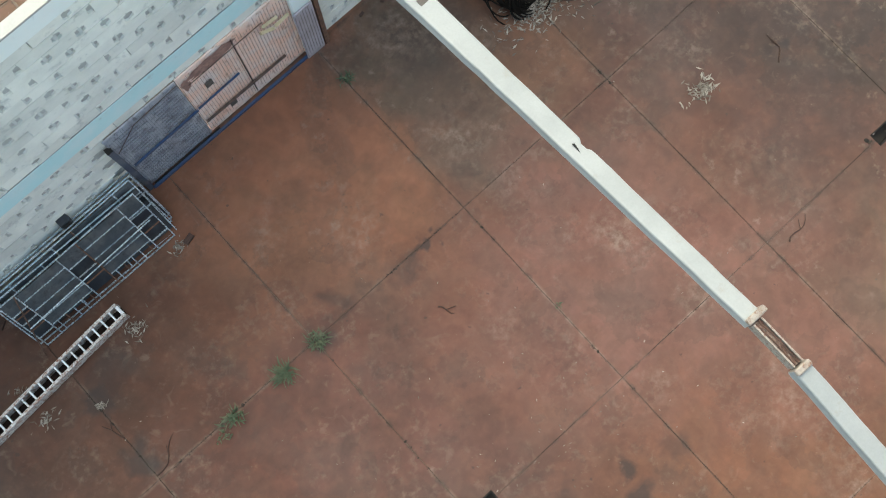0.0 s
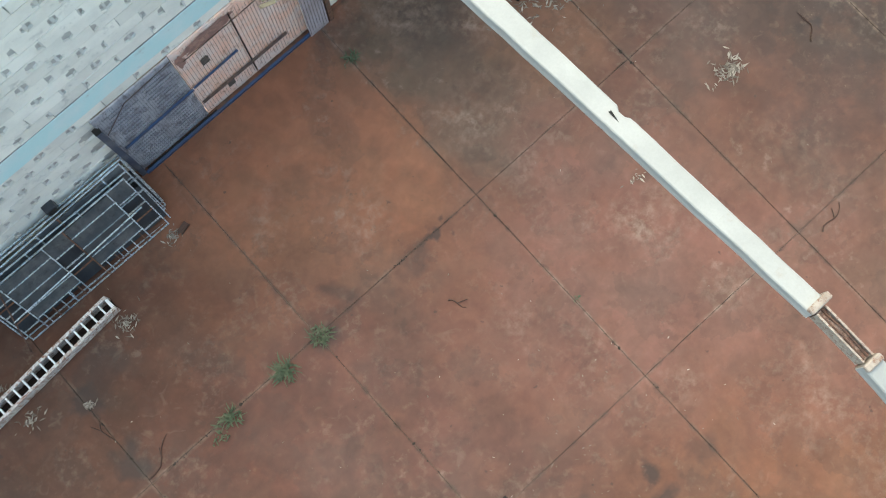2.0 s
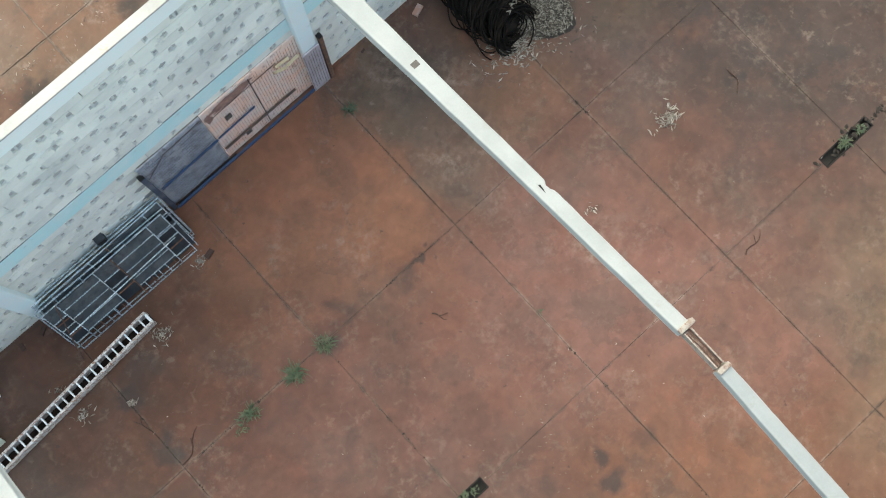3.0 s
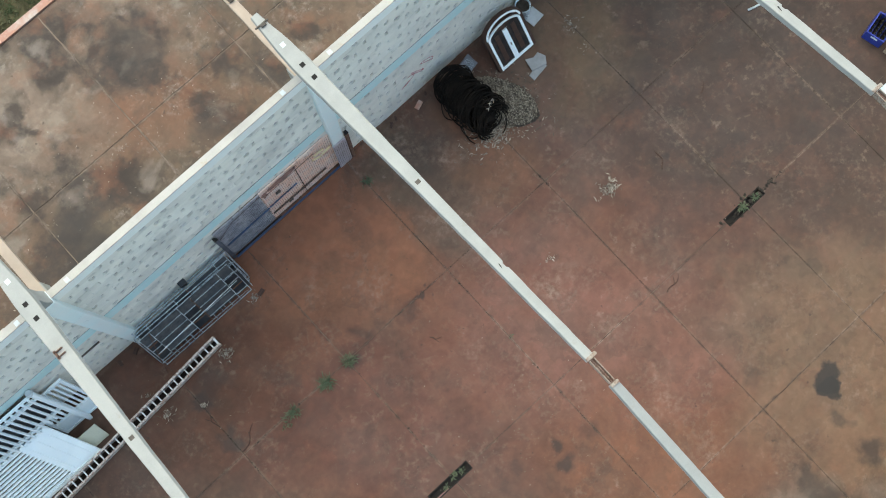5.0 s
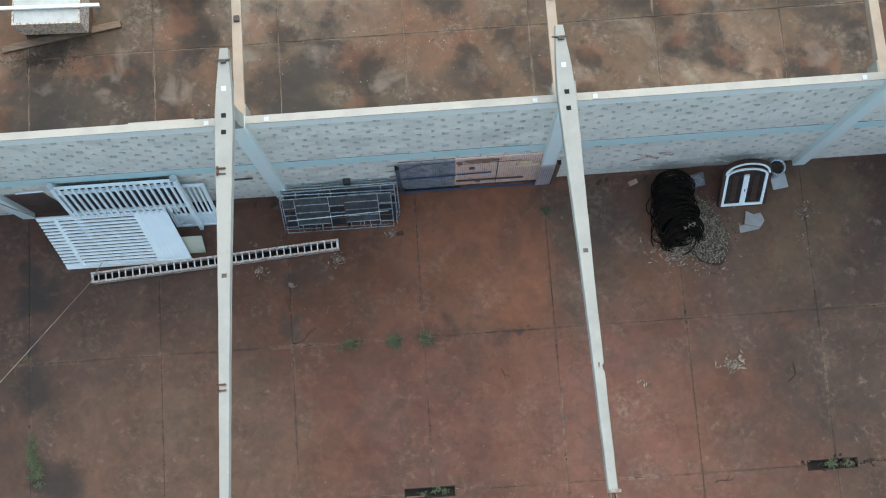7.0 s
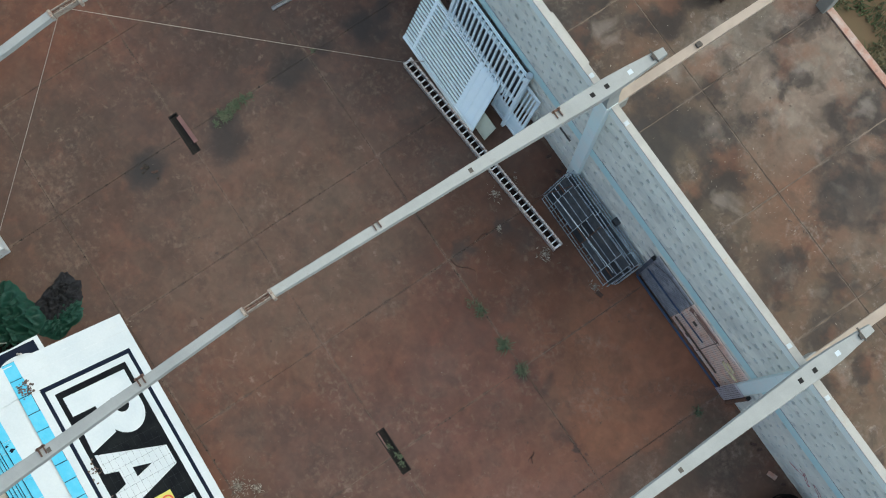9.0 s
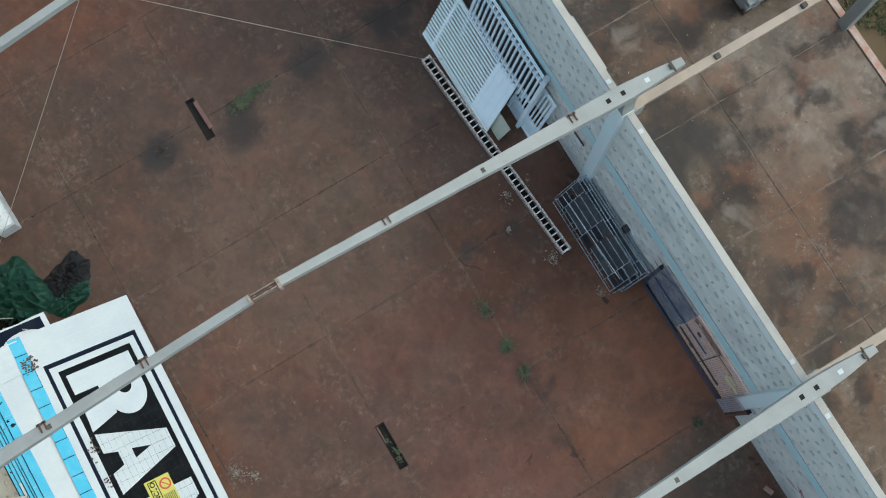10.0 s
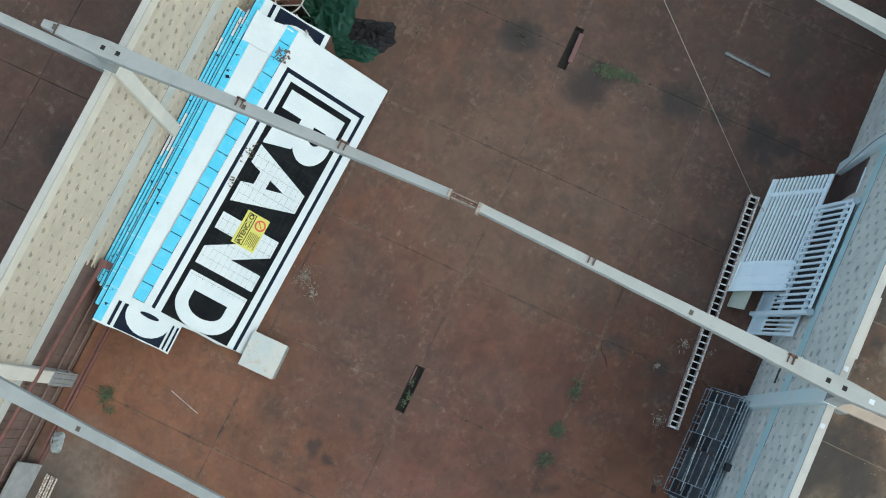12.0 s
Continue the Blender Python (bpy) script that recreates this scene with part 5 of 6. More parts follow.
def steel_frame(x0, y_low, y_high, z_high, W, mode, label, turn=0.0):
    m, L = leaning(x0, y_low, y_high, z_high, turn)
    t = thing("steel_grille", label, "grille", m, "stacked steel grilles")
    b = 0.014
    part("bottom_rail", boxes((0, W, 0, b, 0, b)), M_GALV, t)
    part("top_rail", boxes((0, W, L - b, L, 0, b)), M_GALV, t)
    for x in (0, W - b):
        part("side_rail", boxes((x, x + b, b, L - b, 0, b)), M_GALV, t)
    if mode == "bays":
        for c in (W * 0.11, W * 0.42, W * 0.56, W * 0.87):
            part("stile", boxes((c, c + 0.015, b, L - b, 0.0085, b + 0.004)), M_RUST if c == W * 0.56 else M_GALV, t)
        for a, c in ((W * 0.11 + 0.021, W * 0.42), (W * 0.56 + 0.021, W * 0.87)):
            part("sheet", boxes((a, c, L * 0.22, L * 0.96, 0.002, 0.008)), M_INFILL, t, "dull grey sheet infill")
            for y in (0.22, 0.40, 0.58, 0.80):
                part("slat", boxes((a, c, L * y, L * y + 0.011, 0.0085, b + 0.006)), M_GALV, t)
            for k in range(5):
                x = a + (c - a) * (k + 0.5) / 5
                part("short_bar", boxes((x, x + 0.012, b, L * 0.22, 0.004, 0.018)), M_RUST if k % 3 == 1 else M_GALV, t)
        for n, (a, c) in enumerate(((b, W * 0.11), (W * 0.42 + 0.021, W * 0.56), (W * 0.87 + 0.021, W - b))):
            for y in (0.18, 0.36, 0.52, 0.72)[n % 2:]:
                part("short_bar", boxes((a, c, L * y, L * y + 0.013, 0.004, 0.019)), M_RUST if y == 0.36 else M_GALV, t)
            part("sheet", boxes((a, c, L * 0.72 + 0.014, L - b - 0.002, 0.002, 0.008)), M_INFILL, t, "dull grey sheet infill")
    else:
        for f in (0.34, 0.67):
            part("stile", boxes((W * f, W * f + b, b, L - b, 0.001, b - 0.001)), M_GALV, t)
        # added dark sheet: darkens the openings like shade inside the stack
        part("sheet", boxes((b, W - b, L * 0.08, L * 0.70, -0.006, 0.0)), M_CHARSHEET, t, "dark sheet added for the shade deep in the stack")
        part("slat", boxes((b, W * 0.34, L * 0.55, L * 0.55 + 0.016, 0.002, 0.018)), M_RUST, t, "rusty cross bar")
        part("slat", boxes((W * 0.67 + b, W - b, L * 0.62, L * 0.62 + 0.016, 0.002, 0.018)), M_GALV, t)
    return t


steel_frame(-4.92, -0.44, 0.0, 0.88, 2.13, "outline", "plain galvanised steel frame leaning against the block wall")
steel_frame(-4.98, -0.50, -0.05, 0.90, 2.18, "outline", "plain galvanised steel frame stacked against the wall")
steel_frame(-4.93, -0.56, -0.10, 0.86, 2.10, "bays", "galvanised steel grille with slatted bays stacked against the wall", 1.0)
steel_frame(-5.04, -0.63, -0.15, 0.86, 2.18, "outline", "plain galvanised steel frame slipped sideways in the stack", -1.2)
steel_frame(-4.98, -0.70, -0.22, 0.82, 2.06, "bays", "galvanised steel grille with slatted bays, front of the stack")

# ---- black coils, leaf heap, window and oddments ----
def coil(x, y, z, r, tilt, seed):
    rr = random.Random(seed)
    bm = bmesh.new()
    n = 30
    ph = rr.uniform(0, 6)
    tube(bm, [((r + 0.02 * math.sin(3 * k + ph)) * math.cos(k), (r + 0.025 * math.cos(2 * k + ph)) * math.sin(k), 0.03 * math.sin(3 * k + ph)) for k in (i * 2 * math.pi / n for i in range(n))], 0.011, 5, True)
    bmesh.ops.transform(bm, matrix=pose(x, y, z, *tilt), verts=bm.verts)
    return bm


coils = thing("hose_coils", "heap of black rubber hose coils slumped over on the floor", "hose", pose(2.55, -0.95, 0))
N = 9
for i in range(N):
    f = i / (N - 1)
    lean = (50 + 8 * f + rnd.uniform(-8, 6), rnd.uniform(-8, 8), 10 + rnd.uniform(-10, 10))
    x, y, z = -0.13 + 0.12 * f + rnd.uniform(-0.04, 0.04), 0.62 - 1.02 * f, 0.36 - 0.14 * f
    for k in range(12):
        tilt = tuple(a + rnd.uniform(-6, 6) for a in lean)
        part("coil", coil(x + rnd.uniform(-0.03, 0.03), y - 0.010 * k + rnd.uniform(-0.02, 0.02), z + rnd.uniform(-0.03, 0.03), 0.37 + rnd.uniform(-0.09, 0.035), tilt, i * 13 + k), M_BLACK, coils, smooth=True)
for k in range(12):
    part("coil", coil(-0.01, -0.42 + 0.004 * k, 0.22, 0.32 - 0.024 * k, (56 + rnd.uniform(-8, 8), rnd.uniform(-8, 8), 10 + rnd.uniform(-8, 8)), 300 + k), M_BLACK, coils, smooth=True)
for k in range(8):
    part("loose_turn", coil(-0.16 + rnd.uniform(-0.05, 0.05), 0.38 - 0.11 * k, 0.24, 0.42, (45 + rnd.uniform(-25, 25), rnd.uniform(-25, 25), rnd.uniform(-40, 40)), 200 + k), M_BLACK, coils, smooth=True)
bm = bmesh.new()
for i in range(9):
    f = i / 10
    bmesh.ops.create_icosphere(bm, subdivisions=2, radius=0.24 - 0.08 * f, matrix=Matrix.Translation((-0.13 + 0.12 * f, 0.52 - 1.02 * f, 0.27 - 0.06 * f)))
tagged(part("core", bm, M_BLACK, coils, smooth=True), kind="stuff")


def scatter(name, label, cat, cx, cy, rx, ry, count, size, material, seed, height=0.05, group="", turn=0.0, dome=None):
    """Many small curled leaves thrown on the floor."""
    r = random.Random(seed)
    verts, faces = [], []
    for _ in range(count):
        a, q = r.uniform(0, 2 * math.pi), (abs(r.gauss(0, 0.5)) if not dome or r.random() < 0.25 else 0.72 * math.sqrt(r.random()))
        u, v = rx * q * math.cos(a), ry * q * math.sin(a)
        x = cx + u * math.cos(turn) - v * math.sin(turn)
        y = cy + u * math.sin(turn) + v * math.cos(turn)
        z = 0.004 + height * max(0, 1 - q) * r.random()
        if dome:
            z += dome[2] * math.sqrt(max(0.0, 1 - (u / dome[0]) ** 2 - (v / dome[1]) ** 2))
        s = size * r.uniform(0.6, 1.4)
        t = r.uniform(0, 2 * math.pi)
        w = s * r.uniform(0.07, 0.17)
        c, d = math.cos(t), math.sin(t)
        k = len(verts)
        for p, o, h in ((-s / 2, 0, 0), (-s * 0.1, w, r.uniform(0, 0.012)), (s / 2, 0, r.uniform(0, 0.03)), (-s * 0.1, -w, r.uniform(0, 0.012))):
            verts.append((x + p * c - o * d, y + p * d + o * c, z + h))
        faces += [(k, k + 1, k + 2), (k, k + 2, k + 3)]
    me = bpy.data.meshes.new(name)
    me.from_pydata(verts, [], faces)
    me.materials.append(material)
    return tagged(new(name, me), label, cat, group, "stuff")


M_LITTER = surface("leaf_litter", (0.060, 0.048, 0.038), (0.03, 0.024, 0.02), 22.0, 0.95, spread=(0.35, 0.6))
bm = bmesh.new()
bmesh.ops.create_uvsphere(bm, u_segments=24, v_segments=10, radius=1.0, matrix=Matrix.Translation((2.92, -1.16, -0.02)) @ pose(0, 0, 0, 0, 0, -62) @ Matrix.Diagonal((0.78, 0.40, 0.17, 1)))
for v in bm.verts:
    v.co += Vector((noise.noise(v.co * 3), noise.noise(v.co * 3 + Vector((9, 0, 0))), noise.noise(v.co * 4) * 0.4)) * 0.12
heap = tagged(part("leaf_heap", bm, M_LITTER, None, "", True), "heap of dry grey-brown leaves beside the coils", "leaves", kind="stuff")
scatter("dry_leaves", "dry pale leaves strewn over the heap", "leaves", 2.92, -1.16, 1.05, 0.62, 6500, 0.062, M_HEAPLEAF, 1, 0.05, "", radians(-62), (0.80, 0.42, 0.18))
scatter("dry_leaves", "few pale dry leaves caught on top of the coils", "leaves", 2.64, -1.22, 0.12, 0.10, 9, 0.09, M_DRY, 9, 0.05, "", 0.0, (0.5, 0.5, 0.62))
scatter("dry_leaves", "dry pale leaves strewn round the coils", "leaves", 2.45, -1.55, 0.7, 0.4, 500, 0.07, M_DRY, 2, 0.04)
for x, y, r, n, s in ((3.35, -3.82, 0.35, 55, 0.14), (3.15, -3.75, 0.4, 20, 0.10), (-4.05, -1.28, 0.30, 45, 0.10), (-5.6, -1.42, 0.28, 36, 0.10), (-4.98, -1.72, 0.12, 20, 0.11), (-3.66, -8.54, 0.34, 150, 0.075), (-3.44, -8.28, 0.2, 50, 0.09),
                      (5.0, -0.95, 0.3, 26, 0.10), (4.9, -1.5, 0.3, 8, 0.08), (1.55, -4.05, 0.3, 12, 0.10), (-3.0, -0.85, 0.25, 30, 0.10), (-2.95, -9.2, 0.3, 60, 0.05), (-5.6, -0.9, 0.2, 14, 0.09), (-7.45, -8.6, 0.3, 12, 0.05)):
    scatter("dry_leaves", "scatter of pale dry leaves on the floor", "leaves", x, y, r * 0.75, r * 0.62, int(n * 1.4), s * 0.66, M_DRY, int(x * 91 + y * 37), 0.03, "leaf scatters")
scatter("floor_litter", "specks of grit and leaf bits on the floor", "litter", -1.5, -5.8, 9.0, 5.0, 200, 0.03, M_DRY, 77, 0.0)
scatter("yard_litter", "specks of pale grit on the yard", "litter", -3.0, 3.0, 6.0, 2.4, 260, 0.04, M_DRY, 78, 0.0)


def weed(x, y, r, n, seed, dry=False):
    rr = random.Random(seed)
    bm = bmesh.new()
    for i in range(n):
        a = rr.uniform(0, 2 * math.pi)
        L = r * rr.uniform(0.25, 0.95)
        w = 0.005 + 0.007 * rr.random()
        c, s = math.cos(a), math.sin(a)
        h = rr.uniform(0.12, 0.6) * L
        pts = [(0.02, 0.0, w), (L * 0.45, h * 0.8, w), (L * 0.85, h, w * 0.6), (L, h * 0.75, 0.002)]
        ox, oy = rr.gauss(0, r * 0.34), rr.gauss(0, r * 0.20)
        prev = None
        for d, z, q in pts:
            now = (bm.verts.new((ox + d * c - q * s, oy + d * s + q * c, z)), bm.verts.new((ox + d * c + q * s, oy + d * s - q * c, z)))
            if prev:
                bm.faces.new((prev[0], prev[1], now[1], now[0]))
            prev = now
    ob = tagged(part("weed", bm, M_LEAF), "green weed tuft growing from a floor joint", "weed", "weeds")
    ob.matrix_basis = pose(x, y, 0)
    return ob


for i, (x, y, r, n) in enumerate(((-2.48, -2.92, 0.20, 60), (-3.06, -2.94, 0.24, 90), (-3.87, -2.92, 0.22, 45), (-4.05, -3.0, 0.15, 16), (0.02, -0.62, 0.17, 36), (-0.02, -10.95, 0.26, 80), (0.2, -10.75, 0.16, 26), (-9.9, -4.95, 0.18, 110), (-9.95, -4.65, 0.17, 100), (-9.97, -4.45, 0.15, 70), (-9.9, -4.8, 0.15, 80),
                                    (-9.85, -5.15, 0.12, 30), (-9.95, -4.3, 0.12, 36), (-2.45, -5.75, 0.12, 40), (-2.3, -5.78, 0.10, 24), (4.9, -5.76, 0.16, 60), (5.2, -5.78, 0.13, 40), (-2.7, -5.8, 0.10, 20), (-10.05, -2.75, 0.10, 24), (0.05, -4.6, 0.07, 12), (4.72, 0.0, 0.12, 20))):
    weed(x, y, r * 0.78, int(n * 1.2), i)


def joint_dirt(x0, y0, x1, y1, n, seed):
    """Dark clots of soil and moss strung along a floor joint."""
    r = random.Random(seed)
    bm = bmesh.new()
    for _ in range(n):
        f, q = r.random() ** 1.5, r.uniform(0.005, 0.014) * (2.2 if r.random() < 0.10 else 1.0)
        at = pose(x0 + (x1 - x0) * f + r.gauss(0, 0.008), y0 + (y1 - y0) * f + r.gauss(0, 0.008), 0.0, 0, 0, r.uniform(0, 180))
        bmesh.ops.create_icosphere(bm, subdivisions=1, radius=q, matrix=at @ Matrix.Diagonal((1.0, r.uniform(0.5, 0.9), 0.3, 1)))
    tagged(part("joint_dirt", bm, M_DIRT), "dark clots of soil and moss in a floor joint", "dirt", "dirt in the joints", "stuff")


for k, (x0, y0, x1, y1, n) in enumerate(((-10.0, -10.6, -10.0, -1.0, 110), (-12.2, -5.78, -10.55, -5.78, 26), (-11.6, -8.68, -8.9, -8.68, 40), (-1.3, -2.89, 0.1, -2.89, 34), (5.0, -3.2, 5.0, -1.6, 26),
                                         (5.4, -5.78, 6.1, -5.78, 30), (-5.0, -3.3, -5.0, -1.5, 26), (2.5, -3.0, 2.5, -2.7, 8), (-7.5, -5.6, -7.5, -3.0, 22), (0.0, -5.6, 0.0, -3.0, 16), (-2.5, -5.0, -2.5, -2.6, 14), (0.0, -8.6, 0.0, -5.9, 14), (-4.8, -2.89, -2.6, -2.89, 26), (-6.2, -8.68, -3.2, -8.68, 20))):
    joint_dirt(x0, y0, x1, y1, n, 40 + k)
r = random.Random(21)
for k in range(9):
    s = r.uniform(0.25, 0.6)
    tagged(part("brick_rubble", boxes((-0.08 * s, 0.08 * s, -0.05 * s, 0.05 * s, 0.0, 0.05 * s), m=pose(-9.85 + r.gauss(0, 0.09), -6.75 + r.gauss(0, 0.07), 0, 0, 0, r.uniform(0, 180))), M_DIRT if k % 3 else M_WOOD), "small dark rubble on the burnt patch of floor", "rubble", "brick bits")


def twig(x, y, length, turn, seed):
    r = random.Random(seed)
    bm = bmesh.new()
    pts = [(length * (i / 6 - 0.5), 0.10 * length * math.sin(i * 0.9 + seed) + r.uniform(-0.01, 0.01), 0.012) for i in range(7)]
    tube(bm, pts, 0.011, 5, taper=0.4)
    tube(bm, [pts[3], (pts[3][0] + 0.10, pts[3][1] + 0.08, 0.02)], 0.006, 5)
    ob = tagged(part("twig", bm, M_WOOD), "dark dry twig lying on the floor", "twig", "twigs")
    ob.matrix_basis = pose(x, y, 0, 0, 0, turn)


for k, (x, y, length, turn) in enumerate(((-1.04, -3.70, 0.22, -60), (2.92, -5.92, 0.42, 20), (4.40, -4.05, 0.40, 70), (-4.75, -2.72, 0.55, 25), (6.0, -3.6, 0.3, 10), (-5.02, -2.05, 0.3, 80))):
    twig(x, y, length, turn, k)

# loose bars wedged among the grilles
for k, (a, b) in enumerate((((-5.08, -0.80, 0.03), (-4.75, -0.24, 0.84)), ((-4.9, -0.58, 0.56), (-3.0, -0.50, 0.50)))):
    tagged(part("steel_bar", bar(a, b, 0.014), M_GALV if k % 2 else M_CLAMP), "thin loose steel bar wedged among the grilles", "bar", "loose steel bars")

# ---- north wall: window, can, slab pieces ----
m, L = leaning(3.38, -0.71, -0.06, 0.98)
win = thing("arched_window", "old arched window with white casements and brown timber frame, leaning on the wall", "window", m)
WW = 0.80
HS = L - 0.34


def arch_band(r_out, r_in, cx, cy, z0, z1, flat_top=0.62):
    bm = bmesh.new()
    n = 16
    o = arc(cx, cy, r_out, r_out * flat_top, 0, 180, n)
    i = arc(cx, cy, r_in, r_in * flat_top, 0, 180, n)
    for k in range(n):
        q = [o[k], o[k + 1], i[k + 1], i[k]]
        prism(bm, q, z0, z1)
    bmesh.ops.remove_doubles(bm, verts=bm.verts, dist=0.0005)
    return bm


part("outer_arch", arch_band(0.47, 0.40, WW / 2, HS, 0.0, 0.10), M_WOOD, win, "dark brown timber arch")
part("white_arch", arch_band(0.425, 0.385, WW / 2, HS + 0.01, 0.101, 0.125), M_WHITE, win, "white painted arch bead")
part("transom", boxes((-0.03, WW + 0.03, HS - 0.06, HS + 0.10, 0.0, 0.06)), M_WOOD, win, "brown timber transom")
for x0, x1 in ((-0.06, 0.0), (WW, WW + 0.06)):
    part("jamb", boxes((x0, x1, 0.0, HS, 0.0, 0.10)), M_WOOD, win)
for k in (0, 1):
    x0 = k * WW / 2
    w = WW / 2
    cs = part("casement", boxes((x0, x0 + 0.05, 0.0, HS - 0.06, 0.06, 0.10), (x0 + w - 0.05, x0 + w, 0.0, HS - 0.06, 0.06, 0.10), (x0 + 0.05, x0 + w - 0.05, 0.0, 0.05, 0.06, 0.10)), M_WHITE, win, "white painted casement")
    part("pane", boxes((x0 + 0.05, x0 + w - 0.05, 0.05, HS, 0.07, 0.076)), M_PANEWIN, cs, "dark dusty glass pane")
    part("inner_bar", boxes((x0 + w / 2 - 0.05, x0 + w / 2 + 0.05, 0.12, HS - 0.06, 0.077, 0.085)), M_WOOD, cs, "brown board seen behind the glass")
part("casement_head", arch_band(0.40, 0.35, WW / 2, HS - 0.06, 0.06, 0.10, 0.42), M_WHITE, win, "white curved casement head")
part("latch", boxes((WW / 2 - 0.008, WW / 2 + 0.008, 0.38, 0.44, 0.101, 0.115)), M_RUST, win)


def lathe(profile, sides=18):
    bm = bmesh.new()
    rings = [[bm.verts.new((r * math.cos(k * 2 * math.pi / sides), r * math.sin(k * 2 * math.pi / sides), z)) for k in range(sides)] for r, z in profile]
    for a, b in zip(rings[:-1], rings[1:]):
        for k in range(sides):
            bm.faces.new((a[k], a[(k + 1) % sides], b[(k + 1) % sides], b[k]))
    bm.faces.new(rings[0][::-1])
    bm.faces.new(rings[-1])
    return bm


M_OLDBOARD = surface("dull_white_board", (0.42, 0.45, 0.46), (0.34, 0.36, 0.36), 5.0, 0.7)
can = thing("paint_drum", "old grey metal drum with dark contents beside the window", "drum", pose(4.46, -0.16, 0))
part("body", lathe([(0.15, 0.0), (0.155, 0.02), (0.15, 0.18), (0.156, 0.20), (0.15, 0.22), (0.15, 0.40), (0.158, 0.42), (0.14, 0.425), (0.135, 0.36)]), M_GALV, can, smooth=True)
part("contents", lathe([(0.133, 0.34), (0.132, 0.37)]), M_DIRT, can, "dark brown contents")
tagged(part("white_board", boxes((-0.15, 0.15, -0.14, 0.14, 0.0, 0.02), m=pose(4.58, -0.36, 0.0, 0, 0, 8)), M_OLDBOARD), "pale painted board lying on the floor", "board")
tb = thing("floor_grate", "square grey cast grate leaning by the coils", "grate", pose(2.99, -0.22, 0.06, 28, 0, 12))
part("plate", boxes((-0.13, 0.13, -0.13, 0.13, 0.0, 0.05)), surface("grey_cast", (0.20, 0.21, 0.24), (0.14, 0.15, 0.17), 6.0), tb)
for rr in (0.09, 0.06, 0.03):
    bm = bmesh.new()
    tube(bm, [(rr * math.cos(k * 0.314), rr * math.sin(k * 0.314), 0.055) for k in range(20)], 0.006, 4, True)
    part("ring", bm, M_GALV, tb)
for x, y, r, pts in ((3.90, -1.20, 8, [(-0.2, -0.09), (0.18, -0.09), (0.2, 0.06), (-0.19, 0.05)]), (4.00, -1.08, -14, [(-0.17, -0.12), (0.14, -0.13), (0.20, 0.02), (0.10, 0.16), (-0.02, 0.10), (-0.18, 0.14)])):
    bm = bmesh.new()
    prism(bm, pts, 0.0, 0.025)
    ob = tagged(part("cement_sheet", bm, M_SLAB), "broken grey cement sheet fragment on the floor", "fragment", "cement fragments")
    ob.matrix_basis = pose(x, y, 0.0 if r > 0 else 0.026, 0, 0, r)
# sprayed scrawl on the wall
scrawl = thing("spray_scrawl", "unreadable faded red spray scrawl on the block wall", "graffiti", pose(0, 0, 0))
for k0 in range(3):
    bm = bmesh.new()
    pts = [(1.72 + 0.24 * k0 + 0.15 * math.sin(t * 1.3 + k0), WALL_Y - 0.006, 1.02 + 0.08 * k0 + 0.17 * math.cos(t * (0.9 + 0.5 * (k0 % 2)) + k0 * 2)) for t in (0.3 * i for i in range(18))]
    tube(bm, pts, 0.010, 5)
    bmesh.ops.scale(bm, vec=(1, 0.2, 1), verts=bm.verts, space=Matrix.Translation((0, -(WALL_Y - 0.006), 0)))
    part("stroke", bm, M_PAINT_RED, scrawl)
bx = thing("wall_box", "small dark electrical box on the wall", "box", pose(-3.72, WALL_Y - 0.05, 0.98))
part("body", boxes((-0.07, 0.07, -0.05, 0.05, -0.07, 0.07)), M_CHARSHEET, bx)
part("cover", boxes((-0.05, 0.05, -0.06, -0.051, -0.05, 0.05)), M_DARK, bx)
tagged(part("flat_bar", boxes((-5.80, -5.36, WALL_Y - 0.03, WALL_Y - 0.005, 1.58, 1.62)), M_HOLE), "short dark steel bar fixed on the wall", "bar")
tagged(part("plank", boxes((-6.76, -5.75, 0.26, 0.31, -0.01, 4.52)), M_CAP), "weathered plank standing against the outer wall face", "plank")
tagged(part("brick_rubble", boxes((-0.09, 0.09, -0.045, 0.045, 0.0, 0.05), m=pose(1.75, -0.18, 0, 0, 0, 20)), M_PINKKERB), "broken red brick at the foot of the wall", "brick", "brick bits")
for x, y, r, s in ((1.1, -0.12, 40, 0.6), (1.25, -0.08, 70, 0.5), (0.75, -0.1, 10, 0.4), (-5.25, -0.12, 30, 0.7), (-5.6, -0.1, 80, 0.6), (-2.83, -0.86, 15, 0.8), (2.0, -0.1, 55, 0.5)):
    tagged(part("brick_rubble", boxes((-0.09 * s, 0.09 * s, -0.045 * s, 0.045 * s, 0.0, 0.06 * s), m=pose(x, y, 0, 0, 0, r)), M_WOOD), "small dark rubble at the foot of the wall", "rubble", "brick bits")

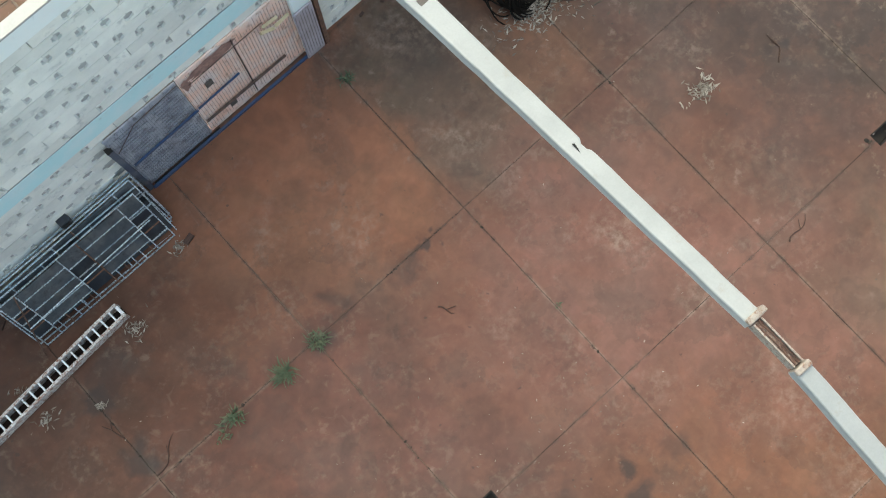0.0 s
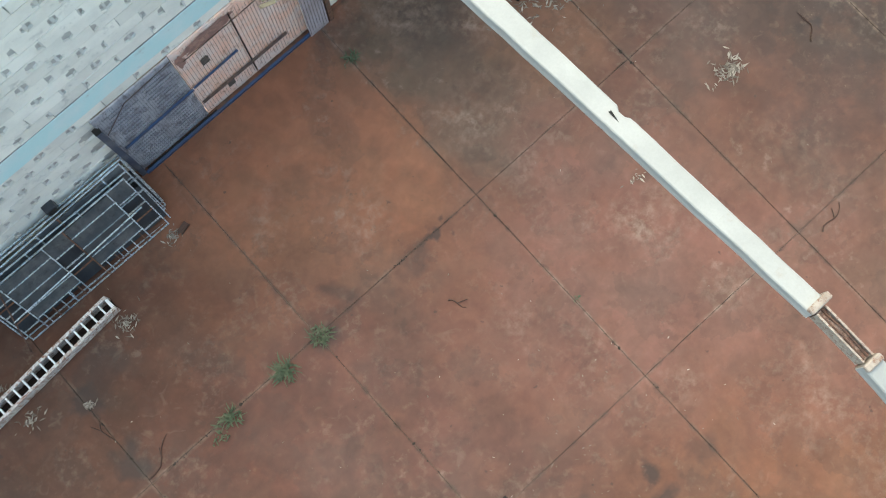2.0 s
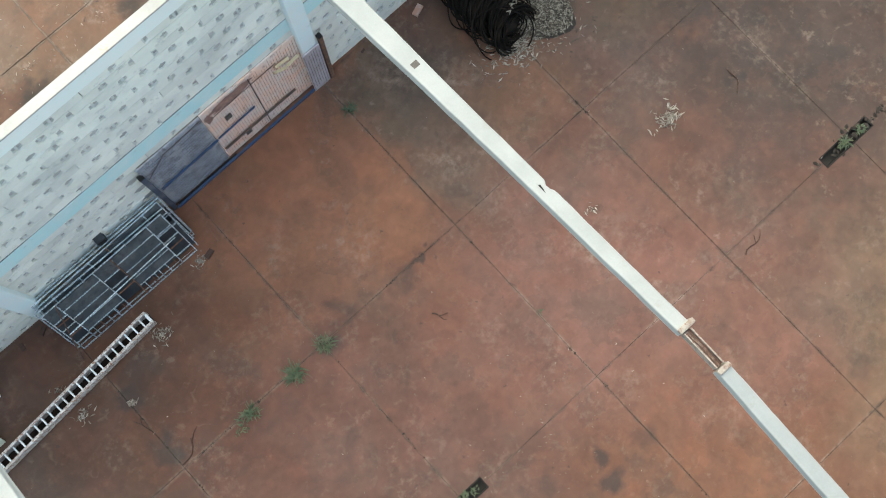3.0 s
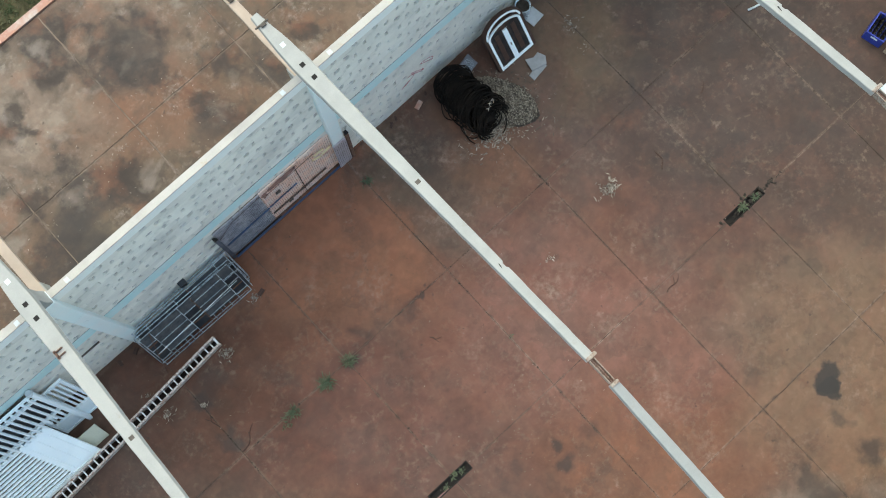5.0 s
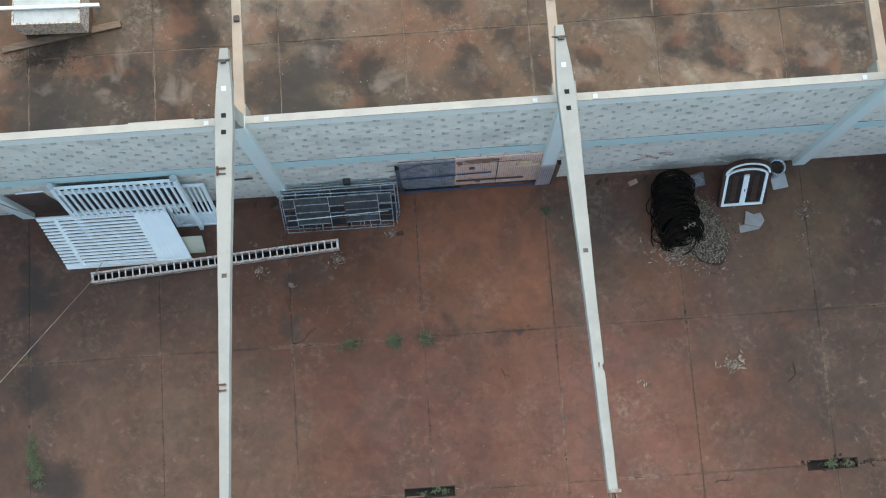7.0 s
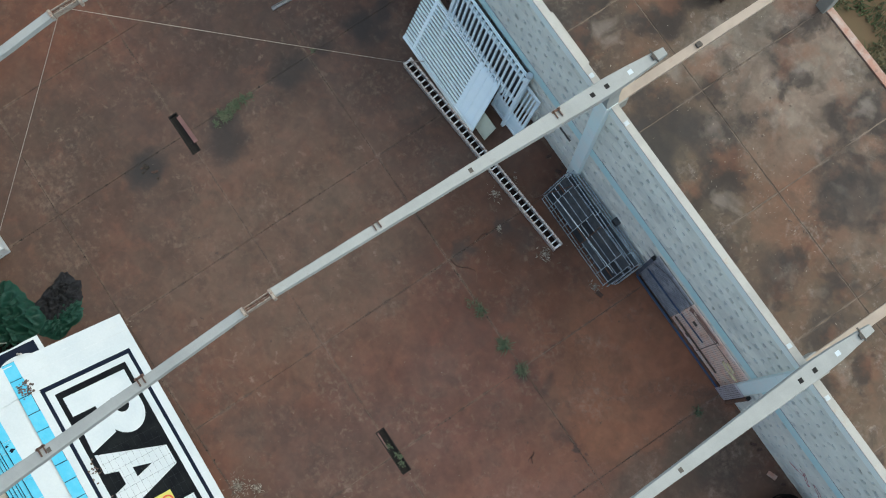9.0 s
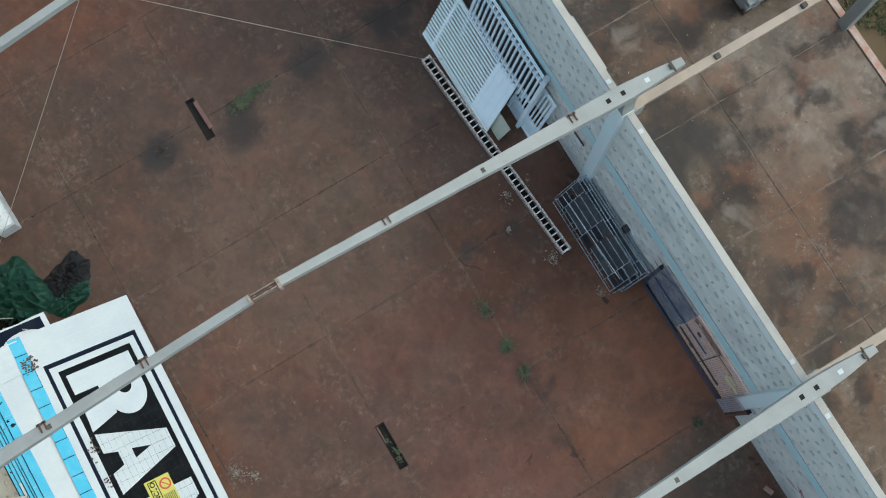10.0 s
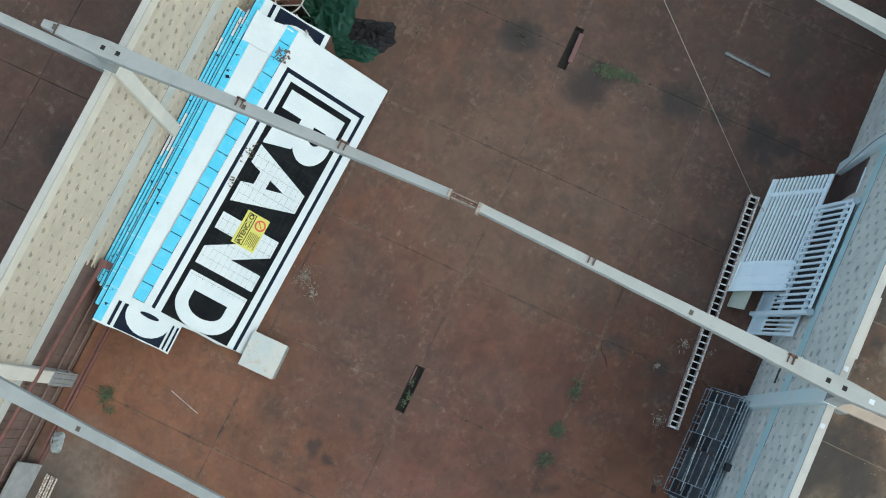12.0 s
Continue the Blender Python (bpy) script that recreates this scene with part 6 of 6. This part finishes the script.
# ---- east part: lamp posts, crates, cloth ----
def lamp_post(label, m, length=1.55):
    """A garden lamp post with a lantern head, lying down; local x from foot to head."""
    t = thing("lamp_post", label, "lamp post", m, "lamp posts lying down")
    bm = lathe([(0.10, 0.0), (0.09, 0.03), (0.055, 0.10), (0.04, 0.28), (0.028, 0.36), (0.026, length - 0.35), (0.04, length - 0.33), (0.03, length - 0.30)], 12)
    bmesh.ops.transform(bm, matrix=pose(0, 0, 0.09, 0, 90, 0), verts=bm.verts)
    part("pole", bm, M_WHITE, t, smooth=True)
    h = length - 0.30
    bm = bmesh.new()
    for k in range(4):
        a = k * math.pi / 2 + 0.78
        c, s = math.cos(a), math.sin(a)
        tube(bm, [(h, 0.03 * c, 0.09 + 0.03 * s), (h + 0.20, 0.11 * c, 0.12 + 0.11 * s), (h + 0.28, 0.03 * c, 0.12 + 0.03 * s)], 0.010, 5)
    part("lantern_frame", bm, M_OLDWHITE, t)
    bm = bmesh.new()
    tube(bm, [(h + 0.20, 0.11 * math.cos(k * 1.5708 + 0.78), 0.12 + 0.11 * math.sin(k * 1.5708 + 0.78)) for k in range(4)], 0.010, 5, True)
    part("lantern_ring", bm, M_OLDWHITE, t)
    bm = lathe([(0.005, h + 0.27), (0.03, h + 0.28), (0.02, h + 0.33), (0.004, h + 0.36)], 8)
    bmesh.ops.transform(bm, matrix=pose(0, 0, 0.12, 0, 90, 0), verts=bm.verts)
    part("finial", bm, M_OLDWHITE, t)
    return t


lamp_post("pale blue garden lamp post with lantern frame lying on the floor", pose(8.14, -1.62, 0.0, 0, 0, 85))
lamp_post("pale blue garden lamp post with lantern frame lying on the floor", pose(8.46, -1.45, 0.0, 0, 0, 80))
lamp_post("cream garden lamp post with lantern frame lying on the floor", pose(-8.75, -11.12, 0.0, 0, 0, 185), 1.30)


def cloth(name, label, category, cx, cy, rx, ry, h, material, seed, turn=0.0, n=52):
    """A crumpled sheet heaped on the floor."""
    bm = bmesh.new()
    grid = []
    for i in range(n + 1):
        row = []
        for j in range(n + 1):
            u, v = 2 * i / n - 1, 2 * j / n - 1
            k = Vector((u * 2.2, v * 2.2, seed * 3.7))
            edge = max(abs(u), abs(v))
            round_off = edge / max(0.001, (abs(u) ** 3.2 + abs(v) ** 3.2) ** (1 / 3.2))
            ragged = 1 + 0.10 * noise.noise(Vector((u * 4.0, v * 4.0, seed + 5.0)))
            wob = 1 + 0.22 * noise.noise(Vector((u * 1.5, v * 1.5, seed)))
            fold = 1.0 - 1.1 * abs(noise.noise(k * 1.1)) - 0.75 * abs(noise.noise(k * 2.3)) - 0.22 * abs(noise.noise(k * 5.7))
            z = 0.008 + h * (1 - edge ** 3) * (0.10 + 1.1 * max(0.0, fold))
            row.append(bm.verts.new((u * rx * wob * round_off * ragged, v * ry * wob * round_off * ragged * (1 - 0.12 * u), max(0.008, z))))
        grid.append(row)
    for i in range(n):
        for j in range(n):
            bm.faces.new((grid[i][j], grid[i + 1][j], grid[i + 1][j + 1], grid[i][j + 1]))
    bmesh.ops.solidify(bm, geom=list(bm.faces), thickness=0.004)
    ob = tagged(part(name, bm, material, None, "", True), label, category)
    ob.matrix_basis = pose(cx, cy, 0.0, 0, 0, turn)
    return ob


cloth("dark_cloth", "crumpled dark brown cloth heap by the wall", "cloth", 7.45, -0.35, 0.45, 0.32, 0.16, M_CHAR, 5, 10)
tagged(part("grey_sheet", boxes((-0.22, 0.22, -0.15, 0.15, 0.0, 0.03), m=pose(7.38, -0.72, 0.0, 0, 0, -8)), M_SLAB), "grey flat sheet on the floor by the cloth", "sheet")
tagged(part("grey_sheet", boxes((-0.1, 0.1, -0.3, 0.3, 0.0, 0.03), m=pose(7.95, -0.25, 0.02, 0, 0, 8)), M_SLAB), "grey flat sheet on the floor by the lamp posts", "sheet")


def crate(m, plastic, label, bottles=True):
    t = thing("bottle_crate", label, "crate", m, "crates")
    w, d, h = 0.25, 0.19, 0.30
    for x in (-w, w - 0.02):
        part("end_wall", boxes((x, x + 0.02, -d, d, 0.0, h)), plastic, t)
    for y in (-d, d - 0.02):
        part("side_wall", boxes((-w + 0.02, w - 0.02, y, y + 0.02, 0.0, h)), plastic, t)
    part("base", boxes((-w + 0.02, w - 0.02, -d + 0.02, d - 0.02, 0.0, 0.02)), plastic, t)
    part("print_bar", boxes((-w - 0.003, -w, -0.07, 0.07, 0.19, 0.25)), M_WHITE, t, "white printed mark")
    if bottles:
        for i in range(6):
            for j in range(4):
                bm = lathe([(0.032, 0.022), (0.034, 0.04), (0.034, 0.17), (0.014, 0.23), (0.014, 0.27), (0.016, 0.285)], 8)
                ob = part("bottle", bm, M_BOTTLE, t, smooth=True)
                ob.matrix_basis = pose(-w + 0.055 + 0.078 * i, -d + 0.055 + 0.09 * j, 0)
    return t


crate(pose(9.22, -5.08, 0, 0, 0, 12), M_CRATE, "blue plastic crate full of brown bottles")
crate(pose(9.30, -5.58, 0, 0, 0, 10), surface("beige_crate", (0.42, 0.36, 0.26), (0.36, 0.3, 0.22), 6.0), "beige plastic crate of bottles beside the blue one")
crate(pose(9.75, -5.10, 0, 0, 0, 6), M_CRATE, "blue plastic crate full of brown bottles")
tu = thing("tube_lamp", "dusty bluish lamp tube with dark end cap on the floor", "tube", pose(7.72, -3.09, 0.027, 0, 0, -16))
bm = lathe([(0.020, 0.0), (0.022, 0.01), (0.022, 0.80), (0.020, 0.81)], 10)
bmesh.ops.transform(bm, matrix=pose(0, 0, 0, 0, 90, 0), verts=bm.verts)
part("tube", bm, surface("dusty_tube_glass", (0.44, 0.50, 0.53), (0.34, 0.39, 0.42), 9.0, 0.4), tu, smooth=True)
bm = lathe([(0.026, 0.812), (0.026, 0.92)], 10)
bmesh.ops.transform(bm, matrix=pose(0, 0, 0, 0, 90, 0), verts=bm.verts)
part("end_cap", bm, M_RUST, tu)
tagged(part("joint_sheet", boxes((5.115, 5.35, -5.95, -5.70, 6.30, 6.32)), surface("pale_blue_offcut", (0.46, 0.56, 0.58), (0.40, 0.48, 0.50), 6.0, 0.6)), "pale sheet offcut fixed at the beam joint", "sheet")

# ---- west part, by the south wall ----
cloth("green_tarpaulin", "crumpled dark green tarpaulin heaped on the floor", "tarpaulin", -8.78, -10.52, 0.66, 0.56, 0.34, M_GREEN, 1, 20)
cloth("green_tarpaulin", "spread edge of dark green tarpaulin on the floor", "tarpaulin", -8.22, -9.62, 0.26, 0.48, 0.14, M_GREEN, 2, 20)
cloth("charcoal_cloth", "crumpled charcoal cloth lying beside the tarpaulin", "cloth", -8.58, -9.47, 0.34, 0.46, 0.22, M_CHAR, 3, 15)
cloth("black_sheeting", "black plastic sheeting bunched behind the sign panels", "sheeting", -8.15, -10.9, 0.40, 0.55, 0.14, M_BLACK, 4, 5)
M_CHAIRTUBE = surface("grey_enamel_tube", (0.42, 0.42, 0.41), (0.33, 0.32, 0.31), 9.0, 0.5, dirt=(0.25, 0.16, 0.11), dirt_at=(0.60, 0.72))
ring_t = thing("chair_base", "greyish white round tubular chair back lying against the cloth", "chair part", pose(-8.50, -11.2, 0.44, 12, -8, 20) @ Matrix.Scale(1.12, 4))
bm = bmesh.new()
tube(bm, [(0.34 * math.cos(k * 0.2618), 0.27 * math.sin(k * 0.2618), 0) for k in range(24)], 0.016, 6, True)
part("hoop", bm, M_CHAIRTUBE, ring_t, "white tubular hoop")
for x in (-0.18, -0.06, 0.06, 0.18):
    bm = bmesh.new()
    w = 0.27 * math.sqrt(1 - (x / 0.34) ** 2)
    tube(bm, [(x, -w, 0), (x, w, 0)], 0.013, 6)
    part("bar", bm, M_CHAIRTUBE, ring_t)
for a in (60, 200, 320):
    bm = bmesh.new()
    c, s = math.cos(radians(a)), math.sin(radians(a))
    tube(bm, [(0.33 * c, 0.26 * s, 0), (0.38 * c, 0.31 * s, -0.37)], 0.012, 6)
    part("leg", bm, M_CHAIRTUBE, ring_t)
tagged(part("white_pole", bar((-8.25, -10.95, 0.30), (-7.80, -10.38, 1.02), 0.03), M_OLDWHITE), "thin white pole propped on the sign panels", "pole")
m, L = leaning(-10.36, -11.28, -11.66, 0.86)
door = thing("laminate_counter", "maroon laminate counter panel with a round hole leaning on the wall", "panel", m)
bm = bmesh.new()
box(bm, 0.0, 1.27, 0.40, L, 0.0, 0.03)
box(bm, 1.57, 1.86, 0.40, L, 0.0, 0.03)
hole = arc(1.42, 0.64, 0.135, 0.105, 0, 360, 24)[:-1]
rim = [(1.42 + 0.15 * max(-1, min(1, 1.5 * math.cos(radians(15 * k)))), 0.64 + (L - 0.64 if math.sin(radians(15 * k)) > 0 else 0.24) * max(-1, min(1, 1.5 * math.sin(radians(15 * k))))) for k in range(24)]
for k in range(24):
    n = (k + 1) % 24
    prism(bm, [hole[k], rim[k], rim[n], hole[n]], 0.0, 0.03)
part("board", bm, M_BROWN, door)
bm = bmesh.new()
prism(bm, arc(1.42, 0.64, 0.134, 0.104, 0, 360, 24)[:-1], 0.0, 0.006)
part("hole", bm, M_DARK, door, "dark round cut-out hole")
part("front_board", boxes((0.10, 0.85, 0.02, 0.38, 0.0, 0.05)), M_BROWN, door)
part("front_board", boxes((1.30, 1.86, 0.02, 0.38, 0.0, 0.02)), M_BROWN, door)
rub = cloth("grey_rubble_sack", "torn pale sack by the maroon panel", "sack", -9.05, -11.15, 0.22, 0.22, 0.14, M_SLAB, 9, 0, 18)
fr = thing("cooler_door", "weathered white door frame with a dark inset panel, lying tilted", "door", pose(-10.52, -11.45, 0.28, 16, 0, 62))
part("frame", boxes((-0.28, 0.28, -0.46, -0.36, 0.0, 0.08), (-0.28, 0.28, 0.36, 0.46, 0.0, 0.08), (-0.28, -0.18, -0.36, 0.36, 0.0, 0.08), (0.18, 0.28, -0.36, 0.36, 0.0, 0.08)), M_OLDWHITE, fr)
part("inset", boxes((-0.18, 0.18, -0.36, 0.36, 0.0, 0.05)), M_CHAR, fr, "dark dusty inset")
part("support", boxes((-0.25, 0.25, -0.3, 0.3, -0.30, -0.01)), M_SLAB, fr)
part("handle", boxes((-0.03, 0.03, -0.12, 0.12, 0.051, 0.07)), M_OLDWHITE, fr)
M_LOCKER = surface("grubby_white_enamel", (0.56, 0.60, 0.61), (0.47, 0.50, 0.50), 5.0, 0.6, dirt=(0.22, 0.19, 0.16), dirt_at=(0.54, 0.70))
wb = thing("white_locker", "white painted steel locker lying on its back, lid worn", "locker", pose(-10.52, -10.03, 0, 0, 0, 2))
bm = boxes((-0.62, 0.62, -0.19, 0.19, 0.0, 0.40))
soften(bm, 0.01, 1)
part("body", bm, M_LOCKER, wb)
bm = boxes((-0.40, 0.60, -0.18, 0.17, 0.401, 0.44))
soften(bm, 0.008, 1)
part("door", bm, M_LOCKER, wb, "stained white door")
bm = boxes((-0.62, -0.42, -0.17, 0.13, 0.401, 0.47))
soften(bm, 0.008, 1)
part("head", bm, M_LOCKER, wb)
bb = thing("maroon_box", "dull maroon wooden box on the floor", "box", pose(-11.27, -10.58, 0, 0, 0, 4))
part("body", boxes((-0.18, 0.18, -0.235, 0.235, 0.0, 0.28)), M_BROWN, bb)
part("lid", boxes((-0.19, 0.19, -0.245, 0.245, 0.281, 0.30)), M_BROWN, bb)
part("edge_strip", boxes((-0.19, 0.19, 0.247, 0.260, 0.23, 0.305)), M_OLDWHITE, bb, "pale worn edge")
ot = thing("stained_table", "mould-stained white tabletop on a low base", "table", pose(-11.6, -11.3, 0, 0, 0, 12))
part("top", boxes((-0.45, 0.45, -0.32, 0.32, 0.26, 0.30)), surface("mouldy_white", (0.5, 0.48, 0.44), (0.05, 0.05, 0.05), 5.0, 0.8, spread=(0.46, 0.54)), ot)
for x in (-0.4, 0.4):
    for y in (-0.28, 0.28):
        part("leg", boxes((x - 0.02, x + 0.02, y - 0.02, y + 0.02, 0.0, 0.259)), M_OLDWHITE, ot)
tagged(part("white_board", boxes((-0.17, 0.17, -0.1, 0.1, 0.0, 0.03), m=pose(-11.3, -11.02, 0.31, 0, 0, 30)), M_WHITE), "pale board lying across the tabletop", "board")

# channel strip on the floor
M_DULL = surface("dull_steel", (0.20, 0.21, 0.22), (0.13, 0.13, 0.13), 8.0, 0.5, metal=0.5)
st = thing("steel_channel", "dull steel channel lying on the floor", "channel", pose(-11.2, -2.46, 0, 0, 0, 86))
part("web", boxes((-0.49, 0.49, -0.04, 0.04, 0.0, 0.006)), M_DULL, st)
for y in (-0.04, 0.034):
    part("flange", boxes((-0.49, 0.49, y, y + 0.006, 0.006, 0.04)), M_DULL, st)
tagged(part("thin_stick", bar((-0.62, -9.87, 0.008), (-0.45, -9.22, 0.008), 0.009), M_CLAD), "thin pale stick on the floor", "stick")

# ---- ropes ----
TIE = Vector((-10.07, -5.93, 6.62))
for end, sag in (((-8.75, -1.42, 0.22), 0.03), ((-8.22, -11.45, 0.9), 0.02)):
    e = Vector(end)
    bm = bmesh.new()
    tube(bm, [TIE.lerp(e, k / 16) - Vector((0, 0, sag * 4 * (k / 16) * (1 - k / 16))) for k in range(17)], 0.005, 5)
    tagged(part("rope", bm, M_ROPE), "thin pale rope stretched down from the roof beam", "rope", "ropes")
bm = bmesh.new()
tube(bm, [(-8.75, -1.42, 0.22), (-8.65, -1.25, 0.24), (-8.55, -1.05, 0.14)], 0.007, 5)
tagged(part("rope_end", bm, M_ROPE), "loose rope end tied round the ladder", "rope", "ropes")
bm = bmesh.new()
tube(bm, [(-9.98, -0.065, 4.4), (-9.75, -0.25, 2.6), (-9.45, -0.30, 1.15)], 0.010, 5)
tagged(part("rope", bm, M_ROPE), "pale rope hanging from the column to the gates", "rope", "ropes")

# ---- south wall gate ----
gs = thing("sheet_gate", "rusty maroon sheet gate in the south wall opening", "gate", pose(0, 0, 0))
M_MAROON = surface("maroon_gate_sheet", (0.165, 0.112, 0.096), (0.12, 0.08, 0.068), 2.5, 0.75, dirt=(0.06, 0.045, 0.04))
M_REDRAIL = surface("dull_red_steel", (0.155, 0.068, 0.058), (0.11, 0.06, 0.055), 7.0, 0.75, dirt=(0.09, 0.06, 0.05))
for x0, x1 in ((-2.18, -0.14), (0.14, 2.88)):
    sheet_leaf("leaf", x0, x1, 0.03, 2.15, BACK_Y - 0.02, M_MAROON, gs, "dark maroon ribbed sheet leaf", 1, 0.17)
part("top_rail", bar((-2.25, -11.60, 1.72), (1.6, -11.62, 2.12), 0.055), M_REDRAIL, gs, "dull red top rail")
part("rail", bar((-2.18, -11.69, 0.95), (2.88, -11.69, 1.0), 0.028), M_MAROON, gs)
part("rail", bar((-2.18, -11.69, 0.42), (2.88, -11.69, 0.45), 0.028), M_MAROON, gs)
for y in (-11.57, -11.49):
    part("bottom_rail", boxes((-2.2, 2.9, y, y + 0.045, 0.0, 0.05)), M_REDRAIL, gs, "dull maroon bottom rail")
part("stub_post", boxes((-2.30, -2.16, -11.66, -11.52, 0.0, 1.74)), M_REDRAIL, gs, "brown square gate post")
cs = thing("column_cladding", "pale grey sheet round the foot of the column", "cladding", pose(0, 0, 0))
sheet_leaf("sheet", -0.14, 0.14, 0.0, 1.25, BACK_Y + 0.125, M_SLAB, cs, "pale grey sheet", 1, 0.09)
cloth("rag_bundle", "bundle of pale blue and white rags on the floor", "rags", 1.15, -11.38, 0.20, 0.12, 0.14, M_SIGNW, 12, 15, 20)
tagged(part("cement_board", boxes((-0.45, 0.45, -0.02, 0.02, 0.0, 0.75), m=pose(2.1, -11.45, 0.0, 14, 0, 0)), M_SLAB), "grey flat panel leaning in the corner", "panel")
for k in range(5):
    bm = bmesh.new()
    tube(bm, [(1.75, -11.26 + 0.05 * k, 0.03 + 0.03 * (k % 2)), (2.55, -11.22 + 0.05 * k, 0.03 + 0.03 * (k % 2))], 0.018, 8)
    tagged(part("pipe", bm, M_OLDWHITE), "old white plastic pipe lying on the floor", "pipe", "pipes")

# ---- yard: pallets of pavers, grass ----
def paver_stack(m, nx, ny, layers, label):
    t = thing("paver_stack", label, "pavers", m, "stacks of pavers")
    w, d, h = 0.24, 0.19, 0.11
    me = mesh_of("paver", boxes((-w / 2 + 0.004, w / 2 - 0.004, -d / 2 + 0.004, d / 2 - 0.004, 0.004, h)), M_PAVER)
    r = random.Random(nx * 10 + ny)
    for i in range(nx):
        for j in range(ny):
            off = w / 2 if j % 2 else 0
            piece("paver", me, t, pose((i - nx / 2) * w + off + r.uniform(-0.01, 0.01), (j - ny / 2 + 0.5) * d, (layers - 1) * h + 0.10 + r.uniform(-0.004, 0.004), 0, 0, r.uniform(-2, 2)))
    core = bmesh.new()
    for k in range(layers - 1):
        for i in range(nx):
            for j in (0, ny - 1):
                x = (i - nx / 2) * w + (w / 2 if (j + k) % 2 else 0)
                y = (j - ny / 2 + 0.5) * d
                box(core, x - w / 2 + 0.005, x + w / 2 - 0.005, y - d / 2 + 0.004, y + d / 2 - 0.004, 0.10 + k * h + 0.004, 0.10 + k * h + h)
        for j in range(1, ny - 1):
            for i in (0, nx - 1):
                x = (i - nx / 2) * w + (w / 2 if (j + k) % 2 else 0)
                y = (j - ny / 2 + 0.5) * d
                box(core, x - w / 2 + 0.005, x + w / 2 - 0.005, y - d / 2 + 0.004, y + d / 2 - 0.004, 0.10 + k * h + 0.004, 0.10 + k * h + h)
    tagged(part("lower_pavers", core, M_PAVER, t), kind="stuff")
    for y in (-ny * d / 2, -0.05, ny * d / 2 - 0.1):
        part("pallet_plank", boxes((-nx * w / 2 - 0.1, nx * w / 2 - 0.02, y, y + 0.1, -0.005, 0.095)), M_WOOD, t)
    return t


paver_stack(pose(-6.85, 5.14, 0.0, 0, 0, 1), 5, 6, 5, "stack of grey concrete pavers on a pallet")
wbn = thing("trough", "pale grey metal trough standing on the yard", "trough", pose(-9.36, 3.95, 0, 0, 0, -2))
part("side", boxes((-0.66, 0.66, -0.36, -0.33, 0.25, 0.78)), M_OLDWHITE, wbn)
part("side", boxes((-0.66, 0.66, 0.33, 0.36, 0.25, 0.78)), M_OLDWHITE, wbn)
part("bottom", boxes((-0.66, 0.66, -0.33, 0.33, 0.22, 0.249)), M_SLAB, wbn)
for x in (-0.66, 0.63):
    part("end", boxes((x, x + 0.03, -0.33, 0.33, 0.25, 0.78)), M_OLDWHITE, wbn)
    part("trestle", boxes((x, x + 0.03, -0.30, 0.30, -0.01, 0.219)), M_RUST, wbn)
part("cover", boxes((-0.625, 0.625, -0.325, 0.325, 0.735, 0.765)), M_OLDBOARD, wbn, "grey board covering the trough")
part("rim_bar", boxes((-0.95, 1.05, -0.06, 0.0, 0.79, 0.85)), M_WHITE, wbn, "long white bar across the trough")
tagged(part("yard_plank", bar((-10.5, 3.42, 0.03), (-8.13, 3.80, 0.03), 0.14, 0.05), surface("grey_weathered_timber", (0.17, 0.125, 0.092), (0.10, 0.075, 0.058), 5.0, 0.9, stretch=(1, 6, 1))), "long dark weathered plank lying on the yard", "plank")
scatter("rubble_spill", "spill of earth and pale pebbles by the plank", "rubble", -9.8, 3.15, 0.9, 0.35, 500, 0.06, M_LITTER, 31, 0.05)
tagged(sheet_leaf("recess_sheet", -9.85, -9.15, 0.0, 1.62, 0.03, M_MAROON, None), "dark maroon sheet fixed to the wall foot", "sheet")
tagged(part("white_rod", bar((-9.57, 0.0, 1.80), (-9.02, -0.02, 1.92), 0.02), M_WHITE), "thin white rod on the wall above the gates", "rod")
bm = bmesh.new()
r = random.Random(5)
verts, faces = [], []
for _ in range(9000):
    x, y = r.uniform(-10, 3), 6.42 + abs(r.gauss(0, 1.6))
    if noise.noise(Vector((x * 0.8, y * 0.8, 3))) < -0.15:
        continue
    a, h, w = r.uniform(0, 6.3), r.uniform(0.06, 0.22), r.uniform(0.01, 0.03)
    k = len(verts)
    c, s = math.cos(a), math.sin(a)
    verts += [(x - w * s, y + w * c, -0.30), (x + w * s, y - w * c, -0.30), (x + c * h * 0.8, y + s * h * 0.8, -0.30 + h)]
    faces.append((k, k + 1, k + 2))
bm.free()
me = bpy.data.meshes.new("grass")
me.from_pydata(verts, [], faces)
me.materials.append(M_GRASS)
tagged(new("grass", me), "rough tufts of grass beyond the kerb", "grass", kind="stuff")
